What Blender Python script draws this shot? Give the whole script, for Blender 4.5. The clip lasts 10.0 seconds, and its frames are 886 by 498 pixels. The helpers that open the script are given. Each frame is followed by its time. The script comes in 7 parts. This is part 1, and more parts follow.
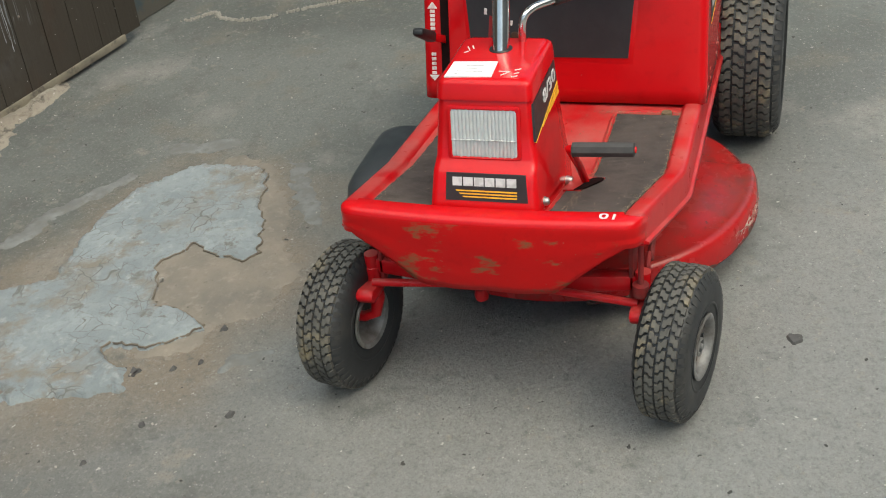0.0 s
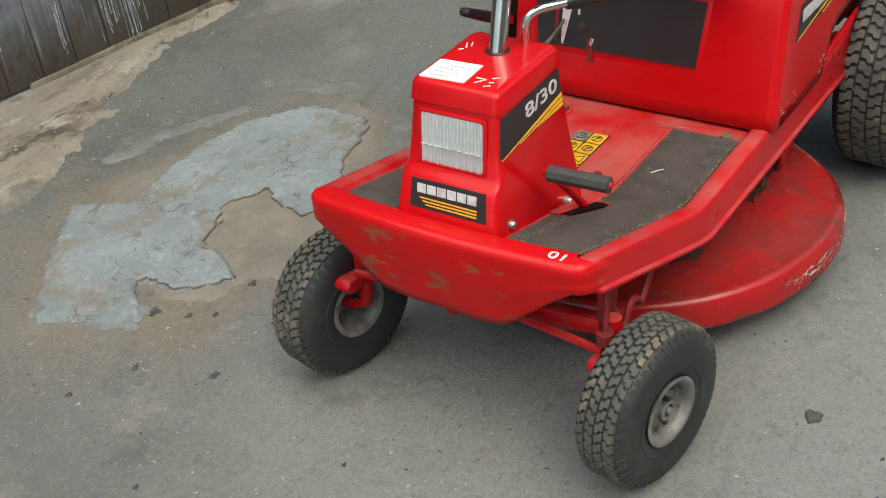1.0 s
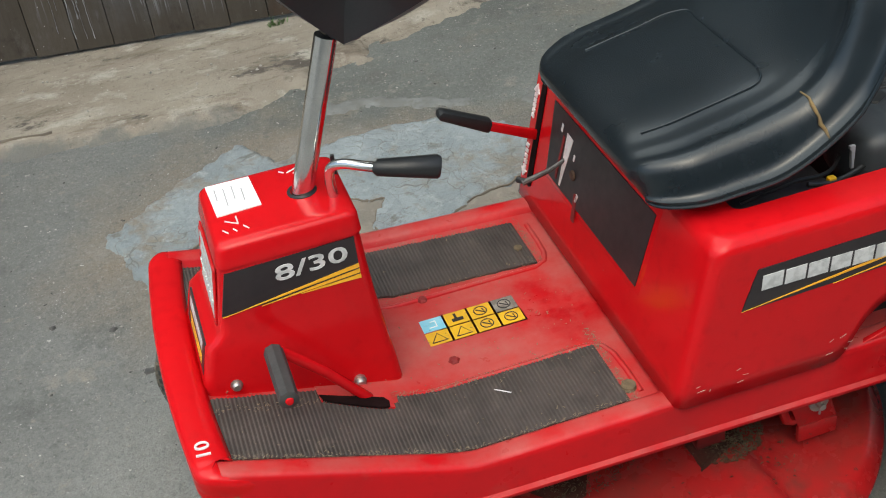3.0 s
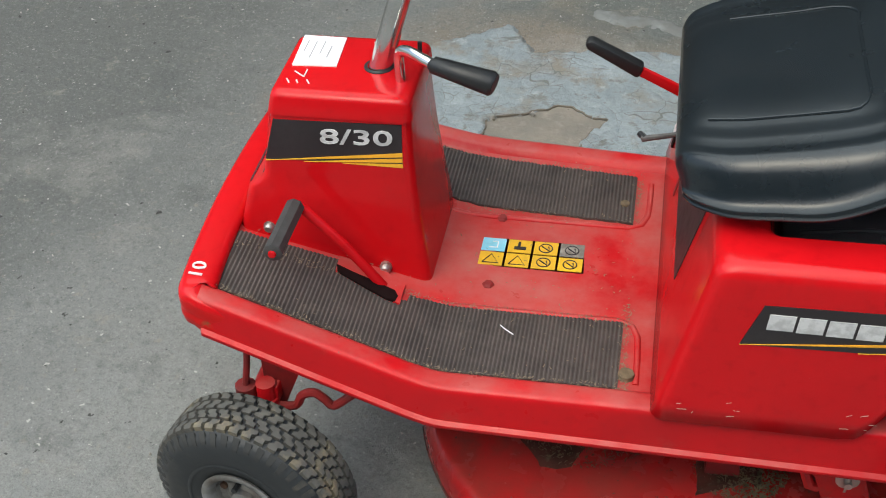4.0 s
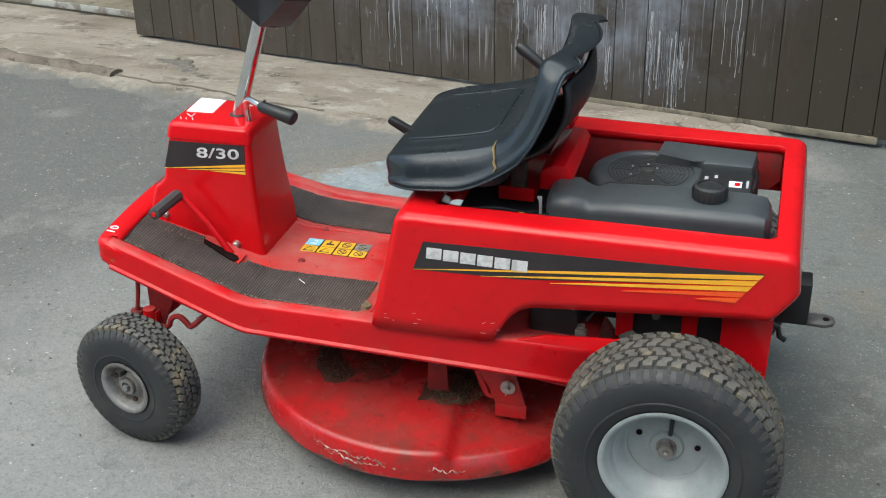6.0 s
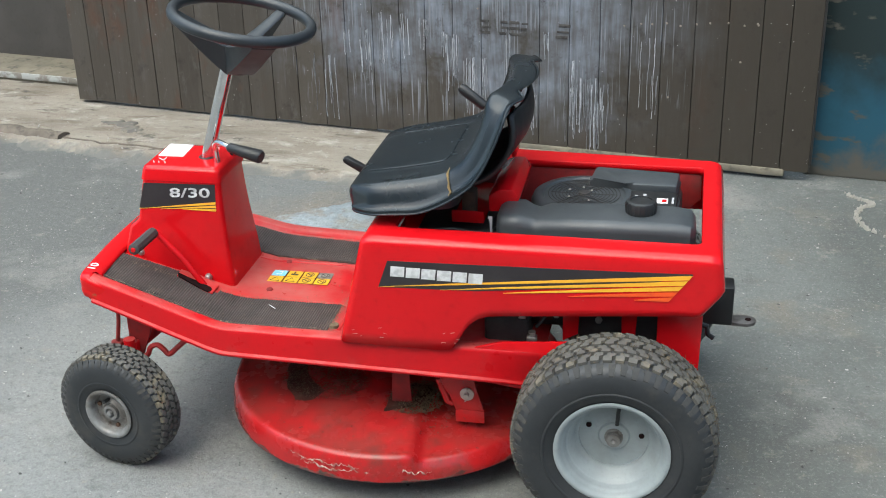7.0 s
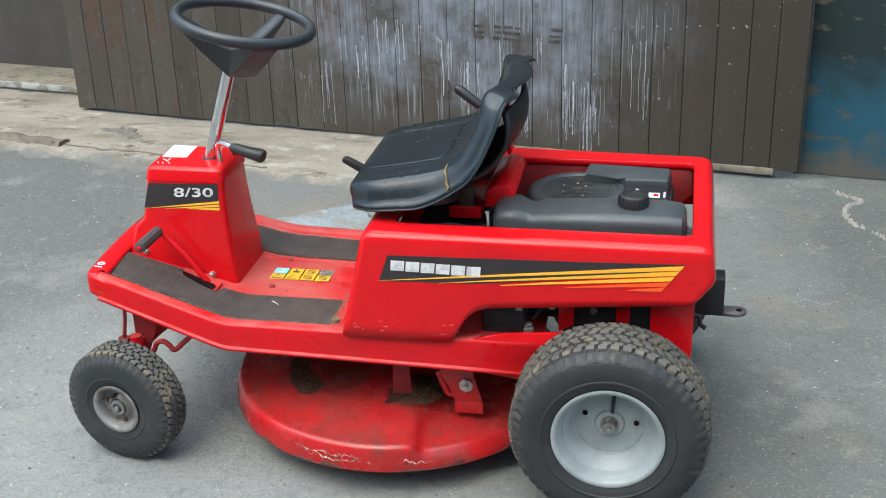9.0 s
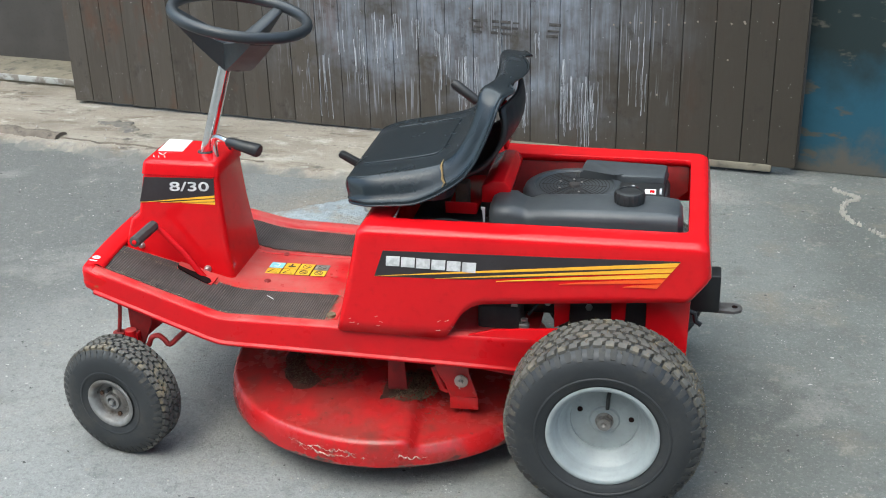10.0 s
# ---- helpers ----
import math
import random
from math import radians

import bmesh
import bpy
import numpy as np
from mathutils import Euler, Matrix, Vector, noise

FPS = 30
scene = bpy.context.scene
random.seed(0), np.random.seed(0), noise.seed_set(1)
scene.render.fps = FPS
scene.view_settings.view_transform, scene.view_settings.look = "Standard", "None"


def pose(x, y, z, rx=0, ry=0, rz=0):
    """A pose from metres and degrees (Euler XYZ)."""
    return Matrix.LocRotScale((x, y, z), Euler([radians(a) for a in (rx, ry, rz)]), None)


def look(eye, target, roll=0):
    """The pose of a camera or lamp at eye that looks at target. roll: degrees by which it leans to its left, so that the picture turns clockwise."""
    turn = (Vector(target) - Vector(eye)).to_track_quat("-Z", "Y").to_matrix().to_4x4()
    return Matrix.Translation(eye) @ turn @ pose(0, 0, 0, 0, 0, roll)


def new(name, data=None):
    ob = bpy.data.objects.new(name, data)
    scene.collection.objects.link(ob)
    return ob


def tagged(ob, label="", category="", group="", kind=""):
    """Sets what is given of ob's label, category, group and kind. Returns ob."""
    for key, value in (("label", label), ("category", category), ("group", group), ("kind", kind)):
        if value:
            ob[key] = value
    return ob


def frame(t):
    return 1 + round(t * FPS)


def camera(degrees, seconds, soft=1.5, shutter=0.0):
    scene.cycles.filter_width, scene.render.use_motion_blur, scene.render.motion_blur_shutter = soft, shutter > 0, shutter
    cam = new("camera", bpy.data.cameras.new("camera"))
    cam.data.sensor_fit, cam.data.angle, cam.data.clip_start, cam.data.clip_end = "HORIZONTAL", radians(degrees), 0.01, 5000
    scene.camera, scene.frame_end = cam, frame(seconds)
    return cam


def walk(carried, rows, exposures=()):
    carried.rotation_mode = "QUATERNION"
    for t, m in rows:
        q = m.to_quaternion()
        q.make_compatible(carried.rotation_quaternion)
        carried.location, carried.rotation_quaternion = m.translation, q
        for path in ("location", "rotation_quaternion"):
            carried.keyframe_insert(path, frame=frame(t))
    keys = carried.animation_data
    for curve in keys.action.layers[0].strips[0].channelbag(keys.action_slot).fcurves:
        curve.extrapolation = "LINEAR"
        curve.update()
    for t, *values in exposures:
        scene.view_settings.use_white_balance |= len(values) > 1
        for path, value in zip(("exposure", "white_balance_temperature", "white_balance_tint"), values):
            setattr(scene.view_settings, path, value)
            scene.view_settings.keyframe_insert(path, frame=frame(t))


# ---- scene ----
cam = camera(39.9, 10.0, soft=1.05)
PATH = [
    (0, (-2.96, -0.542, 1.498), (-1.358, 0.026, 0.444), -6.9),
    (0.5, (-2.719, -0.738, 1.49), (-1.238, -0.052, 0.334), -5.8),
    (1, (-2.516, -1.01, 1.499), (-1.208, 0.006, 0.378), -7.5),
    (1.5, (-2.262, -1.222, 1.506), (-1.175, 0.021, 0.377), -8.4),
    (2, (-1.874, -1.318, 1.558), (-0.893, -0.011, 0.405), -4.6),
    (2.2, (-1.738, -1.344, 1.566), (-0.845, 0.01, 0.396), -6.7),
    (3.3, (-0.999, -1.425, 1.526), (-0.819, 0.17, 0.333), -3.9),
    (3.5, (-0.92, -1.378, 1.513), (-0.869, 0.175, 0.254), -1.3),
    (4, (-0.636, -1.411, 1.5), (-0.957, 0.109, 0.24), -2.7),
    (4.5, (-0.392, -1.601, 1.523), (-0.686, -0.019, 0.335), -0.5),
    (5, (-0.233, -1.936, 1.571), (-0.539, -0.322, 0.431), -0.4),
    (5.5, (-0.054, -2.126, 1.614), (-0.438, -0.462, 0.571), -0.5),
    (5.7, (0.006, -2.213, 1.624), (-0.46, -0.561, 0.597), -0.6),
    (6, (0.133, -2.3, 1.624), (-0.37, -0.602, 0.696), -1.2),
    (6.2, (0.149, -2.388, 1.636), (-0.31, -0.65, 0.759), -1.2),
    (7.3, (0.109, -2.611, 1.649), (-0.271, -0.823, 0.836), -1.6),
    (7.5, (0.117, -2.627, 1.651), (-0.26, -0.831, 0.856), -1.7),
    (8, (0.104, -2.634, 1.646), (-0.264, -0.844, 0.833), -2.3),
    (8.5, (0.116, -2.659, 1.642), (-0.256, -0.873, 0.823), -1.8),
    (9, (0.123, -2.663, 1.645), (-0.252, -0.876, 0.829), -2.0),
    (9.5, (0.127, -2.659, 1.645), (-0.246, -0.877, 0.818), -1.6),
    (10, (0.128, -2.657, 1.646), (-0.244, -0.873, 0.821), -1.7),
]
walk(cam, [(t, look(eye, target, roll)) for t, eye, target, roll in PATH],
     exposures=[(0.0, 0.90, 6890, 0), (2.2, 0.80, 6690, 0), (3.3, 0.86, 6440, 0), (4.0, 0.90, 6350, 0), (4.5, 0.86, 6350, 0), (5.0, 0.89, 6340, 0),
                (6.0, 1.15, 6260, 0), (7.3, 1.42, 6100, 0), (10.0, 1.48, 6040, 0)])

# ---- daylight: an even, overcast sky ----
world = bpy.data.worlds.new("overcast_sky")
scene.world = world
world.use_nodes = True
wn, wl = world.node_tree.nodes, world.node_tree.links
wn.clear()
sky = wn.new("ShaderNodeTexSky")
sky.sky_type, sky.sun_disc = "NISHITA", False
sky.sun_elevation, sky.sun_rotation = radians(58), radians(200)
sky.air_density, sky.dust_density, sky.ozone_density = 1.0, 4.0, 1.0
wbg = wn.new("ShaderNodeBackground")
wbg.inputs["Strength"].default_value = 0.13
wout = wn.new("ShaderNodeOutputWorld")
wl.new(sky.outputs[0], wbg.inputs[0])
wl.new(wbg.outputs[0], wout.inputs[0])
sun_data = bpy.data.lights.new("sun", "SUN")
sun_data.energy, sun_data.angle, sun_data.color = 1.3, radians(75), (1.0, 0.97, 0.92)
sun = new("sun", sun_data)
sun.matrix_world = look((-1.3, 0.3, 4.5), (0, 0, 0))


# ---- materials ----
def ramp_mix(nt, fac, a, b, lo=0.35, hi=0.65):
    r = nt.nodes.new("ShaderNodeMapRange")
    r.inputs["From Min"].default_value, r.inputs["From Max"].default_value = lo, hi
    nt.links.new(fac, r.inputs["Value"])
    m = nt.nodes.new("ShaderNodeMix")
    m.data_type = "RGBA"
    nt.links.new(r.outputs[0], m.inputs["Factor"])
    for sock, v in ((m.inputs[6], a), (m.inputs[7], b)):
        if isinstance(v, tuple):
            sock.default_value = (*v, 1)
        else:
            nt.links.new(v, sock)
    return m.outputs[2]


def noise_fac(nt, scale, detail=4, rough=0.55, stretch=(1, 1, 1), shift=(0, 0, 0)):
    tc = nt.nodes.new("ShaderNodeTexCoord")
    mp = nt.nodes.new("ShaderNodeMapping")
    mp.inputs["Scale"].default_value, mp.inputs["Location"].default_value = stretch, shift
    n = nt.nodes.new("ShaderNodeTexNoise")
    n.inputs["Scale"].default_value, n.inputs["Detail"].default_value, n.inputs["Roughness"].default_value = scale, detail, rough
    nt.links.new(tc.outputs["Object"], mp.inputs["Vector"])
    nt.links.new(mp.outputs[0], n.inputs["Vector"])
    return n.outputs["Fac"]


def add_bump(nt, bsdf, height, strength, distance):
    b = nt.nodes.new("ShaderNodeBump")
    b.inputs["Strength"].default_value, b.inputs["Distance"].default_value = strength, distance
    nt.links.new(height, b.inputs["Height"])
    nt.links.new(b.outputs[0], bsdf.inputs["Normal"])


def surface(name, base, second=None, rough=0.5, metal=0.0, coarse=6.0, fine=90.0, spread=(0.4, 0.7), bump=0.15, dist=0.002,
            dirt=None, dirt_at=(0.55, 0.75), dirt_scale=14.0, coat=0.0, spec=0.5, rough2=None, dirt_stretch=(1, 1, 1), specks=None, settled=None):
    m = bpy.data.materials.new(name)
    m.use_nodes = True
    nt = m.node_tree
    p = nt.nodes["Principled BSDF"]
    second = second or tuple(c * 0.8 for c in base)
    col = ramp_mix(nt, noise_fac(nt, coarse), base, second, *spread)
    grain = noise_fac(nt, fine, 3)
    col = ramp_mix(nt, grain, col, tuple(c * 0.75 for c in base), 0.55, 0.95)
    if dirt:
        col = ramp_mix(nt, noise_fac(nt, dirt_scale, 8, 0.65, dirt_stretch, (3, 5, 1)), col, dirt, *dirt_at)
    if settled:
        tc = nt.nodes.new("ShaderNodeTexCoord")
        up = nt.nodes.new("ShaderNodeSeparateXYZ")
        nt.links.new(tc.outputs["Normal"], up.inputs[0])
        dust = nt.nodes.new("ShaderNodeMath")
        dust.operation = "MULTIPLY"
        nt.links.new(up.outputs[2], dust.inputs[0])
        nt.links.new(noise_fac(nt, 8.0, 7, 0.65, shift=(5, 3, 2)), dust.inputs[1])
        col = ramp_mix(nt, dust.outputs[0], col, settled, 0.34, 0.72)
    if specks:
        col = ramp_mix(nt, noise_fac(nt, specks[1], 4, 0.7, shift=(8, 2, 4)), col, specks[0], specks[2], specks[2] + 0.05)
    nt.links.new(col, p.inputs["Base Color"])
    r = nt.nodes.new("ShaderNodeMapRange")
    r.inputs["To Min"].default_value, r.inputs["To Max"].default_value = rough * 0.8, rough2 or min(1.0, rough * 1.35)
    nt.links.new(noise_fac(nt, coarse * 3), r.inputs["Value"])
    nt.links.new(r.outputs[0], p.inputs["Roughness"])
    p.inputs["Metallic"].default_value = metal
    p.inputs["Coat Weight"].default_value = coat
    p.inputs["Coat Roughness"].default_value = 0.12
    p.inputs["Specular IOR Level"].default_value = spec
    if bump:
        add_bump(nt, p, grain, bump, dist)
    return m


RED = surface("red_paint", (0.56, 0.0048, 0.0095), (0.48, 0.0042, 0.0085), 0.15, coarse=5, fine=40, bump=0.02, coat=0.0, spec=0.29,
              dirt=(0.42, 0.020, 0.018), dirt_at=(0.64, 0.95), dirt_scale=9, specks=((0.30, 0.10, 0.08), 70, 0.74))
RED_DULL = surface("scuffed_red_paint", (0.50, 0.0050, 0.010), (0.40, 0.008, 0.012), 0.28, coarse=7, fine=60, bump=0.06, spec=0.24,
                   dirt=(0.38, 0.06, 0.05), dirt_at=(0.60, 0.85), dirt_scale=9, settled=(0.42, 0.125, 0.11), specks=((0.16, 0.06, 0.045), 90, 0.70))
RED_DECK = surface("weathered_deck_paint", (0.41, 0.0095, 0.012), (0.27, 0.014, 0.015), 0.25, coarse=7, fine=90, bump=0.12, spec=0.40,
                   dirt=(0.115, 0.036, 0.028), dirt_at=(0.50, 0.70), dirt_scale=9, settled=(0.25, 0.034, 0.028), specks=((0.070, 0.045, 0.033), 60, 0.66))
# grimy paint; its darkness also stands for the shade inside the engine bay
RED_DARK = surface("grimy_shaded_red_paint", (0.28, 0.012, 0.012), (0.15, 0.012, 0.012), 0.6, coarse=12, fine=80, bump=0.1,
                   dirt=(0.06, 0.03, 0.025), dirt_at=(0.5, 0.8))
RED_MUD = surface("muddy_red_paint", (0.54, 0.005, 0.007), (0.46, 0.006, 0.008), 0.34, coarse=6, fine=50, bump=0.05, spec=0.20,
                  dirt=(0.24, 0.085, 0.040), dirt_at=(0.555, 0.62), dirt_scale=17, dirt_stretch=(1, 0.60, 1.5), specks=((0.25, 0.15, 0.10), 80, 0.70))
RUBBER = surface("tyre_rubber", (0.020, 0.0225, 0.025), (0.032, 0.034, 0.036), 0.5, coarse=9, fine=140, bump=0.12,
                 dirt=(0.070, 0.064, 0.054), dirt_at=(0.56, 0.85), dirt_scale=9)
TREAD = surface("dusty_tread_rubber", (0.100, 0.096, 0.084), (0.050, 0.049, 0.046), 0.8, coarse=14, fine=150, bump=0.25,
                dirt=(0.24, 0.20, 0.125), dirt_at=(0.53, 0.72), dirt_scale=16)
DISC = surface("grimy_wheel_disc", (0.20, 0.195, 0.185), (0.11, 0.10, 0.09), 0.55, metal=0.3, coarse=40, fine=150, bump=0.2,
               dirt=(0.045, 0.03, 0.022), dirt_at=(0.52, 0.7), dirt_scale=40)
SHOULDER = surface("shoulder_rubber", (0.030, 0.031, 0.031), (0.050, 0.049, 0.046), 0.7, coarse=12, fine=150, bump=0.2,
                   dirt=(0.12, 0.105, 0.08), dirt_at=(0.58, 0.8), dirt_scale=12)
RIM_WHITE = surface("pale_grey_rim_paint", (0.285, 0.320, 0.328), (0.225, 0.25, 0.255), 0.40, coarse=14, fine=120, bump=0.05,
                    dirt=(0.22, 0.20, 0.18), dirt_at=(0.64, 0.9))
RIM_GREY = surface("dull_zinc_rim", (0.24, 0.243, 0.24), (0.11, 0.10, 0.09), 0.5, metal=0.3, coarse=30, fine=150, bump=0.1,
                   dirt=(0.10, 0.075, 0.055), dirt_at=(0.55, 0.8))
CHROME = surface("chromed_steel", (0.72, 0.71, 0.69), (0.62, 0.61, 0.59), 0.14, metal=1.0, coarse=20, fine=200, bump=0.0)
STEEL = surface("bare_steel", (0.50, 0.48, 0.45), (0.35, 0.32, 0.29), 0.4, metal=0.9, coarse=40, fine=200, bump=0.05)
DARK_STEEL = surface("dull_dark_steel", (0.16, 0.155, 0.15), (0.09, 0.08, 0.075), 0.5, metal=0.6, coarse=40, fine=200, bump=0.05)
RUST = surface("rusty_steel", (0.10, 0.055, 0.035), (0.06, 0.04, 0.03), 0.8, metal=0.3, coarse=50, fine=200)
PLASTIC = surface("black_moulded_plastic", (0.011, 0.012, 0.013), (0.018, 0.019, 0.020), 0.42, coarse=8, fine=220, bump=0.12, dist=0.001,
                  dirt=(0.05, 0.048, 0.046), dirt_at=(0.62, 0.95))
PLASTIC_GREY = surface("faded_black_plastic", (0.036, 0.042, 0.047), (0.052, 0.058, 0.063), 0.42, coarse=9, fine=200, bump=0.1, dist=0.001,
                       dirt=(0.065, 0.062, 0.058), dirt_at=(0.6, 0.9))
WHEEL_PLASTIC = surface("black_wheel_plastic", (0.017, 0.021, 0.025), (0.026, 0.031, 0.035), 0.40, coarse=9, fine=200, bump=0.1, dist=0.001)
VINYL = surface("black_seat_vinyl", (0.0080, 0.0125, 0.0160), (0.013, 0.019, 0.024), 0.24, spec=0.5, coarse=5, fine=9, bump=0.14, dist=0.004,
                dirt=(0.024, 0.028, 0.032), dirt_at=(0.52, 0.95), dirt_scale=6)
MAT_RUBBER = surface("ribbed_mat_rubber", (0.070, 0.056, 0.050), (0.040, 0.032, 0.029), 0.85, coarse=18, fine=160, bump=0.15,
                     dirt=(0.15, 0.125, 0.10), dirt_at=(0.6, 0.85), dirt_scale=16)
DECAL_BLACK = surface("black_decal", (0.022, 0.018, 0.020), (0.030, 0.025, 0.027), 0.4, coarse=20, fine=150, bump=0.0,
                      dirt=(0.08, 0.07, 0.07), dirt_at=(0.66, 0.95))
DECAL_YELLOW = surface("amber_decal", (0.84, 0.43, 0.03), (0.76, 0.36, 0.025), 0.4, coarse=15, bump=0.0)
DECAL_ORANGE = surface("orange_decal", (0.80, 0.09, 0.012), (0.74, 0.07, 0.012), 0.4, coarse=15, bump=0.0)
DECAL_SILVER = surface("silver_decal", (0.62, 0.62, 0.62), (0.45, 0.45, 0.45), 0.4, coarse=60, fine=200, bump=0.0, spread=(0.45, 0.6))
PAPER = surface("white_paper", (0.80, 0.80, 0.80), (0.74, 0.74, 0.75), 0.6, coarse=20, bump=0.0)
INK = surface("grey_print", (0.35, 0.35, 0.36), (0.3, 0.3, 0.31), 0.6, coarse=20, bump=0.0)
WHITE_MARK = surface("white_print", (0.72, 0.66, 0.64), (0.60, 0.45, 0.44), 0.5, coarse=70, bump=0.0, spread=(0.5, 0.65))
STICKER_YELLOW = surface("yellow_sticker", (0.72, 0.42, 0.015), (0.62, 0.36, 0.02), 0.45, coarse=30, bump=0.0,
                         dirt=(0.25, 0.2, 0.12), dirt_at=(0.62, 0.8), dirt_scale=40)
STICKER_BLUE = surface("pale_blue_sticker", (0.20, 0.55, 0.72), (0.3, 0.6, 0.72), 0.45, coarse=30, bump=0.0)
STICKER_WORN = surface("worn_sticker", (0.16, 0.14, 0.12), (0.32, 0.30, 0.26), 0.6, coarse=70, bump=0.0)
SLOT_DARK = surface("dark_gap", (0.010, 0.005, 0.005), (0.016, 0.008, 0.008), 0.95, coarse=30, spec=0.05, bump=0)
FOAM = surface("torn_seat_foam", (0.22, 0.145, 0.055), (0.10, 0.07, 0.035), 0.9, coarse=60, fine=200, bump=0.3)
GRASS_DRY = surface("dry_grass_clippings", (0.16, 0.12, 0.07), (0.07, 0.055, 0.03), 0.95, coarse=60, fine=200, bump=0.3)
ENGINE_DARK = surface("oily_engine_metal", (0.018, 0.018, 0.019), (0.035, 0.033, 0.032), 0.55, coarse=20, fine=120)
GRILLE = surface("dusty_engine_screen", (0.034, 0.030, 0.028), (0.020, 0.018, 0.018), 0.8, coarse=25, fine=240, bump=0.3)
TEAR_STONE = surface("pebble", (0.34, 0.32, 0.29), (0.22, 0.21, 0.19), 0.85, coarse=80)
TAR = surface("dark_tar_spot", (0.060, 0.059, 0.058), (0.085, 0.083, 0.080), 0.8, coarse=40)
LEAF = surface("weed_leaf", (0.09, 0.17, 0.05), (0.13, 0.20, 0.08), 0.7, coarse=40)


def make_asphalt():
    m = bpy.data.materials.new("worn_asphalt")
    m.use_nodes = True
    nt = m.node_tree
    p = nt.nodes["Principled BSDF"]
    large = noise_fac(nt, 0.9, 5, 0.55, shift=(2.3, 0.7, 0))
    col = ramp_mix(nt, large, (0.104, 0.112, 0.104), (0.158, 0.168, 0.157), 0.40, 0.57)
    col = ramp_mix(nt, noise_fac(nt, 11.0, 5, 0.65, shift=(3, 8, 0)), col, (0.115, 0.113, 0.104), 0.52, 0.80)
    col = ramp_mix(nt, noise_fac(nt, 4.0, 6, 0.6, shift=(1, 4, 0)), col, (0.185, 0.165, 0.132), 0.54, 0.76)
    # a broad ramp broken by noise: paler towards -x and -y, darker towards +x and +y
    lay = nt.nodes.new("ShaderNodeVectorMath")
    lay.operation = "DOT_PRODUCT"
    lay.inputs[1].default_value = (0.85, 0.60, 0.0)
    ctr = nt.nodes.new("ShaderNodeTexCoord")
    nt.links.new(ctr.outputs["Object"], lay.inputs[0])
    worn = nt.nodes.new("ShaderNodeMath")
    worn.operation = "MULTIPLY_ADD"
    worn.inputs[1].default_value = 0.8
    nt.links.new(noise_fac(nt, 1.6, 5, 0.6, shift=(9, 1, 0)), worn.inputs[0])
    nt.links.new(lay.outputs["Value"], worn.inputs[2])
    col = ramp_mix(nt, worn.outputs[0], (0.230, 0.234, 0.225), col, -0.45, 0.55)
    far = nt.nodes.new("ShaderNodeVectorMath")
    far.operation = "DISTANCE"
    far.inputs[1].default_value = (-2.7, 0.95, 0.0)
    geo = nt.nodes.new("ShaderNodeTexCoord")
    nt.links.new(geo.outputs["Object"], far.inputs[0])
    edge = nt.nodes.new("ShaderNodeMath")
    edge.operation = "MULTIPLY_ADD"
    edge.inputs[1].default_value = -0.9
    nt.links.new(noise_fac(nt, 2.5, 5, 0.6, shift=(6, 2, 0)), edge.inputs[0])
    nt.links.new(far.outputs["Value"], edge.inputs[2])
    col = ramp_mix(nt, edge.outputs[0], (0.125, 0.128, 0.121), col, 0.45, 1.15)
    soil = nt.nodes.new("ShaderNodeVectorMath")
    soil.operation = "DISTANCE"
    soil.inputs[1].default_value = (-1.42, 2.07, 0.0)
    squash = nt.nodes.new("ShaderNodeVectorMath")
    squash.operation = "MULTIPLY"
    squash.inputs[1].default_value = (1.6, 2.25, 0.0)
    nt.links.new(geo.outputs["Object"], squash.inputs[0])
    nt.links.new(squash.outputs[0], soil.inputs[0])
    ring = nt.nodes.new("ShaderNodeMath")
    ring.operation = "MULTIPLY_ADD"
    ring.inputs[1].default_value = -0.9
    nt.links.new(noise_fac(nt, 4.5, 6, 0.6, shift=(1, 9, 0)), ring.inputs[0])
    nt.links.new(soil.outputs["Value"], ring.inputs[2])
    col = ramp_mix(nt, ring.outputs[0], (0.205, 0.176, 0.140), col, 0.20, 0.62)
    mid = noise_fac(nt, 95, 6, 0.8, shift=(5, 5, 0))
    col = ramp_mix(nt, noise_fac(nt, 2.1, 7, 0.62, shift=(12, 3, 0)), col, (0.275, 0.268, 0.246), 0.56, 0.74)
    col = ramp_mix(nt, noise_fac(nt, 3.3, 7, 0.66, shift=(5, 14, 0)), col, (0.098, 0.103, 0.098), 0.57, 0.75)
    col = ramp_mix(nt, noise_fac(nt, 7.5, 7, 0.7, shift=(15, 4, 0)), col, (0.250, 0.236, 0.205), 0.60, 0.72)
    col = ramp_mix(nt, mid, col, (0.098, 0.099, 0.095), 0.50, 0.84)
    col = ramp_mix(nt, noise_fac(nt, 30, 6, 0.7, shift=(21, 6, 0)), col, (0.262, 0.240, 0.200), 0.60, 0.76)
    col = ramp_mix(nt, noise_fac(nt, 105, 5, 0.8, shift=(2, 6, 0)), col, (0.34, 0.34, 0.32), 0.54, 0.84)
    clods = noise_fac(nt, 24, 8, 0.72, shift=(4, 9, 0))
    col = ramp_mix(nt, clods, col, (0.100, 0.104, 0.101), 0.55, 0.80)
    grain = noise_fac(nt, 230, 4, 0.8)
    col = ramp_mix(nt, grain, col, (0.062, 0.062, 0.060), 0.50, 1.0)
    col = ramp_mix(nt, noise_fac(nt, 46, 3, 0.5, shift=(3, 17, 0)), col, (0.052, 0.051, 0.048), 0.70, 0.74)
    col = ramp_mix(nt, noise_fac(nt, 58, 2, 0.5, shift=(18, 2, 0)), col, (0.40, 0.39, 0.36), 0.725, 0.75)
    v = nt.nodes.new("ShaderNodeTexVoronoi")
    v.inputs["Scale"].default_value = 120
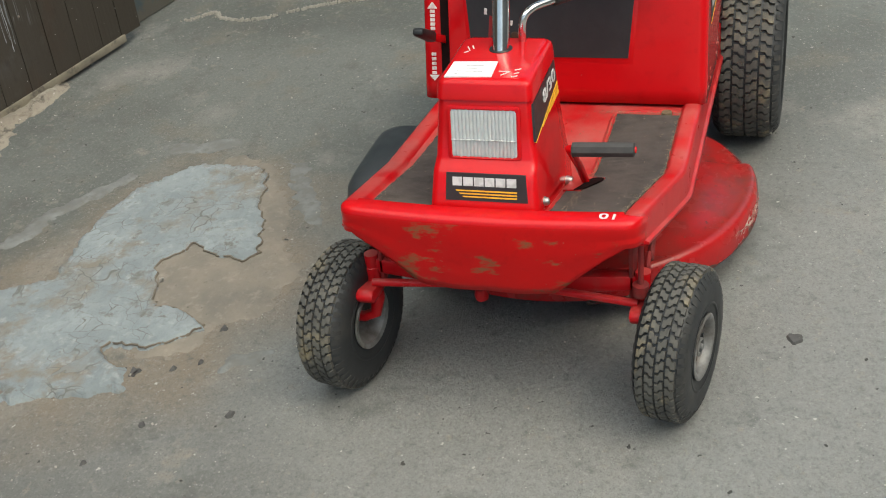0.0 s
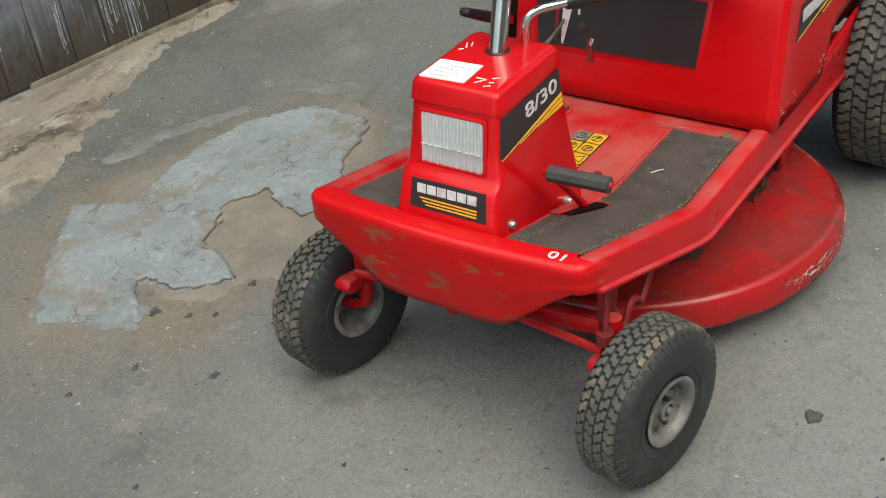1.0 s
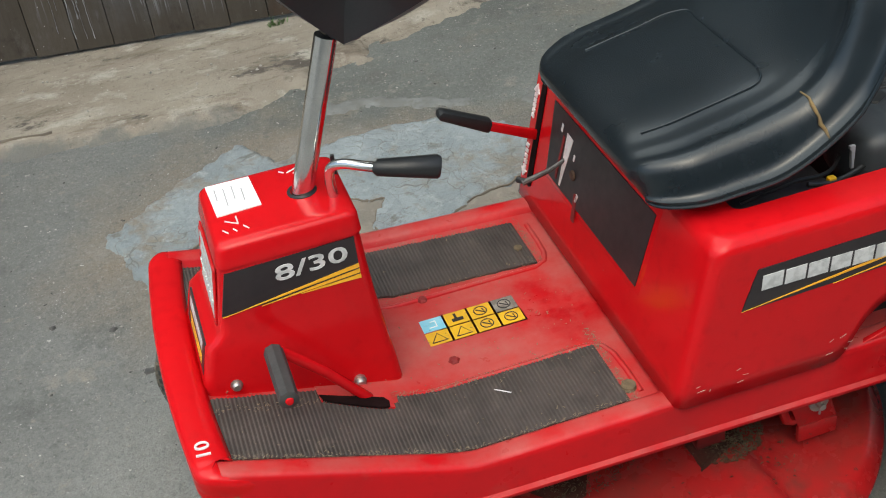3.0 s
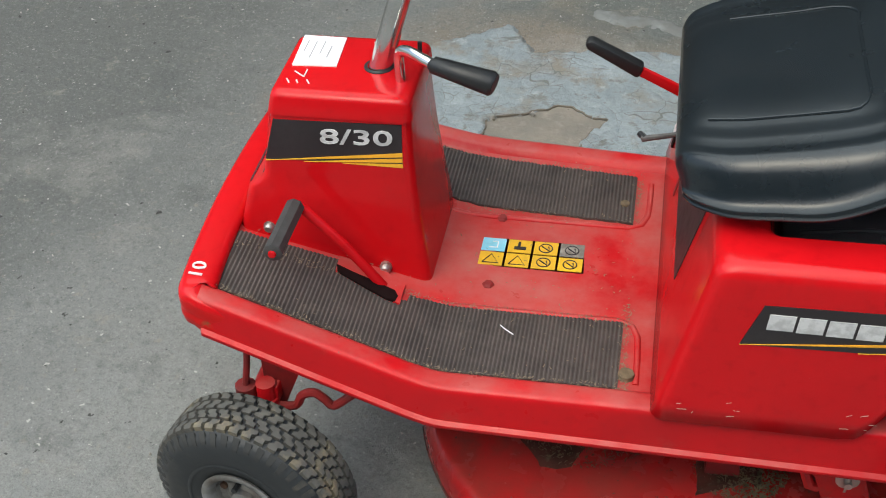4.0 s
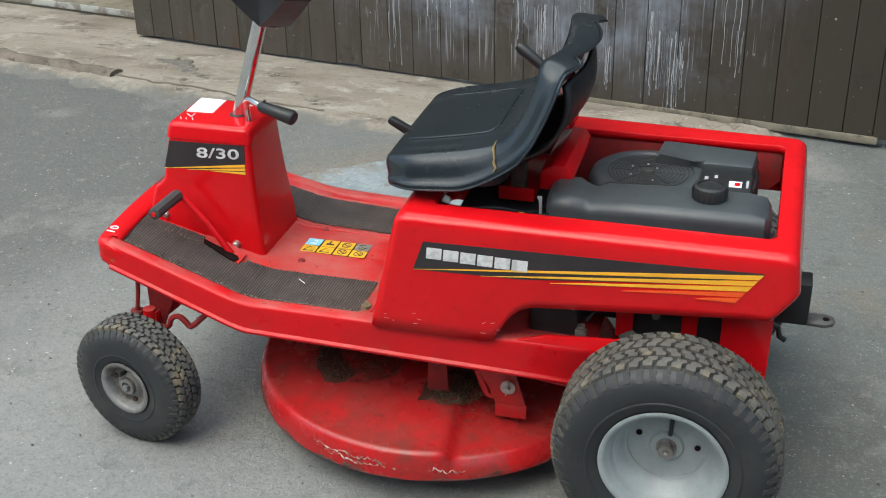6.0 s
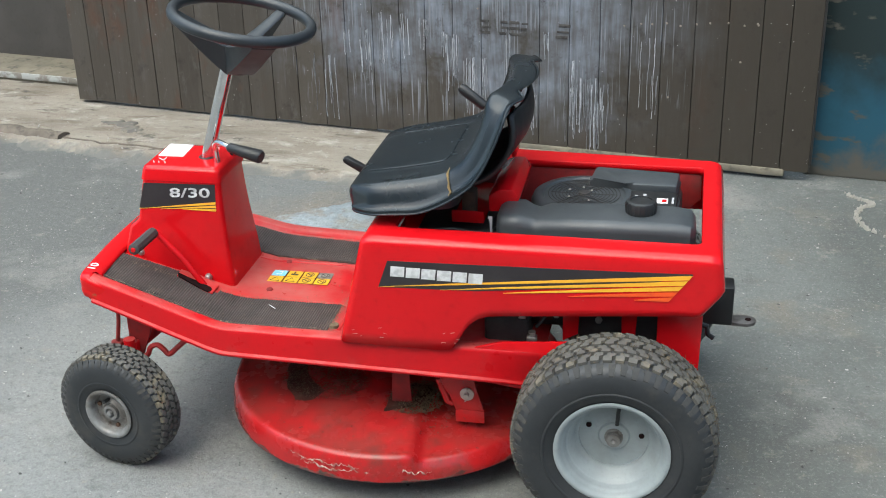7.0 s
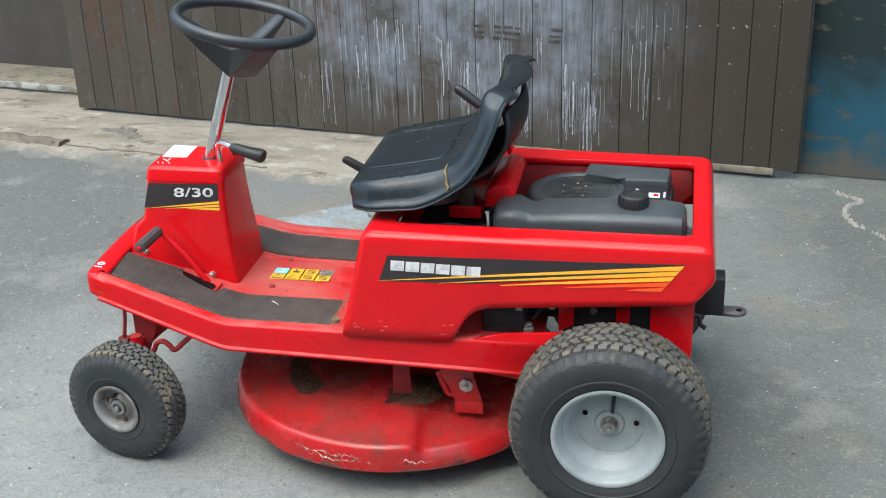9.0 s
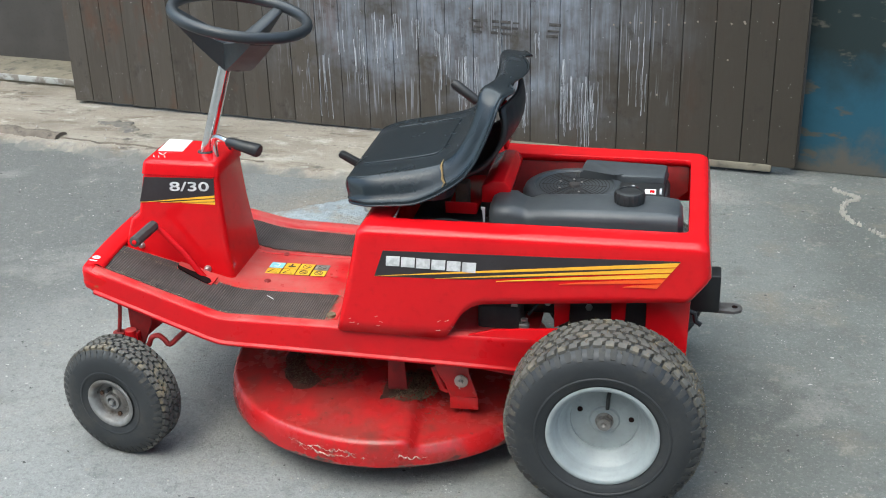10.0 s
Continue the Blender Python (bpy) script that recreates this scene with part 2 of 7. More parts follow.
    tc = nt.nodes.new("ShaderNodeTexCoord")
    nt.links.new(tc.outputs["Object"], v.inputs["Vector"])
    inv = nt.nodes.new("ShaderNodeMath")
    inv.operation = "SUBTRACT"
    inv.inputs[0].default_value = 1.0
    nt.links.new(v.outputs["Distance"], inv.inputs[1])
    chips = nt.nodes.new("ShaderNodeMath")
    chips.operation = "MULTIPLY"
    nt.links.new(inv.outputs[0], chips.inputs[0])
    nt.links.new(noise_fac(nt, 22, 3, shift=(7, 7, 0)), chips.inputs[1])
    col = ramp_mix(nt, chips.outputs[0], col, (0.40, 0.395, 0.375), 0.49, 0.62)
    nt.links.new(col, p.inputs["Base Color"])
    p.inputs["Roughness"].default_value = 0.88
    p.inputs["Specular IOR Level"].default_value = 0.3
    add_bump(nt, p, grain, 0.55, 0.004)
    fine = p.inputs["Normal"].links[0].from_node
    lumps = nt.nodes.new("ShaderNodeBump")
    lumps.inputs["Strength"].default_value, lumps.inputs["Distance"].default_value = 0.55, 0.02
    nt.links.new(clods, lumps.inputs["Height"])
    nt.links.new(lumps.outputs[0], fine.inputs["Normal"])
    return m


ASPHALT = make_asphalt()


def make_cracked(name, base, second, crack, scale):
    m = bpy.data.materials.new(name)
    m.use_nodes = True
    nt = m.node_tree
    p = nt.nodes["Principled BSDF"]
    tc = nt.nodes.new("ShaderNodeTexCoord")
    n = nt.nodes.new("ShaderNodeTexNoise")
    n.inputs["Scale"].default_value = 9.0
    nt.links.new(tc.outputs["Object"], n.inputs["Vector"])
    mix = nt.nodes.new("ShaderNodeVectorMath")
    mix.operation = "MULTIPLY_ADD"
    mix.inputs[1].default_value = (0.16, 0.16, 0.0)
    nt.links.new(n.outputs["Color"], mix.inputs[0])
    nt.links.new(tc.outputs["Object"], mix.inputs[2])
    v = nt.nodes.new("ShaderNodeTexVoronoi")
    v.feature = "DISTANCE_TO_EDGE"
    v.inputs["Scale"].default_value = scale
    nt.links.new(mix.outputs[0], v.inputs["Vector"])
    col = ramp_mix(nt, noise_fac(nt, 5, 6, 0.6), base, second, 0.38, 0.66)
    col = ramp_mix(nt, noise_fac(nt, 60, 5, 0.7), col, tuple(c * 0.62 for c in base), 0.50, 0.82)
    col = ramp_mix(nt, noise_fac(nt, 5.0, 7, 0.7, shift=(4, 1, 6)), col, (0.195, 0.175, 0.145), 0.51, 0.62)
    col = ramp_mix(nt, noise_fac(nt, 13.0, 7, 0.72, shift=(7, 11, 2)), col, (0.150, 0.148, 0.138), 0.57, 0.64)
    col = ramp_mix(nt, noise_fac(nt, 34, 5, 0.7, shift=(1, 3, 2)), col, (0.36, 0.385, 0.385), 0.56, 0.78)
    lines = nt.nodes.new("ShaderNodeMath")
    lines.operation = "MULTIPLY_ADD"
    lines.inputs[1].default_value, lines.inputs[2].default_value = 0.13, -0.058
    nt.links.new(noise_fac(nt, 6, 3, shift=(9, 2, 0)), lines.inputs[0])
    low = nt.nodes.new("ShaderNodeMath")
    low.operation = "SUBTRACT"
    nt.links.new(lines.outputs[0], low.inputs[0])
    nt.links.new(v.outputs["Distance"], low.inputs[1])
    cells = nt.nodes.new("ShaderNodeTexVoronoi")
    cells.inputs["Scale"].default_value = scale
    nt.links.new(mix.outputs[0], cells.inputs["Vector"])
    tone = nt.nodes.new("ShaderNodeSeparateColor")
    nt.links.new(cells.outputs["Color"], tone.inputs[0])
    col = ramp_mix(nt, tone.outputs[0], col, tuple(c * 0.75 for c in base), 0.55, 1.4)
    col = ramp_mix(nt, low.outputs[0], col, crack, -0.008, 0.014)
    nt.links.new(col, p.inputs["Base Color"])
    p.inputs["Roughness"].default_value = 0.9
    rough_ = noise_fac(nt, 26, 7, 0.72, shift=(2, 2, 7))
    add_bump(nt, p, rough_, 0.7, 0.012)
    plates = nt.nodes.new("ShaderNodeBump")
    plates.inputs["Strength"].default_value, plates.inputs["Distance"].default_value = 0.5, 0.01
    nt.links.new(v.outputs["Distance"], plates.inputs["Height"])
    nt.links.new(plates.outputs[0], p.inputs["Normal"].links[0].from_node.inputs["Normal"])
    return m


PATCH = make_cracked("cracked_blue_grey_screed", (0.262, 0.298, 0.312), (0.176, 0.204, 0.215), (0.135, 0.136, 0.130), 21.0)
SMEAR = surface("thin_screed_smear", (0.138, 0.141, 0.135), (0.185, 0.195, 0.192), 0.9, coarse=16, fine=70, spread=(0.42, 0.66), bump=0.3,
                dirt=(0.135, 0.135, 0.126), dirt_at=(0.48, 0.60), dirt_scale=30)
EARTH = surface("bare_brown_earth", (0.205, 0.182, 0.150), (0.142, 0.132, 0.115), 0.95, coarse=9, fine=60, bump=0.5, dist=0.006,
                dirt=(0.27, 0.245, 0.205), dirt_at=(0.54, 0.8), dirt_scale=34, specks=((0.085, 0.075, 0.062), 48, 0.66))
KERB_BROWN = surface("brown_broken_concrete", (0.165, 0.138, 0.108), (0.095, 0.080, 0.064), 0.95, coarse=9, fine=50, bump=0.8, dist=0.008,
                     dirt=(0.055, 0.048, 0.040), dirt_at=(0.54, 0.66), dirt_scale=22)
STAIN = surface("oily_grey_stain", (0.105, 0.098, 0.088), (0.17, 0.152, 0.125), 0.9, coarse=20, fine=80, bump=0.4,
                dirt=(0.24, 0.21, 0.17), dirt_at=(0.54, 0.66), dirt_scale=18)
FLAKING_WHITE = surface("flaking_white_paint", (0.36, 0.37, 0.35), (0.19, 0.175, 0.15), 0.85, coarse=14, fine=90, spread=(0.47, 0.55), bump=0.3)


def make_apron():
    """Pitted pale concrete whose outer edge is worn through to the asphalt."""
    m = bpy.data.materials.new("weathered_concrete")
    m.use_nodes = True
    nt = m.node_tree
    p = nt.nodes["Principled BSDF"]
    col = ramp_mix(nt, noise_fac(nt, 2.6, 7, 0.65, (0.6, 1.3, 1)), (0.300, 0.270, 0.222), (0.205, 0.178, 0.142), 0.40, 0.64)
    col = ramp_mix(nt, noise_fac(nt, 6.5, 8, 0.7, (0.5, 1.6, 1), (2, 5, 0)), col, (0.150, 0.122, 0.094), 0.53, 0.66)
    col = ramp_mix(nt, noise_fac(nt, 9.0, 7, 0.7, (0.7, 1.3, 1), (7, 1, 0)), col, (0.37, 0.345, 0.295), 0.55, 0.66)
    col = ramp_mix(nt, noise_fac(nt, 4.0, 8, 0.75, (0.8, 1.6, 1), (11, 3, 0)), col, (0.090, 0.080, 0.068), 0.575, 0.64)
    pits = noise_fac(nt, 55, 6, 0.8, shift=(1, 2, 0))
    col = ramp_mix(nt, pits, col, (0.075, 0.066, 0.054), 0.57, 0.72)
    col = ramp_mix(nt, noise_fac(nt, 80, 3, 0.6, shift=(4, 4, 0)), col, (0.48, 0.46, 0.42), 0.68, 0.74)
    dot = nt.nodes.new("ShaderNodeVectorMath")
    dot.operation = "DOT_PRODUCT"
    dot.inputs[1].default_value = (0.16, 1.0, 0.0)
    tc = nt.nodes.new("ShaderNodeTexCoord")
    nt.links.new(tc.outputs["Object"], dot.inputs[0])
    worn = nt.nodes.new("ShaderNodeMath")
    worn.operation = "MULTIPLY_ADD"
    worn.inputs[1].default_value = 0.22
    nt.links.new(noise_fac(nt, 9.0, 7, 0.7, shift=(3, 0, 0)), worn.inputs[0])
    nt.links.new(dot.outputs["Value"], worn.inputs[2])
    col = ramp_mix(nt, worn.outputs[0], (0.150, 0.148, 0.136), col, 1.375, 1.43)
    nt.links.new(col, p.inputs["Base Color"])
    p.inputs["Roughness"].default_value = 0.92
    p.inputs["Specular IOR Level"].default_value = 0.3
    add_bump(nt, p, pits, 0.8, 0.008)
    return m


APRON = make_apron()
SILL = surface("yellowish_worn_concrete", (0.21, 0.187, 0.138), (0.125, 0.112, 0.086), 0.9, coarse=9, fine=60, bump=0.5, dist=0.004,
               dirt=(0.075, 0.066, 0.052), dirt_at=(0.53, 0.66), dirt_scale=16)
FILLER = surface("pale_mortar", (0.34, 0.325, 0.285), (0.24, 0.23, 0.20), 0.9, coarse=20, fine=120, bump=0.3)


def make_planks():
    """Dark stained boards with pale paint that was thrown on and ran down."""
    m = bpy.data.materials.new("stained_door_boards")
    m.use_nodes = True
    nt = m.node_tree
    p = nt.nodes["Principled BSDF"]
    oi = nt.nodes.new("ShaderNodeObjectInfo")
    tc = nt.nodes.new("ShaderNodeTexCoord")
    col = ramp_mix(nt, oi.outputs["Random"], (0.044, 0.037, 0.029), (0.066, 0.056, 0.044), 0.0, 1.0)
    col = ramp_mix(nt, noise_fac(nt, 3.0, 5, 0.6, (6, 6, 0.5)), col, (0.072, 0.063, 0.053), 0.45, 0.75)
    col = ramp_mix(nt, noise_fac(nt, 3.5, 5, 0.6, (1.5, 1.5, 0.8), (4, 1, 2)), col, (0.075, 0.040, 0.024), 0.58, 0.72)
    sep = nt.nodes.new("ShaderNodeSeparateXYZ")
    nt.links.new(tc.outputs["Object"], sep.inputs[0])
    col = ramp_mix(nt, noise_fac(nt, 16.0, 8, 0.75, (1, 1, 0.45), (9, 4, 7)), col, (0.098, 0.092, 0.084), 0.55, 0.74)
    # the boards grow darker towards +x, unevenly
    rightward = nt.nodes.new("ShaderNodeMath")
    rightward.operation = "MULTIPLY_ADD"
    rightward.inputs[1].default_value = 0.9
    nt.links.new(noise_fac(nt, 1.4, 5, 0.6, (1, 1, 0.7), (6, 2, 1)), rightward.inputs[0])
    nt.links.new(sep.outputs[0], rightward.inputs[2])
    col = ramp_mix(nt, rightward.outputs[0], col, (0.036, 0.030, 0.022), -1.3, 0.5)

    def bell(out, mid, half):
        r = nt.nodes.new("ShaderNodeMath")
        r.operation = "SUBTRACT"
        r.inputs[1].default_value = mid
        nt.links.new(out, r.inputs[0])
        a = nt.nodes.new("ShaderNodeMath")
        a.operation = "ABSOLUTE"
        nt.links.new(r.outputs[0], a.inputs[0])
        q = nt.nodes.new("ShaderNodeMapRange")
        q.interpolation_type = "SMOOTHSTEP"
        q.inputs["From Min"].default_value, q.inputs["From Max"].default_value = half, half * 0.25
        nt.links.new(a.outputs[0], q.inputs["Value"])
        return q.outputs[0]

    def times(a, b):
        x = nt.nodes.new("ShaderNodeMath")
        x.operation = "MULTIPLY"
        nt.links.new(a, x.inputs[0])
        nt.links.new(b, x.inputs[1])
        return x.outputs[0]

    def step(fac, lo, hi):
        r = nt.nodes.new("ShaderNodeMapRange")
        r.inputs["From Min"].default_value, r.inputs["From Max"].default_value = lo, hi
        nt.links.new(fac, r.inputs["Value"])
        return r.outputs[0]

    area = times(bell(sep.outputs[0], -1.30, 1.05), bell(sep.outputs[2], 0.46, 0.46))
    haze = times(area, step(noise_fac(nt, 2.6, 6, 0.6, (1, 1, 1.2), (5, 0, 3)), 0.40, 0.62))
    col = ramp_mix(nt, times(haze, step(noise_fac(nt, 60.0, 4, 0.6, (1, 0.02, 0.10), (2, 0, 1)), 0.10, 0.66)), col, (0.215, 0.24, 0.285), 0.02, 0.9)
    col = ramp_mix(nt, noise_fac(nt, 9.0, 7, 0.75, (1, 1, 0.8), (3, 3, 9)), col, (0.026, 0.021, 0.017), 0.56, 0.72)
    runs = step(noise_fac(nt, 150.0, 2, 0.4, (1, 0.02, 0.016), (1, 0, 0.4)), 0.56, 0.62)
    where = step(noise_fac(nt, 4.0, 3, 0.5, (1, 0.2, 1.0), (2, 7, 5)), 0.44, 0.50)
    ends = step(noise_fac(nt, 40.0, 2, 0.5, (1, 0.02, 0.10), (6, 0, 2)), 0.47, 0.49)
    col = ramp_mix(nt, times(times(times(runs, where), ends), step(area, 0.1, 0.4)), col, (0.20, 0.21, 0.23), 0.0, 1.25)
    dots = step(noise_fac(nt, 150.0, 0, 0.0, (1, 0.1, 1), (3, 0, 8)), 0.84, 0.86)
    col = ramp_mix(nt, dots, col, (0.5, 0.5, 0.5), 0.0, 1.0)
    nt.links.new(col, p.inputs["Base Color"])
    p.inputs["Roughness"].default_value = 0.72
    p.inputs["Specular IOR Level"].default_value = 0.35
    add_bump(nt, p, noise_fac(nt, 20, 5, 0.6, (6, 6, 0.4)), 0.3, 0.004)
    return m


BOARDS = make_planks()


def make_blue_wall():
    """Dark painted wall with a lower band of peeling blue."""
    m = bpy.data.materials.new("peeling_blue_wall_paint")
    m.use_nodes = True
    nt = m.node_tree
    p = nt.nodes["Principled BSDF"]
    tc = nt.nodes.new("ShaderNodeTexCoord")
    sep = nt.nodes.new("ShaderNodeSeparateXYZ")
    nt.links.new(tc.outputs["Object"], sep.inputs[0])
    edge = nt.nodes.new("ShaderNodeMath")
    edge.operation = "MULTIPLY_ADD"
    edge.inputs[1].default_value = 0.5
    nt.links.new(noise_fac(nt, 5.0, 5, 0.6), edge.inputs[0])
    nt.links.new(sep.outputs[2], edge.inputs[2])
    col = ramp_mix(nt, edge.outputs[0], (0.017, 0.080, 0.122), (0.010, 0.021, 0.022), 0.45, 0.72)
    col = ramp_mix(nt, noise_fac(nt, 7.0, 6, 0.6, (1, 1, 2.2), (3, 3, 1)), col, (0.085, 0.080, 0.066), 0.56, 0.62)
    col = ramp_mix(nt, edge.outputs[0], (0.10, 0.094, 0.080), col, 0.27, 0.36)
    nt.links.new(col, p.inputs["Base Color"])
    p.inputs["Roughness"].default_value = 0.8
    add_bump(nt, p, noise_fac(nt, 30, 5), 0.3, 0.004)
    return m


BLUE_WALL = make_blue_wall()
DARK_WALL = surface("dark_sheet_wall", (0.065, 0.060, 0.055), (0.09, 0.082, 0.075), 0.8, coarse=3, fine=60)
RENDER_WALL = surface("grey_rendered_wall", (0.30, 0.29, 0.27), (0.24, 0.23, 0.21), 0.9, coarse=2, fine=60)


def make_lens():
    m = bpy.data.materials.new("clear_ribbed_lens")
    m.use_nodes = True
    p = m.node_tree.nodes["Principled BSDF"]
    p.inputs["Base Color"].default_value = (0.88, 0.91, 0.91, 1)
    p.inputs["Roughness"].default_value = 0.05
    p.inputs["Transmission Weight"].default_value = 0.62
    p.inputs["IOR"].default_value = 1.45
    return m


LENS = make_lens()
REFLECTOR = surface("silvered_reflector", (0.78, 0.80, 0.79), (0.50, 0.52, 0.51), 0.25, metal=0.45, coarse=60, fine=130, bump=0.5, dist=0.003)


# ---- mesh helpers ----
def part(name, bm, material, parent=None, label="", smooth=40):
    """Links a bmesh as one mesh object."""
    bmesh.ops.recalc_face_normals(bm, faces=bm.faces)
    me = bpy.data.meshes.new(name)
    for f in bm.faces:
        f.smooth = True
    for e in bm.edges:
        if len(e.link_faces) == 2 and e.calc_face_angle(0) > radians(smooth):
            e.smooth = False
    bm.to_mesh(me)
    bm.free()
    me.materials.append(material)
    ob = new(name, me)
    ob.parent = parent
    if label:
        ob["label"] = label
    return ob


def thing(name, label, category, group="", kind=""):
    return tagged(new(name), label, category, group, kind)


def box(bm, lo, hi, bevel=0.0, seg=2, m=None):
    """A box with rounded edges, from corner to corner."""
    made = bmesh.ops.create_cube(bm, size=1.0)["verts"]
    lo, hi = Vector(lo), Vector(hi)
    for v in made:
        v.co = Vector((lo[i] + (v.co[i] + 0.5) * (hi[i] - lo[i]) for i in range(3)))
    if bevel:
        edges = list({e for v in made for e in v.link_edges})
        out = bmesh.ops.bevel(bm, geom=edges, offset=bevel, segments=seg, affect="EDGES", profile=0.5)
        made = list({v for f in out["faces"] for v in f.verts} | {v for v in made if v.is_valid})
    if m is not None:
        for v in made:
            v.co = m @ v.co
    return bm


def loft(bm, loops, cap0=False, cap1=False, closed=True):
    rows = [[bm.verts.new(p) for p in loop] for loop in loops]
    n = len(rows[0])
    for a, b in zip(rows, rows[1:]):
        for i in range(n if closed else n - 1):
            j = (i + 1) % n
            bm.faces.new((a[i], a[j], b[j], b[i]))
    if cap0:
        bm.faces.new(rows[0])
    if cap1:
        bm.faces.new(rows[-1])
    return rows


def prism(bm, pts, axis, lo, hi, bevel=0.0):
    """A flat outline given in the two other axes, thickened along axis from lo to hi."""
    def at(p, d):
        q = list(p)
        q.insert("xyz".index(axis), d)
        return q
    rows = loft(bm, [[at(p, lo) for p in pts], [at(p, hi) for p in pts]], True, True)
    if bevel:
        edges = list({e for r in rows for v in r for e in v.link_edges})
        bmesh.ops.bevel(bm, geom=edges, offset=bevel, segments=2, affect="EDGES", profile=0.5)
    return bm


def tube(bm, path, radius, n=12, caps=True):
    """A round bar along a path; radius may be a list."""
    path = [Vector(p) for p in path]
    loops, side = [], None
    for i, p in enumerate(path):
        d = (path[min(i + 1, len(path) - 1)] - path[max(i - 1, 0)]).normalized()
        if side is None:
            side = d.cross(Vector((0, 0, 1)) if abs(d.z) < 0.9 else Vector((1, 0, 0))).normalized()
        side = (side - d * side.dot(d)).normalized()
        up = d.cross(side)
        r = radius[i] if isinstance(radius, (list, tuple)) else radius
        loops.append([p + r * (math.cos(a) * side + math.sin(a) * up) for a in (2 * math.pi * k / n for k in range(n))])
    loft(bm, loops, caps, caps)
    return bm


def lathe(bm, profile, n=48, m=None):
    """Turns (radius, height) pairs about z; a radius of 0 closes the end."""
    loops = []
    for r, z in profile:
        loops.append([Vector((max(r, 1e-4) * math.cos(2 * math.pi * k / n), max(r, 1e-4) * math.sin(2 * math.pi * k / n), z)) for k in range(n)])
    if m is not None:
        loops = [[m @ p for p in loop] for loop in loops]
    loft(bm, loops, profile[0][0] < 1e-3, profile[-1][0] < 1e-3)
    return bm


def curve_points(pts, k=6):
    """A smooth line through the points."""
    pts = [Vector(p) for p in pts]
    out = []
    for i in range(len(pts) - 1):
        p0, p1, p2, p3 = pts[max(i - 1, 0)], pts[i], pts[i + 1], pts[min(i + 2, len(pts) - 1)]
        for s in range(k):
            t = s / k
            out.append(0.5 * ((2 * p1) + (p2 - p0) * t + (2 * p0 - 5 * p1 + 4 * p2 - p3) * t * t + (3 * p1 - p0 - 3 * p2 + p3) * t ** 3))
    return out + [pts[-1]]


def rounded_rect(x0, x1, y0, y1, r, k=5, nx=1, ny=1):
    """Points round a rectangle with round corners; nx and ny split its straight sides."""
    pts = []
    corners = ((x1 - r, y0 + r, -90), (x1 - r, y1 - r, 0), (x0 + r, y1 - r, 90), (x0 + r, y0 + r, 180))
    for c, (cx, cy, a0) in enumerate(corners):
        arc = [(cx + r * math.cos(radians(a0 + 90 * i / k)), cy + r * math.sin(radians(a0 + 90 * i / k))) for i in range(k + 1)]
        pts += arc
        nxt = corners[(c + 1) % 4]
        end = (nxt[0] + r * math.cos(radians(nxt[2])), nxt[1] + r * math.sin(radians(nxt[2])))
        parts = ny if c in (0, 2) else nx
        pts += [(arc[-1][0] + (end[0] - arc[-1][0]) * i / parts, arc[-1][1] + (end[1] - arc[-1][1]) * i / parts) for i in range(1, parts)]
    return pts


def ragged(pts, step=0.02, rough=0.012, seed=0.0):
    """A closed outline, cut finer and made uneven."""
    out = []
    for a, b in zip(pts, pts[1:] + pts[:1]):
        a, b = Vector((*a, 0)), Vector((*b, 0))
        n = max(1, int((b - a).length / step))
        for i in range(n):
            p = a.lerp(b, i / n)
            q = noise.noise_vector(p * 9 + Vector((seed, 0, 0))) * rough + noise.noise_vector(p * 40 + Vector((seed, 3, 0))) * rough * 0.5
            out.append((p.x + q.x, p.y + q.y))
    return out


def slab(bm, outline, z0, z1, rim=0.006):
    """A low slab with a sloping rim."""
    n = len(outline)
    cx, cy = sum(p[0] for p in outline) / n, sum(p[1] for p in outline) / n
    shrunk = []
    for i, (x, y) in enumerate(outline):
        (xa, ya), (xb, yb) = outline[i - 1], outline[(i + 1) % n]
        t = Vector((xb - xa, yb - ya))
        t = t.normalized() if t.length > 1e-6 else Vector((1, 0))
        shrunk.append((x - t.y * rim, y + t.x * rim))
    loft(bm, [[(x, y, z0) for x, y in outline], [(x, y, z1) for x, y in shrunk]], False, True)
    bmesh.ops.triangulate(bm, faces=[f for f in bm.faces if len(f.verts) > 4])
    return bm


def text_mesh(body, size, thick=0.0006):
    """Lettering as a mesh, flat in x and y, its lower left corner at the origin."""
    cu = bpy.data.curves.new("lettering", "FONT")
    cu.body, cu.size, cu.extrude, cu.resolution_u, cu.offset = body, size, thick, 3, size * 0.012
    ob = bpy.data.objects.new("lettering", cu)
    me = bpy.data.meshes.new_from_object(ob)
    bpy.data.objects.remove(ob)
    bm = bmesh.new()
    bm.from_mesh(me)
    return bm


# ---- ground, apron and wall ----
WALL = pose(0.56, 1.70, 0, 0, 0, -9.13)


def ground_sheet():
    bm = bmesh.new()
    xs = [-600, -60, -12] + [-5 + 0.1 * i for i in range(91)] + [12, 60, 600]
    ys = [-600, -60, -12] + [-5 + 0.1 * i for i in range(91)] + [12, 60, 600]
    rows = []
    for y in ys:
        row = []
        for x in xs:
            near = 1.0 if abs(x) < 6 and abs(y) < 6 else 0.0
            z = near * 0.004 * (noise.noise(Vector((x * 1.3, y * 1.3, 0))) - 0.5) - 0.001
            row.append(bm.verts.new((x, y, z)))
        rows.append(row)
    for a, b in zip(rows, rows[1:]):
        for i in range(len(xs) - 1):
            bm.faces.new((a[i], a[i + 1], b[i + 1], b[i]))
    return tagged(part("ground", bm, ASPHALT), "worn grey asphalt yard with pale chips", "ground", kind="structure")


ground_sheet()


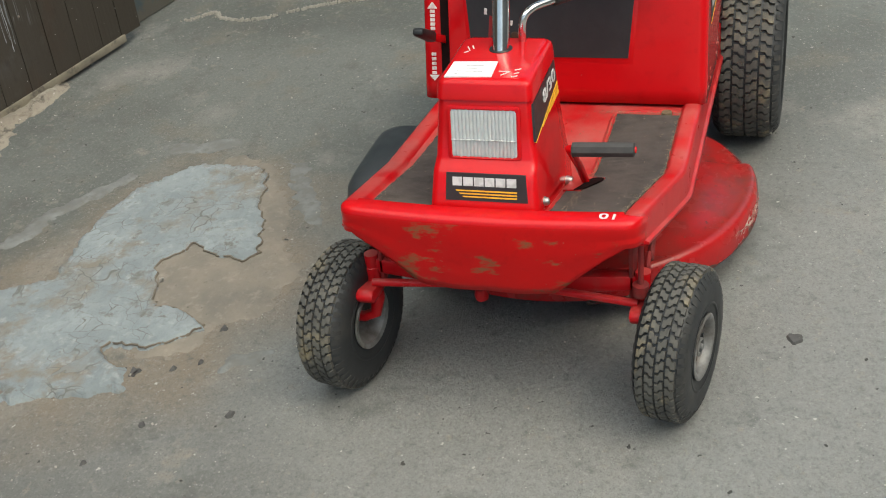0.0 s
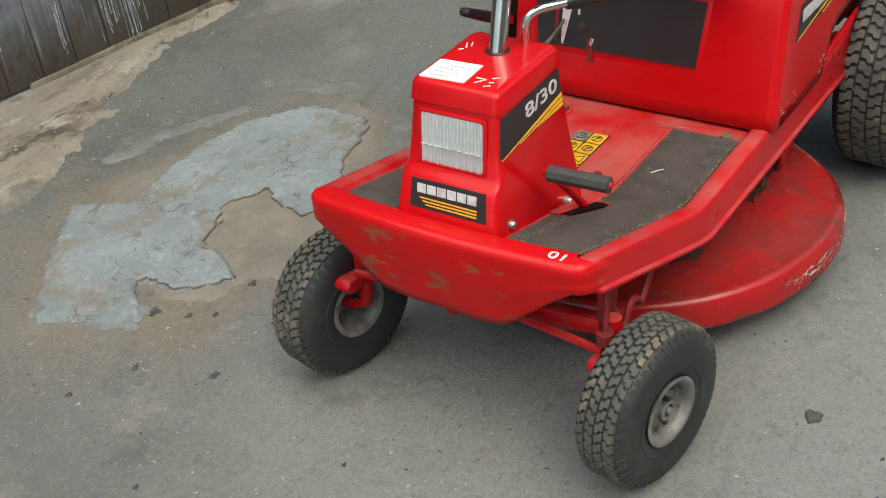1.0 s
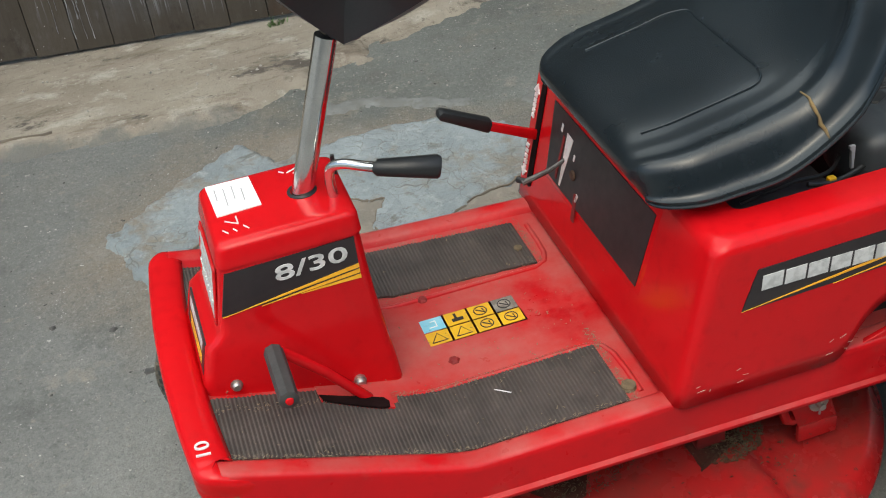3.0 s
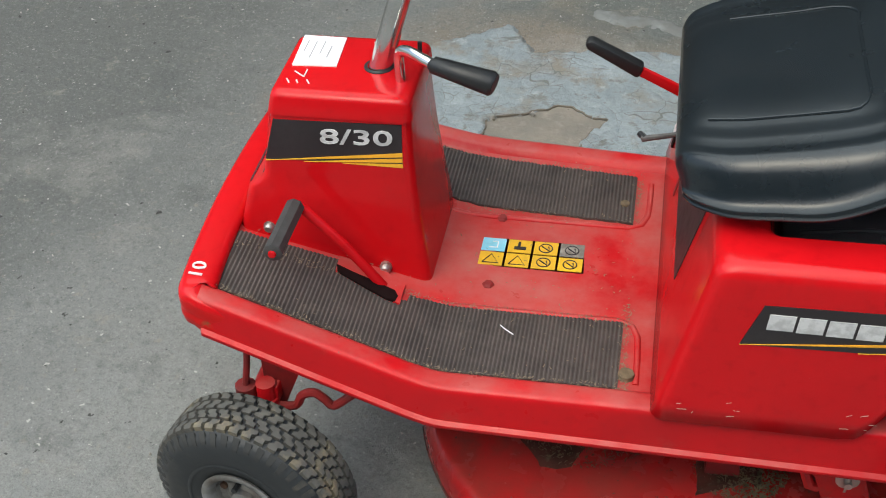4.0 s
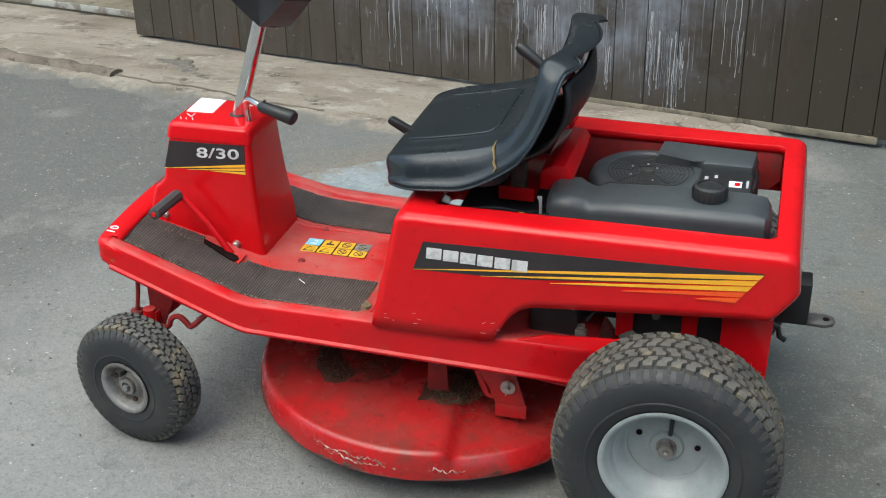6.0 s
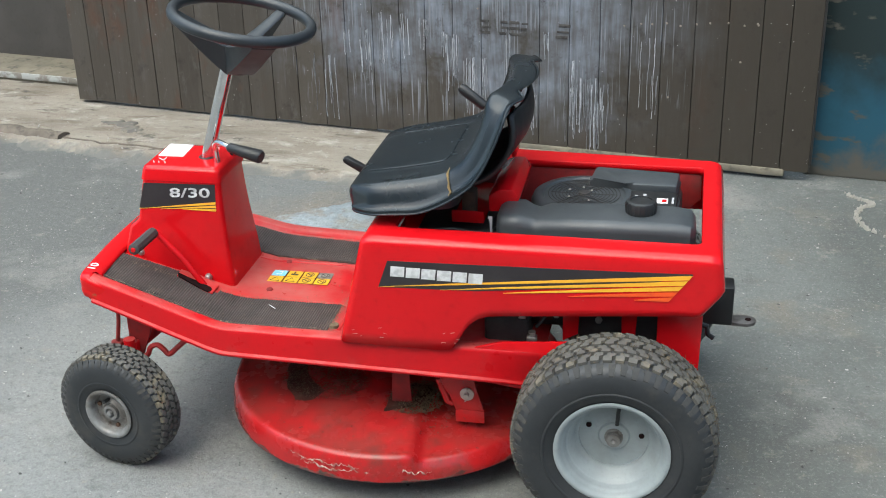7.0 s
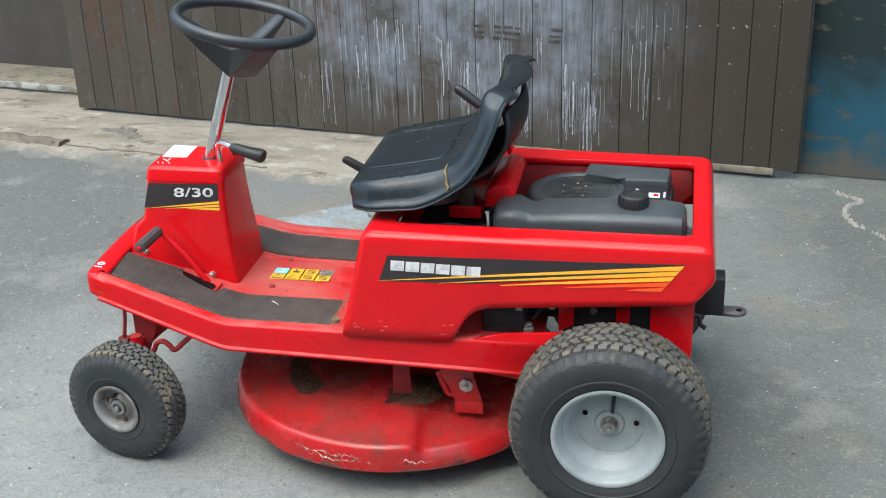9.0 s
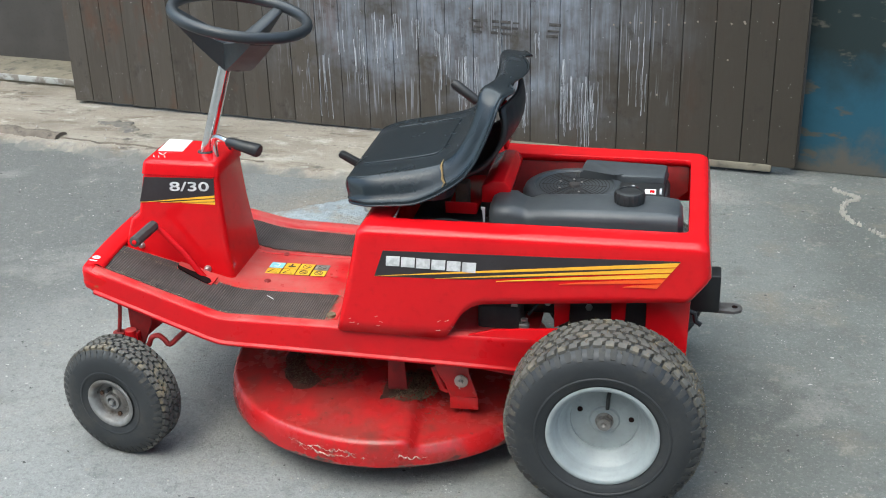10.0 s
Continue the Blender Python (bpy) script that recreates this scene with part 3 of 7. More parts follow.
def flat_patch(name, pts, z1, material, label, category, seed=0.0, rough=0.012, rim=0.006, step=0.008):
    """A thin uneven layer on the ground whose ragged edge runs out to nothing."""
    xs, ys = [p[0] for p in pts], [p[1] for p in pts]
    x0, y0 = min(xs) - 0.05, min(ys) - 0.05
    nx, ny = int((max(xs) + 0.05 - x0) / step) + 1, int((max(ys) + 0.05 - y0) / step) + 1
    gx, gy = np.meshgrid(x0 + step * np.arange(nx), y0 + step * np.arange(ny), indexing="ij")
    wob = np.array([[noise.noise_vector(Vector((x * 9 + seed, y * 9, 0))) * rough + noise.noise_vector(Vector((x * 38 + seed, y * 38, 5))) * rough * 0.7
                     for y in gy[0]] for x in gx[:, 0]])
    px, py = gx + wob[..., 0], gy + wob[..., 1]
    inside, dist = np.zeros(px.shape, bool), np.full(px.shape, 9.0)
    for (ax, ay), (bx, by) in zip(pts, pts[1:] + pts[:1]):
        cross = (ay > py) != (by > py)
        inside ^= cross & (px < (bx - ax) * (py - ay) / ((by - ay) or 1e-9) + ax)
        f = np.clip(((px - ax) * (bx - ax) + (py - ay) * (by - ay)) / ((bx - ax) ** 2 + (by - ay) ** 2), 0, 1)
        dist = np.minimum(dist, np.hypot(px - ax - f * (bx - ax), py - ay - f * (by - ay)))
    signed = np.where(inside, dist, -dist)
    up = np.clip(signed / rim * 0.5 + 0.5, 0, 1)
    z = -0.006 + (z1 + 0.006) * up * up * (3 - 2 * up) + wob[..., 2] * 0.06
    bm = bmesh.new()
    grid = {}
    for i in range(nx - 1):
        for j in range(ny - 1):
            cell = ((i, j), (i + 1, j), (i + 1, j + 1), (i, j + 1))
            if max(up[c] for c in cell) > 0.0:
                for c in cell:
                    if c not in grid:
                        grid[c] = bm.verts.new((gx[c], gy[c], z[c]))
                bm.faces.new([grid[c] for c in cell])
    return tagged(part(name, bm, material, smooth=70), label, category, kind="structure")


PATCH_EDGE = [(-1.36, 1.02), (-1.29, 0.80), (-1.225, 0.82), (-1.195, 0.88), (-1.13, 0.89), (-1.153, 0.80), (-1.05, 0.708), (-1.0, 0.855),
              (-0.84, 0.935), (-0.735, 0.892), (-0.80, 0.73), (-0.76, 0.69), (-0.66, 0.735), (-0.355, 0.864), (-0.33, 0.96), (-0.377, 1.083),
              (-0.487, 1.167), (-0.74, 1.195), (-0.94, 1.16), (-1.0, 1.29), (-1.172, 1.18)]
flat_patch("patch", PATCH_EDGE, 0.011, PATCH, "cracked pale blue-grey screed patch on the asphalt", "repair patch", 1.0, 0.022, 0.004, 0.006)
flat_patch("bare_patch", [(-1.17, 0.76), (-1.12, 0.69), (-0.97, 0.60), (-0.80, 0.60), (-0.62, 0.68), (-0.34, 0.82), (-0.30, 0.98), (-0.36, 1.0), (-0.74, 0.99), (-1.08, 0.90)],
           0.0025, EARTH, "bare brown earth where the screed broke away", "bare earth", 4.0, 0.05, 0.05, 0.010)
for k, pts in enumerate((
        [(-0.245, 1.21), (-0.29, 1.16), (-0.265, 1.03), (-0.20, 0.97), (-0.175, 1.03), (-0.215, 1.14)],
        [(-0.29, 0.83), (-0.33, 0.77), (-0.45, 0.75), (-0.60, 0.66), (-0.625, 0.61), (-0.52, 0.64), (-0.42, 0.70), (-0.31, 0.75)],
        [(-0.82, 1.375), (-0.72, 1.345), (-0.62, 1.325), (-0.52, 1.255), (-0.42, 1.215), (-0.40, 1.235), (-0.50, 1.29), (-0.60, 1.365), (-0.70, 1.39), (-0.79, 1.40)],
        [(-1.21, 0.60), (-1.16, 0.55), (-1.10, 0.53), (-1.12, 0.57), (-1.17, 0.62)])):
    flat_patch("patch", pts, 0.0015, SMEAR, "thin smear of pale screed on the asphalt", "repair patch", 20.0 + 3 * k, 0.03, 0.010, 0.007)


def broken_edge(a, b, seed, rough):
    """A dark strip along a stretch of the screed's broken edge: open crack and undercut shadow, both put into its
    colour.
    """
    pts = (PATCH_EDGE + PATCH_EDGE)[a:b]
    line = []
    for (ax, ay), (bx, by) in zip(pts, pts[1:]):
        n = max(2, int(math.hypot(bx - ax, by - ay) / 0.006))
        line += [(ax + (bx - ax) * k / n, ay + (by - ay) * k / n) for k in range(n)]
    bm = bmesh.new()
    rows = []
    for k, (x, y) in enumerate(line):
        for _ in range(2):
            w = noise.noise_vector(Vector((x * 9 + seed, y * 9, 0))) * rough + noise.noise_vector(Vector((x * 38 + seed, y * 38, 5))) * rough * 0.7
            x, y = line[k][0] - w.x, line[k][1] - w.y
        q = line[min(k + 1, len(line) - 1)]
        o = line[max(k - 1, 0)]
        d = Vector((q[0] - o[0], q[1] - o[1], 0)).normalized()
        out = Vector((d.y, -d.x, 0))
        wide = 0.0002 + 0.0040 * max(0.0, -0.05 + noise.noise(Vector((k * 0.22, seed, 3))))
        c = Vector((x, y, 0))
        rows.append([c - out * 0.002 + Vector((0, 0, 0.0075)), c + out * 0.001 + Vector((0, 0, 0.0070)), c + out * (0.001 + wide) + Vector((0, 0, 0.0035))])
    loft(bm, rows, closed=False)
    return tagged(part("crack", bm, KERB_BROWN), "dark strip for crack and edge shadow along the broken screed", "crack", kind="structure")


broken_edge(2, 15, 1.0, 0.022)


def crack_filler():
    """A pale mortar line that wanders over the yard."""
    line = curve_points([(0.62, 1.72, 0), (0.69, 1.585, 0), (0.755, 1.525, 0), (0.70, 1.465, 0), (0.695, 1.34, 0), (0.775, 1.23, 0), (0.86, 1.09, 0), (0.92, 0.93, 0), (1.06, 0.74, 0)], 16)
    bm = bmesh.new()
    random.seed(31)
    for p in line:
        if noise.noise(p * 7 + Vector((4, 0, 0))) < -0.22:
            continue
        for _ in range(4):
            q = p + Vector((random.gauss(0, 0.0045), random.gauss(0, 0.0045), 0))
            r = random.uniform(0.0016, 0.0058)
            a0 = random.random() * 6.28
            ring = [(q.x + r * random.uniform(0.6, 1.2) * math.cos(a0 + a), q.y + r * random.uniform(0.6, 1.2) * math.sin(a0 + a)) for a in (0, 1.05, 2.1, 3.14, 4.2, 5.25)]
            loft(bm, [[(x, y, -0.004) for x, y in ring], [(q.x + (x - q.x) * 0.7, q.y + (y - q.y) * 0.7, random.uniform(0.002, 0.005)) for x, y in ring]], False, True)
    return tagged(part("crack_filler", bm, FILLER), "pale crumbling mortar line across the asphalt", "crack filler", kind="structure")


crack_filler()

# the concrete apron along the door
front_edge = [(-3.7, 1.86), (-2.95, 1.74), (-2.63, 1.70), (-1.94, 1.585), (-1.45, 1.51), (-1.10, 1.455), (-0.85, 1.50), (-0.55, 1.66), (-0.2, 1.76), (0.12, 1.775)]
back_edge = [(0.15, 1.86), (-0.6, 2.0), (-2.6, 2.45), (-3.7, 2.75)]
flat_patch("pavement", front_edge + back_edge, 0.022, APRON, "stained pale concrete apron before the door", "apron", 7.0, 0.05, 0.03, 0.022)


def broken_kerb():
    """A rounded brown kerb edge that breaks off short."""
    bm = bmesh.new()
    loops = []
    for k in range(90):
        x = -3.9 + 1.505 * k / 89
        y = 1.752 - 0.19 * (x + 2.40) + 0.006 * noise.noise(Vector((x * 4, 0, 1)))
        ring = []
        for i in range(14):
            a = 2 * math.pi * i / 14
            r = 0.027 * (1 + 0.35 * noise.noise(Vector((x * 11, math.cos(a) * 0.8, math.sin(a) * 0.8))) + 0.15 * noise.noise(Vector((x * 45, math.cos(a) * 2, math.sin(a) * 2))))
            ring.append((x + 0.012 * math.sin(a * 2) * (k == 89), y + 1.5 * r * math.cos(a), 0.014 + r * math.sin(a)))
        loops.append(ring)
    loft(bm, loops, True, True)
    return tagged(part("kerb", bm, KERB_BROWN), "broken rounded brown kerb edge along the apron", "kerb", kind="structure")


broken_kerb()
bm = bmesh.new()
random.seed(6)
rows = []
for k, p in enumerate(curve_points([(-2.40, 1.742, 0), (-2.20, 1.70, 0), (-2.0, 1.68, 0), (-1.72, 1.60, 0), (-1.45, 1.565, 0)], 14)):
    w = 0.002 + 0.010 * max(0.0, 0.25 + noise.noise(Vector((k * 0.3, 1, 0))))
    y = p.y + 0.012 * noise.noise(Vector((k * 0.25, 8, 0)))
    rows.append([(p.x, y - w, 0.019), (p.x, y - w * 0.5, 0.0268), (p.x, y + w * 0.5, 0.0268), (p.x, y + w, 0.019)])
loft(bm, rows, closed=False)
tagged(part("crack", bm, KERB_BROWN), "dark crack along the concrete apron", "crack", kind="structure")
flat_patch("stain", [(-2.355, 1.952), (-2.248, 2.0), (-2.113, 1.905), (-2.104, 1.82), (-2.166, 1.849), (-2.285, 1.886)], 0.0265, STAIN, "dark grey stain on the concrete apron", "stain", 3.0, 0.05, 0.02, 0.010)


def wall_box(name, lo, hi, material, label, category, bevel=0.004):
    ob = tagged(part(name, box(bmesh.new(), lo, hi, bevel), material), label, category, kind="structure")
    ob.matrix_world = WALL
    return ob


door = tagged(new("door_1"), "wide dark brown boarded door with runs of pale paint", "door", kind="structure")
door.matrix_world = WALL
random.seed(5)
EDGES = (-3.150, -3.056, -2.958, -2.848, -2.734, -2.623, -2.510, -2.395, -2.280, -2.165, -2.050, -1.930, -1.825, -1.706, -1.591, -1.484, -1.370, -1.255, -1.140, -1.025, -0.910,
         -0.795, -0.683, -0.567, -0.450, -0.333, -0.216, -0.118, -0.015)
for x0, x1 in zip(EDGES, EDGES[1:]):
    bm = bmesh.new()
    box(bm, (x0 + 0.0006, random.uniform(0, 0.0018), 0.033 + random.uniform(-0.003, 0.004)), (x1 - 0.0006, 0.028, 2.30), 0.0013, 1)
    part("board", bm, BOARDS, door)
bm = bmesh.new()
box(bm, (-3.14, 0.0285, 0.05), (-0.01, 0.05, 2.28), 0.003, 1)
part("back_rail", bm, DARK_WALL, door)
NAIL = surface("pale_nail_head", (0.26, 0.23, 0.19), (0.16, 0.13, 0.10), 0.5, coarse=80, bump=0)
bm = bmesh.new()
lathe(bm, [(0.0, 0), (0.0042, 0.0), (0.003, 0.002), (0.0, 0.0025)], 8, pose(0, 0, 0, 90, 0, 0))
nail = part("nail", bm, NAIL, door)
nail.location = (-0.235, 0.0005, 0.565)
for i in range(33):
    px, pz = -0.235 - 0.052 * i + random.uniform(-0.008, 0.008), 0.565 - 0.004 * i + random.uniform(-0.006, 0.006)
    if i > 9:
        px, pz = -random.random() * 3.0 - 0.05, 0.2 + random.random() * 1.5
    ob = new("nail", nail.data)
    ob.parent = door
    ob.location = (px, 0.0005, pz)

RUN_WHITE = surface("pale_paint_run", (0.46, 0.48, 0.51), (0.28, 0.295, 0.32), 0.6, coarse=30, fine=150, bump=0.1)
RUN_FAINT = surface("thin_paint_run", (0.23, 0.24, 0.26), (0.12, 0.125, 0.13), 0.6, coarse=30, fine=150, bump=0.1)


def paint_runs():
    """Thin raised runs of paint down the boards, in the clusters where it was thrown."""
    random.seed(17)
    clusters = ((-1.984, -1.871, 0.337, 0.073, 7),
                (-1.834, -1.803, 0.441, 0.334, 3),
                (-1.763, -1.708, 0.457, 0.221, 8),
                (-1.678, -1.622, 0.520, 0.285, 8),
                (-1.591, -1.547, 0.520, 0.343, 6),
                (-1.525, -1.459, 0.509, 0.384, 7),
                (-1.421, -1.398, 0.464, 0.356, 4),
                (-1.393, -1.342, 0.454, 0.232, 10),
                (-1.328, -1.225, 0.367, 0.132, 16),
                (-1.165, -1.133, 0.490, 0.288, 4),
                (-1.065, -1.033, 0.240, 0.079, 4),
                (-1.020, -0.988, 0.484, 0.377, 4),
                (-0.924, -0.869, 0.384, 0.053, 8),
                (-0.869, -0.843, 0.322, 0.098, 4),
                (-0.839, -0.791, 0.324, 0.036, 7),
                (-0.786, -0.756, 0.307, 0.078, 5),
                (-0.665, -0.569, 0.489, 0.069, 3))
    for mat, name, share in ((RUN_WHITE, "paint_run", 0), (RUN_FAINT, "faint_paint_run", 1)):
        bm = bmesh.new()
        for u0, u1, top, low, n in clusters:
            for _ in range(n // 2 + 1 + share * (n // 2)):
                u = random.uniform(u0, u1)
                z1 = top - (top - low) * 0.40 * random.random() ** 2
                z0 = z1 - (z1 - low) * random.uniform(0.35, 1.05)
                k = max(4, int((z1 - z0) / 0.008))
                half, ph = random.uniform(0.0012, 0.0032), random.random() * 50
                rows = []
                for i in range(k + 1):
                    f = i / k
                    x = u + 0.005 * (noise.noise(Vector((ph, f * (z1 - z0) * 9, 0)))) + 0.002 * noise.noise(Vector((ph, f * (z1 - z0) * 50, 4)))
                    w = half * (0.45 + 0.55 * (1 - f) + 0.5 * math.exp(-((f - 0.97) / 0.05) ** 2)) * (0.7 + 0.6 * abs(noise.noise(Vector((ph, i * 0.5, 9)))))
                    z = z1 + (z0 - z1) * f
                    rows.append([(x - w, 0.003, z), (x - w * 0.6, -0.0006, z), (x + w * 0.6, -0.0006, z), (x + w, 0.003, z)])
                loft(bm, rows, closed=False)
        ob = part(name, bm, mat, door, "pale runs of paint down the boards", smooth=60)
        ob["kind"] = "stuff"


paint_runs()
SMUDGE = surface("dark_smudge", (0.030, 0.027, 0.025), (0.060, 0.056, 0.053), 0.8, coarse=40, fine=150, spread=(0.42, 0.58), bump=0)
random.seed(12)
for u, w in ((-1.236, 0.035), (-1.165, 0.028), (-1.118, 0.040), (-1.085, 0.024), (-0.935, 0.045)):
    for row in range(3):
        bm = bmesh.new()
        x0, z0 = u + random.uniform(-0.006, 0.006), 0.462 + 0.022 * row
        box(bm, (x0 - w / 2, -0.0012, z0), (x0 + w / 2, 0.0035, z0 + random.uniform(0.007, 0.012)), 0.001, 1)
        part("smudge", bm, SMUDGE, door)

wall_box("sill", (-1.19, -0.003, 0.010), (-0.10, 0.06, 0.040), SILL, "worn yellowish concrete sill under the door", "sill", 0.006)
wall_box("wall_north", (-6.0, 0.06, 2.30), (5.0, 0.30, 3.40), RENDER_WALL, "grey rendered wall above the door", "wall")
wall_box("wall_left", (-6.0, 0.48, 0.0), (-3.10, 0.60, 2.32), DARK_WALL, "dark sheet wall set back beside the door", "wall")
wall_box("wall_return", (-3.12, 0.05, 0.0), (-3.06, 0.50, 2.30), DARK_WALL, "dark return beside the boarded door", "wall")
wall_box("sill", (-6.0, 0.20, 0.0), (-3.13, 0.485, 0.060), SILL, "pale concrete step at the foot of the wall", "step", 0.012)
wall_box("trim", (-5.0, 0.190, 0.034), (-3.20, 0.202, 0.0625), FLAKING_WHITE, "flaking white paint along the step", "paint strip", 0.002)
wall_box("wall_blue", (-0.04, 0.085, 0.0), (5.0, 0.30, 2.30), BLUE_WALL, "dark wall with peeling blue paint", "wall")

# the yard's far side, behind the walk: an unseen wall added to block low sky light
bm = bmesh.new()
box(bm, (-9.0, -5.3, 0.0), (8.0, -5.0, 3.4), 0.01)
tagged(part("wall_south", bm, RENDER_WALL), "plain grey unseen wall added across the yard to block low sky", "wall", kind="structure")

# small marks and stones on the ground
random.seed(11)


def tar_spot(x, y, r, seed):
    n = 18
    pts = []
    for i in range(n):
        a = 2 * math.pi * i / n
        q = r * (0.8 + 0.5 * noise.noise(Vector((math.cos(a) * 1.3 + seed, math.sin(a) * 1.3, seed))))
        pts.append((x + q * math.cos(a) * 1.15, y + q * math.sin(a) * 0.85))
    bm = slab(bmesh.new(), pts, -0.004, 0.0015, 0.004)
    return tagged(part("tar_spot", bm, TAR), "dark blot of tar on the asphalt", "tar spot", "tar spots on the yard", "structure")


for k, (x, y, r) in enumerate(((-0.92, -0.535, 0.021), (-1.322, 0.524, 0.014), (-1.223, 0.79, 0.018), (-1.379, 0.689, 0.010), (-1.20, 0.71, 0.010), (-1.17, 0.66, 0.008),
                               (-1.291, -0.259, 0.006), (-1.62, 0.44, 0.010), (-1.05, 0.66, 0.012), (-1.5, 0.75, 0.010))):
    tar_spot(x, y, r, k * 1.7)


def stones():
    bm = bmesh.new()
    spots = [(-0.902, 0.886, 0.008)]
    for _ in range(900):
        spots.append((random.uniform(-3.0, 1.4), random.uniform(-1.1, 1.6), 0.0012 + 0.0028 * random.random() ** 3))
    for _ in range(260):
        x = random.uniform(-2.9, -0.5)
        spots.append((x, 1.36 - 0.16 * x + random.random() ** 1.5 * 0.36 - 0.06, 0.0015 + 0.0045 * random.random() ** 3))
    for x, y, r in spots:
        rot = Euler((random.random() * 3, random.random() * 3, random.random() * 3)).to_matrix()
        vs = [bm.verts.new(Vector((x, y, r * 0.3 + (0.006 if (x, y) == spots[0][:2] else 0.022 if y > 1.62 else 0))) + rot @ Vector(c) * r * random.uniform(0.7, 1.2)) for c in
              ((1, 0, 0), (-1, 0, 0), (0, 1, 0), (0, -1, 0), (0, 0, 0.8), (0, 0, -0.8))]
        for a, b, c in ((0, 2, 4), (2, 1, 4), (1, 3, 4), (3, 0, 4), (2, 0, 5), (1, 2, 5), (3, 1, 5), (0, 3, 5)):
            bm.faces.new((vs[a], vs[b], vs[c]))
    return tagged(part("gravel", bm, TEAR_STONE), "loose pale grit scattered on the asphalt", "grit", kind="stuff")


stones()


def weed():
    t = thing("weed", "small tuft of green weed at the foot of the door", "weed")
    bm = bmesh.new()
    for i in range(46):
        a, l = random.random() * 6.28, random.uniform(0.010, 0.030)
        b = Vector((-0.775 + random.uniform(-0.028, 0.028), 1.905 + random.uniform(-0.03, 0.0), 0.022))
        d = Vector((math.cos(a) * 0.5, math.sin(a) * 0.5 - 0.2, 0.8)).normalized()
        s = d.cross(Vector((0, 0, 1))).normalized() * 0.0014
        v = [bm.verts.new(q) for q in (b - s, b + s, b + d * l * 0.6 + s * 1.5, b + d * l, b + d * l * 0.6 - s * 1.5)]
        bm.faces.new(v)
    part("leaf_tuft", bm, LEAF, t)


weed()

# ---- the ride-on mower ----
mower = thing("riding_mower", "red ride-on lawn mower with black seat, parked on the asphalt", "lawn mower")
MID = -0.010  # y of the front half's middle line


def floor_z(x):
    """Height of the footplate: flat behind, rising towards the front."""
    if x > -0.87:
        return 0.343
    if x < -0.93:
        return 0.351 + (-0.93 - x) * 0.272
    return 0.343 + 0.008 * ((-0.87 - x) / 0.06) ** 2


def half_width(x, side=-1):
    """Half the footplate's width; the far side (side 1) is a little narrower than the near one."""
    if side > 0:
        return 0.288 - (x + 0.89) * 0.08 if x > -0.89 else 0.288 - (-0.89 - x) * 0.075
    return 0.305 if x > -0.89 else 0.305 - (-0.89 - x) * 0.115


def footplate():
    xs = [-0.16, -0.40, -0.60, -0.75, -0.85, -0.875, -0.89, -0.905, -0.93, -1.0, -1.08, -1.16, -1.195, -1.212, -1.228]
    loops = []
    for x in xs:
        z = floor_z(x)
        drop = 0.045 + (x + 0.9) * 0.020 if x > -0.9 else 0.045 - (-0.9 - x) * 0.020
        bow = 0.018 * min(1.0, max(0.0, (-1.0 - x) / 0.2))

        def half(w):
            return [(w + 0.011, z - drop - 0.006), (w + 0.010, z - drop - 0.002), (w + 0.004, z - drop + 0.002), (w + 0.002, z - drop * 0.55), (w, z + 0.002), (w - 0.001, z + 0.007), (w - 0.004, z + 0.0100),
                    (w - 0.008, z + 0.0108), (w - 0.028, z + 0.0105), (w - 0.033, z + 0.008), (w - 0.038, z + 0.001), (w - 0.042, z), (w * 0.55, z), (w * 0.2, z)]
        corner = 0.030 if x < -1.22 else 0.0  # the last row lies under the front panel's rim
        z -= corner * 0.13
        near, far = half_width(x, -1) - corner, half_width(x, 1) - corner
        ring = [(-a, b, near) for a, b in half(near)] + [(a, b, far) for a, b in reversed(half(far))]
        loops.append([(x - bow * (1 - (a / w) ** 2), MID + a, b) for a, b, w in ring])
    bm = bmesh.new()
    loft(bm, loops, closed=False)
    ob = part("footplate", bm, RED_DULL, mower, "scuffed red footplate")
    mod = ob.modifiers.new("sheet", "SOLIDIFY")
    mod.thickness, mod.offset = 0.003, 0.0
    return ob


footplate()

# pressed beads beside the foot mats
for side in (-1, 1):
    bm = bmesh.new()
    yin, yout = (0.131, 0.272) if side < 0 else (0.082, 0.218)
    line = [(-0.93, yin), (-0.90, yin), (-0.66, yin - 0.002), (-0.640, yin + 0.008), (-0.632, yin + 0.03), (-0.63, (yin + yout) / 2), (-0.63, yout - 0.02)]
    tube(bm, [(x, MID + side * y, floor_z(x) - 0.0015) for x, y in line], 0.0055, 10)
    part("bead", bm, RED_DULL, mower)


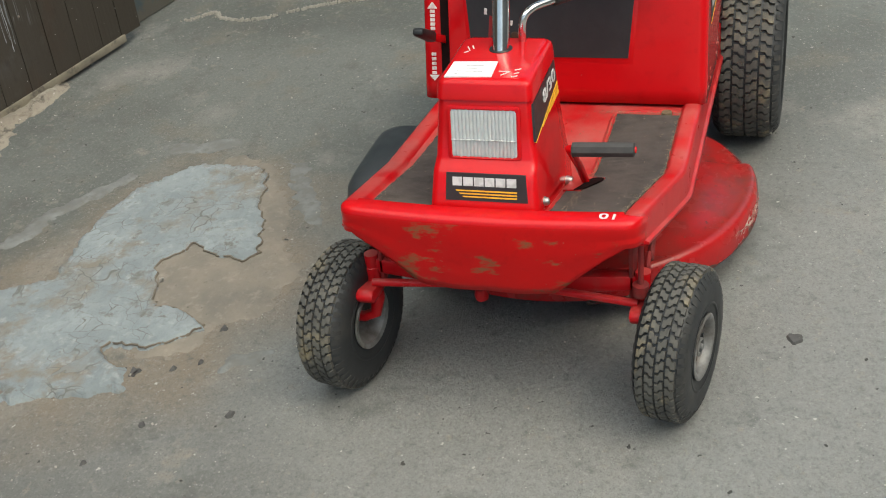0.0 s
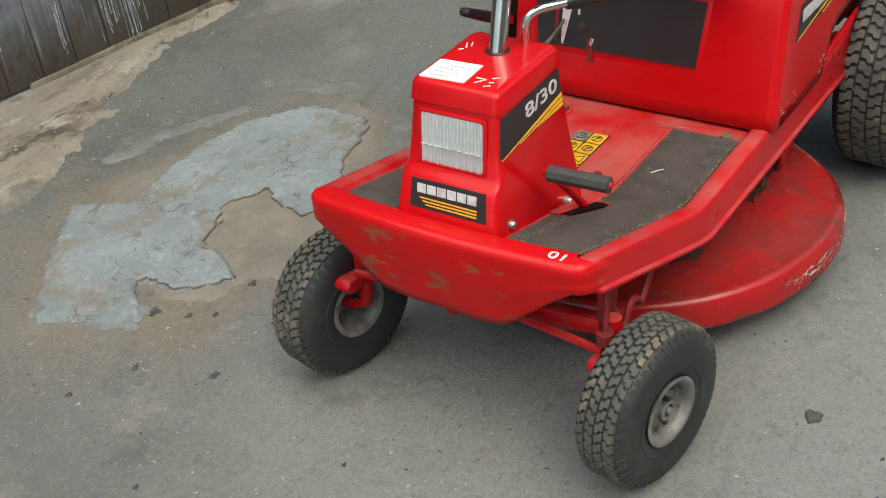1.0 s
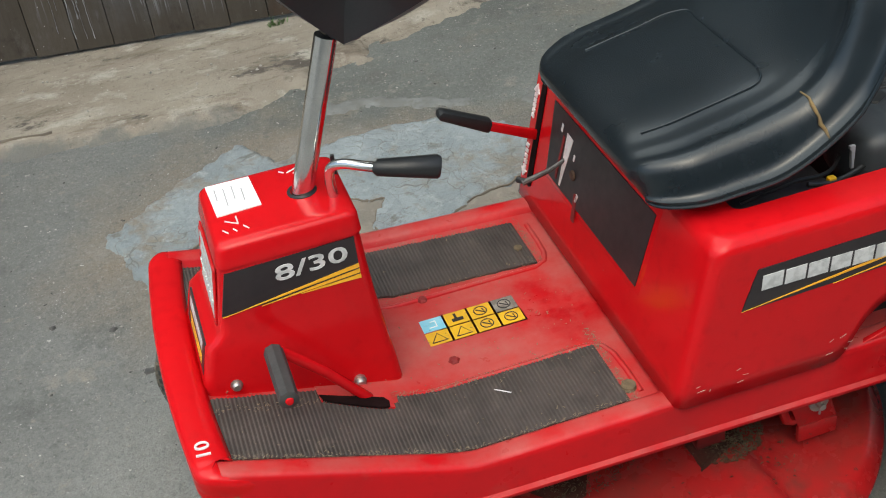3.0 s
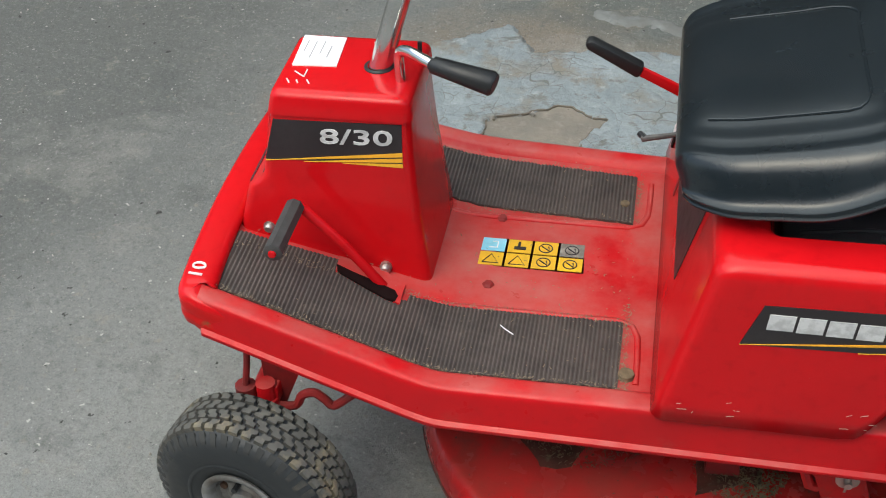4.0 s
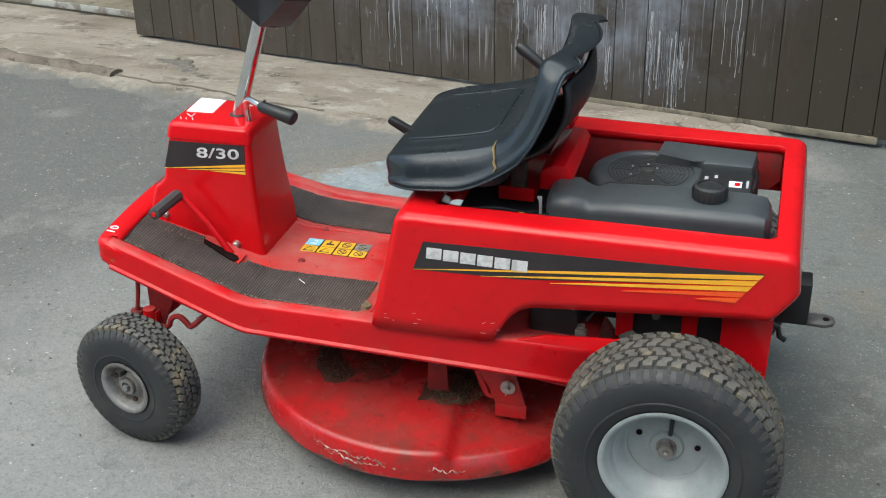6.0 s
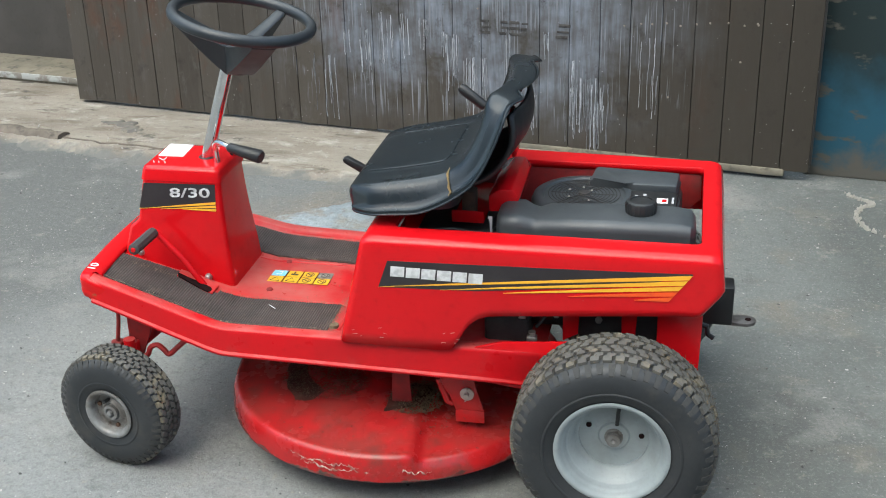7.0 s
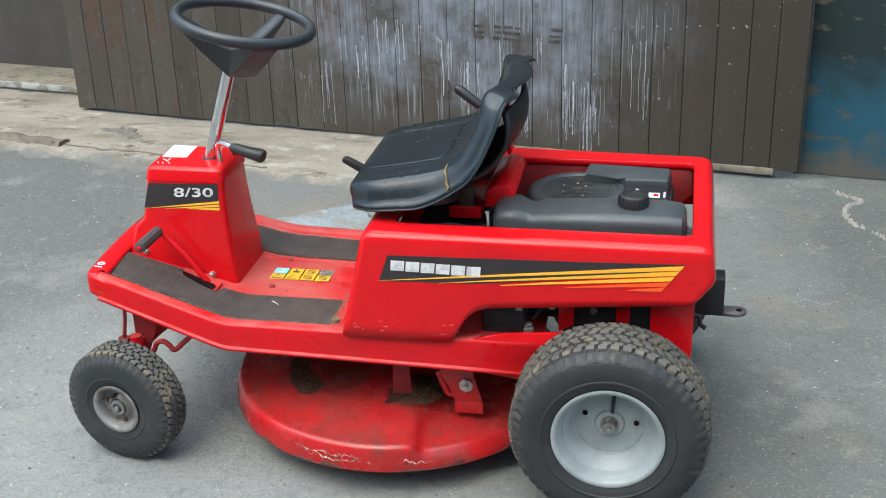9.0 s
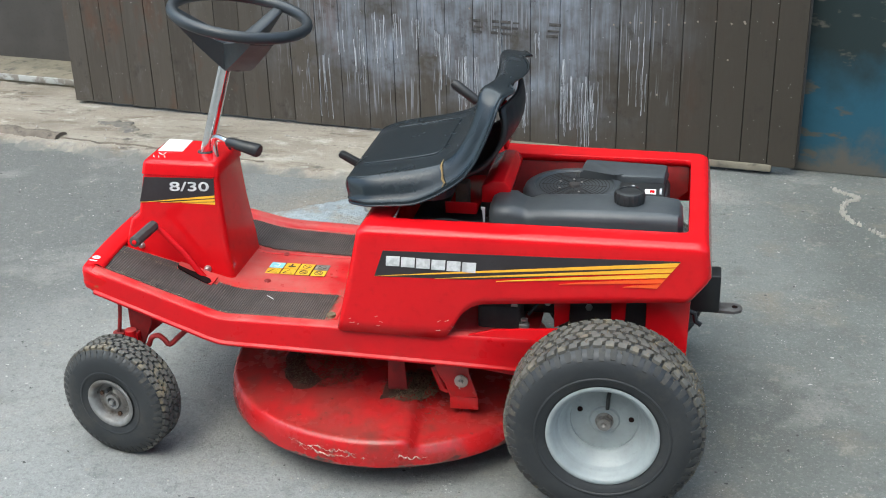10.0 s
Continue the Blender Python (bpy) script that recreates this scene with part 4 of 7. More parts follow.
def front_apron():
    """The front panel: rolled over from the footplate, bent round both corners, hanging down to a narrower lower edge."""
    keys = ((0.0, 0.288), (0.06, 0.288), (0.122, 0.296), (0.20, 0.362), (0.245, 0.394), (0.30, 0.396))

    def low(y):
        for (a, za), (b, zb) in zip(keys, keys[1:]):
            if abs(y) <= b:
                return za + (zb - za) * (abs(y) - a) / (b - a)
        return keys[-1][1]

    def edge(y):
        return -1.243 - 0.016 * (1 - (y / 0.2625) ** 2)

    def beside(side):
        rows = []
        for x in (-1.160, -1.180, -1.200, -1.215):
            rows.append((Vector((x, side * (half_width(x, side) + (0.0012 if x < -1.19 else -0.001 if x < -1.17 else -0.003)))), Vector((0, side)), floor_z(x) - 0.044 + 0.10 * (-1.160 - x) * 0.2))
        w = half_width(-1.235, side) + 0.001
        p0, c, p2 = Vector((-1.215, side * (w + 0.001))), Vector((edge(w), side * w)), Vector((edge(w - 0.028), side * (w - 0.028)))
        for k in range(1, 7):
            f = k / 7
            p = p0 * (1 - f) ** 2 + c * 2 * f * (1 - f) + p2 * f * f
            n = Vector((-math.sin(f * math.pi / 2), side * math.cos(f * math.pi / 2)))
            rows.append((p, n, 0.3905 + 0.004 * f))
        return rows
    w0, w1 = half_width(-1.235, -1) - 0.027, half_width(-1.235, 1) - 0.027
    front = [(Vector((edge(y), y)), Vector((-1, 0)), low(y)) for y in (-w0 + (w0 + w1) * k / 44 for k in range(45))]
    stations = beside(-1) + front + list(reversed(beside(1)))
    cols = []
    for p, n, zl in stations:
        floor = floor_z(max(p.x, -1.225))
        sunk = 0.0030 * min(1.0, max(0.0, (p.x + 1.222) / 0.030))
        top = floor + 0.0108 - sunk
        broad = 0.014 * max(0.0, -n.x)
        col = [(-0.036 - broad, floor + 0.0005 - sunk), (-0.030 - broad, floor + 0.006 - sunk), (-0.023 - broad, top), (-0.010, top + 0.0006), (-0.003, top - 0.0012), (0.0008, top - 0.0050), (0.0022, top - 0.011), (0.0022, top - 0.024)]
        for k in range(1, 9):
            f = k / 8
            lean = 0.018 * f * f * max(0.0, 1 - abs(p.y) / 0.26)
            col.append((0.0022 - lean + 0.0008 * math.sin(9 * f + 14 * p.y), top - 0.024 + (zl - top + 0.024) * f))
        cols.append([(p.x + n.x * o, MID + p.y + n.y * o, z) for o, z in col])
    bm = bmesh.new()
    loft(bm, cols, closed=False)
    ob = part("front_panel", bm, RED_MUD, mower, "red front panel with mud smears and scratches", smooth=60)
    ob.data.materials.append(RED)
    for f in ob.data.polygons:
        if f.center.z > floor_z(max(f.center.x, -1.225)) - 0.004:
            f.material_index = 1
    mod = ob.modifiers.new("sheet", "SOLIDIFY")
    mod.thickness, mod.offset = 0.0025, 0.0


front_apron()


def foot_mat(side):
    """A rubber mat with cross ribs."""
    step = 0.0058
    n = int((1.208 - 0.650) / step)
    lo, hi = [], []
    for i in range(4 * n):
        x = -1.208 + i * step / 4
        ribbed = (0.0024, 0.0024, 0.0008, 0.0008)[i % 4]
        z = floor_z(x) + 0.004 + ribbed
        f = (x + 1.208) / (1.208 - 0.65)
        yin = 0.108 if x < -0.97 else 0.137 if side < 0 else 0.100 - 0.07 * (x + 0.82)
        if -0.985 < x < -0.955:
            yin = 0.152 if side < 0 else 0.110
        yin += 0.002 * noise.noise(Vector((x * 60, side, 0)))
        yout = half_width(x, side) - (0.040 if side < 0 else 0.046 + 0.014 * f) + 0.002 * noise.noise(Vector((x * 50, side + 5, 0)))
        lo.append((x, MID + side * yin, z))
        hi.append((x, MID + side * yout, z))
    down = [[(x, y, floor_z(x) + 0.0005) for x, y, z in row] for row in (lo, hi)]
    bm = bmesh.new()
    loft(bm, [down[0], lo, hi, down[1]], closed=False)
    return part("foot_mat", bm, MAT_RUBBER, mower, "ribbed dark rubber foot mat with frayed edges", smooth=20)


foot_mat(-1)
foot_mat(1)

# torn corner pieces of the mats show the red below
for side, x, y, w in ((-1, -0.643, 0.238, 0.012), (1, -0.668, 0.135, 0.008)):
    bm = bmesh.new()
    lathe(bm, [(0.0, 0.0), (w, 0.0), (w * 0.9, 0.0065), (0.0, 0.0072)], 9, pose(x, MID + side * y, floor_z(x) + 0.0015))
    part("mat_tear", bm, GRASS_DRY, mower)


def steering_tower():
    """The tapering column cover with its cap and lamp recess."""
    levels = [(0.335, -1.226, -0.930, 0.103), (0.40, -1.216, -0.936, 0.101), (0.430, -1.209, -0.940, 0.0985), (0.492, -1.192, -0.946, 0.0925),
              (0.500, -1.181, -0.947, 0.092), (0.512, -1.168, -0.948, 0.091), (0.560, -1.158, -0.951, 0.087), (0.606, -1.149, -0.953, 0.083), (0.611, -1.147, -0.953, 0.0825),
              (0.613, -1.151, -0.950, 0.0855), (0.637, -1.1455, -0.951, 0.0828), (0.6425, -1.143, -0.953, 0.0805), (0.6458, -1.1385, -0.957, 0.076), (0.647, -1.130, -0.965, 0.067)]
    bm = bmesh.new()
    loops = []
    for z, x0, x1, w in levels:
        loops.append([(x, y, z) for x, y in rounded_rect(x0, x1, MID + 0.006 - w, MID + 0.006 + w, 0.014, 4)])
    loft(bm, loops, False, True)
    ob = part("steering_tower", bm, RED, mower, "glossy red steering tower")
    return ob


steering_tower()
TY = MID + 0.006  # the tower's middle line


def tower_side(x, z):
    """The y of the tower's near side at a height."""
    return TY - (0.103 - 0.0205 * (z - 0.335) / 0.276)


def side_shape(pts, material, name, parent, off, flat_y=None, label=""):
    """A thin decal on a side wall, outline in x and z."""
    bm = bmesh.new()
    def at(p, d):
        y = tower_side(*p) if flat_y is None else flat_y(*p)
        return (p[0], y - d, p[1])
    loft(bm, [[at(p, off - 0.004) for p in pts], [at(p, off) for p in pts]], False, True)
    return part(name, bm, material, parent, label)


decal = side_shape([(-1.159, 0.542), (-0.965, 0.549), (-0.964, 0.609), (-1.142, 0.605)], DECAL_BLACK, "model_decal", mower, 0.0015, label="black decal with model number")
for k in range(3):
    a, b = 0.0055 * k, 0.0055 * k + 0.004
    side_shape([(-1.159 + 0.055 * k, 0.5405 + 0.002 * k), (-0.9645, 0.567 - 0.0085 * k - 0.006), (-0.9645, 0.567 - 0.0085 * k)], DECAL_YELLOW, "stripe", decal, 0.0025)
bm = text_mesh("8/30", 0.040)
xs = [v.co.x for v in bm.verts]
for v in bm.verts:
    fx, fz = (v.co.x - min(xs)) / (max(xs) - min(xs)), v.co.y
    px, pz = -1.078 + fx * 0.101 + fz * 0.02, 0.5740 + fz * 0.80 + 0.004 * fx
    v.co = Vector((px, tower_side(px, pz) - 0.0028 - v.co.z, pz))
part("number", bm, DECAL_SILVER, decal, "silver-white model number")


def front_x(z):
    return -1.209 + (z - 0.430) * (0.017 / 0.062)


# the name plate on the tower's foot, its name drawn as plain blocks
bm = bmesh.new()
loft(bm, [[(front_x(z) - d, y, z) for y, z in ((0.064, 0.447), (-0.083, 0.447), (-0.079, 0.494), (0.062, 0.494))] for d in (-0.002, 0.0006)], False, True)
plate = part("name_plate", bm, DECAL_BLACK, mower, "black plate with silver blocks and amber stripes")


def name_blocks(n, at, parent, w=0.80):
    """A maker's name as plain slanted blocks in a row."""
    for k in range(n):
        bm = bmesh.new()
        u0, u1 = k / n, (k + w + 0.08) / n
        quad = [(u0, 0), (u1, 0), (u1, 1), (u0, 1)]
        loft(bm, [[at(u, v, -0.0004) for u, v in quad], [at(u, v, 0.0012) for u, v in quad]], False, True)
        part("block", bm, DECAL_SILVER, parent)


name_blocks(6, lambda u, v, d: (front_x(0.473 + 0.014 * v) - 0.0003 - 0.5 * d, 0.051 - 0.116 * u, 0.4725 + 0.015 * v), plate)
for k in range(3):
    bm = bmesh.new()
    z = 0.4655 - 0.0052 * k
    quad = [(0.046 - 0.006 * k, z), (-0.064, z), (-0.064, z - 0.0026), (0.044 - 0.006 * k, z - 0.0020)]
    loft(bm, [[(front_x(q) - d, y, q) for y, q in quad] for d in (0.0002, 0.0010)], False, True)
    part("stripe", bm, DECAL_YELLOW, plate)

# headlamp: bezel, reflector, ribbed lens
headlamp = new("headlamp")
headlamp.parent = mower


def lamp_at(y, z, d):
    return (-1.1655 + (z - 0.517) * 0.17 - d, y, z)


def frame_loop(y0, y1, z0, z1, r, d):
    return [lamp_at(y, z, d) for y, z in rounded_rect(y0, y1, z0, z1, r, 4)]


bm = bmesh.new()
loft(bm, [frame_loop(-0.068, 0.062, 0.508, 0.604, 0.007, 0.001), frame_loop(-0.068, 0.062, 0.508, 0.604, 0.007, 0.003), frame_loop(-0.0635, 0.0575, 0.5125, 0.5995, 0.006, 0.0045),
          frame_loop(-0.061, 0.055, 0.515, 0.597, 0.006, 0.003), frame_loop(-0.061, 0.055, 0.515, 0.597, 0.006, -0.004)])
part("bezel", bm, RED, headlamp)
bm = bmesh.new()
loft(bm, [frame_loop(-0.061, 0.055, 0.515, 0.597, 0.006, 0.0018), frame_loop(-0.050, 0.044, 0.526, 0.586, 0.006, 0.0008)], False, True)
part("reflector", bm, REFLECTOR, headlamp)
n = 18
for k in range(n):
    bm = bmesh.new()
    y0, y1 = -0.0615 + 0.117 * k / n, -0.0615 + 0.117 * (k + 1) / n
    loops = []
    for z in (0.514 + 0.084 * q / 28 for q in range(29)):
        cell = 0.45 + 0.55 * abs(math.sin(math.pi * (z - 0.514) / 0.021 + 0.5 * (k % 2)))
        loops.append([lamp_at(y0 + (y1 - y0) * f, z, 0.0020 + 0.0024 * cell * math.sin(math.pi * f) ** 0.6) for f in (0, 0.15, 0.35, 0.5, 0.65, 0.85, 1)] +
                     [lamp_at(y1, z, 0.0022), lamp_at(y0, z, 0.0022)])
    loft(bm, loops, True, True)
    part("lens", bm, LENS, headlamp, "clear ribbed lens")
bm = bmesh.new()
for z in (0.545,):
    box(bm, (-0.001, -0.061, z - 0.0005), (0.001, 0.055, z + 0.0005), 0.0, 1, Matrix.Translation((-1.1655 + (z - 0.517) * 0.17 - 0.0045, 0, 0)))
part("rib", bm, REFLECTOR, headlamp)

# paper label and small prints on the tower's top
bm = bmesh.new()
quad = [(-1.134, 0.066), (-1.072, 0.065), (-1.068, -0.013), (-1.130, -0.016)]
loft(bm, [[(x, y, 0.6465) for x, y in quad], [(x, y, 0.6488) for x, y in quad]], False, True)
label_ob = part("paper_label", bm, PAPER, mower, "white paper label with faint grey print")
for k, (f0, f1) in enumerate(((0.12, 0.55), (0.15, 0.8), (0.12, 0.62), (0.3, 0.75))):
    bm = bmesh.new()
    x = -1.124 + 0.012 * k
    box(bm, (x, -0.010 + 0.07 * (1 - f1), 0.6486), (x + 0.0016, -0.010 + 0.07 * (1 - f0), 0.6492))
    part("print_line", bm, INK, label_ob)
bm = bmesh.new()
for a, b in (((-1.122, -0.030), (-1.106, -0.043)), ((-1.106, -0.043), (-1.106, -0.024)), ((-1.114, -0.052), (-1.110, -0.060)), ((-1.100, -0.050), (-1.094, -0.060)), ((-1.128, -0.050), (-1.122, -0.060))):
    tube(bm, [(*a, 0.6472), (*b, 0.6472)], 0.0011, 6)
part("printed_mark", bm, WHITE_MARK, mower, "worn white printed arrow")
bm = bmesh.new()
for a, b in (((-1.020, 0.050), (-1.004, 0.058)), ((-1.012, 0.045), (-1.000, 0.050)), ((-1.030, 0.058), (-1.024, 0.052))):
    tube(bm, [(*a, 0.6472), (*b, 0.6472)], 0.0012, 6)
part("printed_mark", bm, WHITE_MARK, mower)

# steering column and wheel
AXIS = (Vector((-0.941, TY, 0.858)) - Vector((-1.011, TY, 0.642))).normalized()
bm = bmesh.new()
tube(bm, [Vector((-1.011, TY, 0.640)) + AXIS * d for d in (0, 0.10, 0.235)], 0.0155, 20)
part("steering_column", bm, CHROME, mower, "chromed steering column")
bm = bmesh.new()
lathe(bm, [(0.015, 0.0), (0.0215, 0.0), (0.0205, 0.0022), (0.016, 0.0028)], 24, pose(-1.010, TY, 0.646))
part("collar", bm, PLASTIC, mower)
steering_wheel = new("steering_wheel")
steering_wheel.parent = mower
WHEEL_M = Matrix.Translation((-0.889, TY, 0.984)) @ Matrix.Rotation(radians(11.5), 4, "Y")
bm = bmesh.new()
R, r, n, k = 0.1565, 0.0125, 72, 12
loops = []
for i in range(n + 1):
    a = 2 * math.pi * i / n
    loops.append([WHEEL_M @ Vector(((R + r * math.cos(b)) * math.cos(a), (R + r * math.cos(b)) * math.sin(a), r * math.sin(b) * 1.1)) for b in (2 * math.pi * j / k for j in range(k))])
loft(bm, loops)
bmesh.ops.remove_doubles(bm, verts=bm.verts, dist=1e-5)
part("rim", bm, WHEEL_PLASTIC, steering_wheel)
bm = bmesh.new()
lathe(bm, [(0.0, -0.128), (0.022, -0.128), (0.030, -0.118), (0.040, -0.085), (0.042, -0.060), (0.034, -0.050), (0.0, -0.046)], 24, WHEEL_M)
part("hub", bm, WHEEL_PLASTIC, steering_wheel)
for ang, wide in ((72, 0.018), (200, 0.034), (308, 0.034)):
    bm = bmesh.new()
    loops = []
    for f in (0.0, 0.25, 0.5, 0.75, 1.0):
        rad = 0.022 + (R - 0.022) * f
        top = -0.055 + 0.055 * f ** 1.2
        thick = 0.055 * (1 - f) + 0.016
        w = wide * (1.0 - 0.25 * f) + (0.012 if wide > 0.03 else 0)
        loops.append([WHEEL_M @ Matrix.Rotation(radians(ang), 4, "Z") @ Vector(p) for p in
                      ((rad, -w, top - 0.004), (rad, -w * 0.7, top), (rad, w * 0.7, top), (rad, w, top - 0.004), (rad, w * 0.7, top - thick), (rad, -w * 0.7, top - thick))])
    loft(bm, loops, True, True)
    part("spoke", bm, WHEEL_PLASTIC, steering_wheel)
bm = bmesh.new()
box(bm, (-0.036, -0.016, -0.0525), (0.036, 0.016, -0.0480), 0.0015, 1, WHEEL_M @ Matrix.Rotation(radians(-40), 4, "Z"))
part("hub_plate", bm, surface("dull_purple_plate", (0.14, 0.12, 0.15), (0.1, 0.09, 0.11), 0.5, coarse=30), steering_wheel)

# brake crank on the tower
lever = new("crank_handle")
lever.parent = mower
bm = bmesh.new()
tube(bm, curve_points([(-0.972, -0.036, 0.640), (-0.974, -0.036, 0.672), (-0.970, -0.042, 0.694), (-0.955, -0.055, 0.703), (-0.935, -0.072, 0.704), (-0.915, -0.086, 0.703)], 4), 0.0072, 12)
part("rod", bm, CHROME, lever)
bm = bmesh.new()
tube(bm, [(-0.918, -0.084, 0.703), (-0.917, -0.085, 0.703), (-0.840, -0.100, 0.690), (-0.836, -0.101, 0.689)], [0.009, 0.0115, 0.0165, 0.0135], 18)
part("grip", bm, PLASTIC, lever, "black plastic grip")
bm = bmesh.new()
tube(bm, [(-0.958, 0.020, 0.640), (-0.957, 0.020, 0.675)], [0.004, 0.003], 8)
part("pin", bm, PLASTIC, mower)

# pedal with its slot
pedal = new("pedal")
pedal.parent = mower
bm = bmesh.new()
prism(bm, [(-1.062, -0.113), (-1.035, -0.114), (-1.0, -0.114), (-0.963, -0.132), (-0.963, -0.173), (-0.985, -0.1705), (-1.01, -0.162), (-1.060, -0.1445)], "z", 0.0, 0.0042)
for v in bm.verts:
    v.co.z += floor_z(v.co.x) + 0.0045
part("slot_plate", bm, RED_DULL, pedal, "red floor showing round the pedal slot")
bm = bmesh.new()
prism(bm, [(-1.061, -0.133), (-1.035, -0.139), (-1.007, -0.144), (-0.974, -0.151), (-0.968, -0.160), (-0.970, -0.172), (-0.982, -0.172), (-1.007, -0.164), (-1.057, -0.146)], "z", 0.0, 0.004)
for v in bm.verts:
    v.co.z += floor_z(v.co.x) + 0.0062
part("slot", bm, SLOT_DARK, pedal, "dark slot in the footplate")
bm = bmesh.new()
tube(bm, [(-0.985, -0.145, 0.350), (-0.993, -0.143, 0.372), (-1.045, -0.140, 0.440), (-1.104, -0.138, 0.502), (-1.107, -0.150, 0.503)], 0.0075, 10)
part("arm", bm, RED, pedal)
bm = bmesh.new()
tube(bm, [(-1.107, -0.143, 0.503), (-1.107, -0.145, 0.503), (-1.107, -0.251, 0.507), (-1.107, -0.253, 0.507)], [0.010, 0.0135, 0.0135, 0.010], 8)
part("grip", bm, surface("worn_pedal_rubber", (0.050, 0.047, 0.046), (0.030, 0.029, 0.028), 0.6, coarse=30, fine=120, bump=0.2), pedal, "worn black rubber pedal sleeve")
bm = bmesh.new()
lathe(bm, [(0.0, 0.0), (0.006, 0.0), (0.005, 0.003), (0.0, 0.004)], 10, pose(-1.107, -0.2525, 0.507, 90))
part("end_cap", bm, RED, pedal)
for x, y, z in ((-1.165, -0.102, 0.430), (-0.996, -0.109, 0.378)):
    bm = bmesh.new()
    m = pose(x, y, z, 90)
    lathe(bm, [(0.0, 0.009), (0.005, 0.009), (0.0075, 0.006), (0.0075, 0.002), (0.009, 0.0018), (0.009, -0.004), (0.0, -0.004)], 10, m)
    part("bolt", bm, STEEL, mower)
for x, y in ((-0.851, -0.089), (-0.852, 0.069)):
    bm = bmesh.new()
    lathe(bm, [(0.0, 0.0), (0.009, 0.0), (0.009, 0.004), (0.006, 0.007), (0.0, 0.0075)], 6, pose(x, y, 0.342))
    part("bolt", bm, RED_DARK, mower)

# safety sticker on the floor
bm = bmesh.new()
quad = [(-0.876, 0.020), (-0.721, 0.020), (-0.717, -0.047), (-0.874, -0.046)]
loft(bm, [[(x, y, 0.342) for x, y in quad], [(x, y, 0.3445) for x, y in quad]], False, True)
sticker = part("safety_sticker", bm, DECAL_BLACK, mower, "worn yellow safety sticker with pictograms")
for cx in range(4):
    for cy in range(2):
        x0, y0 = -0.8745 + 0.0392 * cx, -0.0445 + 0.0330 * cy
        bm = bmesh.new()
        quad = [(x0 + 0.001, y0), (x0 + 0.0365, y0), (x0 + 0.0365, y0 + 0.030), (x0 + 0.001, y0 + 0.030)]
        loft(bm, [[(x, y, 0.3442) for x, y in quad], [(x, y, 0.3453) for x, y in quad]], False, True)
        blue, worn = (cx == 0 and cy == 1), (cx == 3 and cy == 1)
        part("cell", bm, STICKER_BLUE if blue else STICKER_WORN if worn else STICKER_YELLOW, sticker)
        bm = bmesh.new()
        mx, my = x0 + 0.0185, y0 + 0.015
        if blue:
            tube(bm, [(mx - 0.006, my - 0.007, 0.3455), (mx + 0.006, my - 0.007, 0.3455), (mx + 0.006, my + 0.007, 0.3455), (mx - 0.002, my + 0.006, 0.3455)], 0.0011, 5)
            part("pictogram", bm, PAPER, sticker)
        elif cy == 0 and cx < 2:
            tube(bm, [(mx - 0.012, my - 0.010, 0.3455), (mx + 0.012, my - 0.010, 0.3455), (mx, my + 0.010, 0.3455), (mx - 0.012, my - 0.010, 0.3455)], 0.0010, 5)
            part("pictogram", bm, DECAL_BLACK, sticker)
        elif cx == 1:
            box(bm, (mx - 0.008, my - 0.008, 0.345), (mx + 0.010, my - 0.001, 0.3461))
            box(bm, (mx - 0.003, my - 0.001, 0.345), (mx + 0.001, my + 0.010, 0.3461))
            part("pictogram", bm, DECAL_BLACK, sticker)
        else:
            tube(bm, [(mx + 0.010 * math.cos(a), my + 0.010 * math.sin(a), 0.3455) for a in [2 * math.pi * q / 16 for q in range(17)]], 0.0010, 5)
            tube(bm, [(mx - 0.006, my + 0.004, 0.3455), (mx + 0.006, my - 0.006, 0.3455), (mx + 0.004, my + 0.004, 0.3455)], 0.0012, 5)
            part("pictogram", bm, DECAL_BLACK, sticker)

# painted marks at the corner of the footplate
bm = text_mesh("10", 0.034)
for v in bm.verts:
    fx, fy = v.co.x, v.co.y
    px, py = -1.2195 - fy * 0.80, -0.243 + fx
    v.co = Vector((px, py, floor_z(max(px, -1.225)) + 0.0142 + v.co.z))
part("painted_mark", bm, WHITE_MARK, mower, "white painted figures")


# ---- the seat fairing ----
NEAR, FAR0, FAR1 = -0.326, 0.292, 0.256


def arch_z(x):
    keys = ((-0.62, 0.352), (-0.37, 0.350), (-0.348, 0.353), (-0.335, 0.370), (-0.330, 0.388), (-0.318, 0.412), (-0.300, 0.430), (-0.275, 0.440), (-0.24, 0.443), (0.155, 0.472), (0.30, 0.474))
    for (x0, z0), (x1, z1) in zip(keys, keys[1:]):
        if x <= x1:
            return z0 + (z1 - z0) * max(0.0, (x - x0) / (x1 - x0))
    return keys[-1][1]


def nose_x(z):
    return -0.612 + (z - 0.345) * 0.235


def tail_x(z):
    return 0.168 + min(1.0, max(0.0, (z - 0.472) / 0.052)) * 0.040 - 0.010 * max(0.0, (z - 0.53) / 0.075)


FARHOLE = 0.190


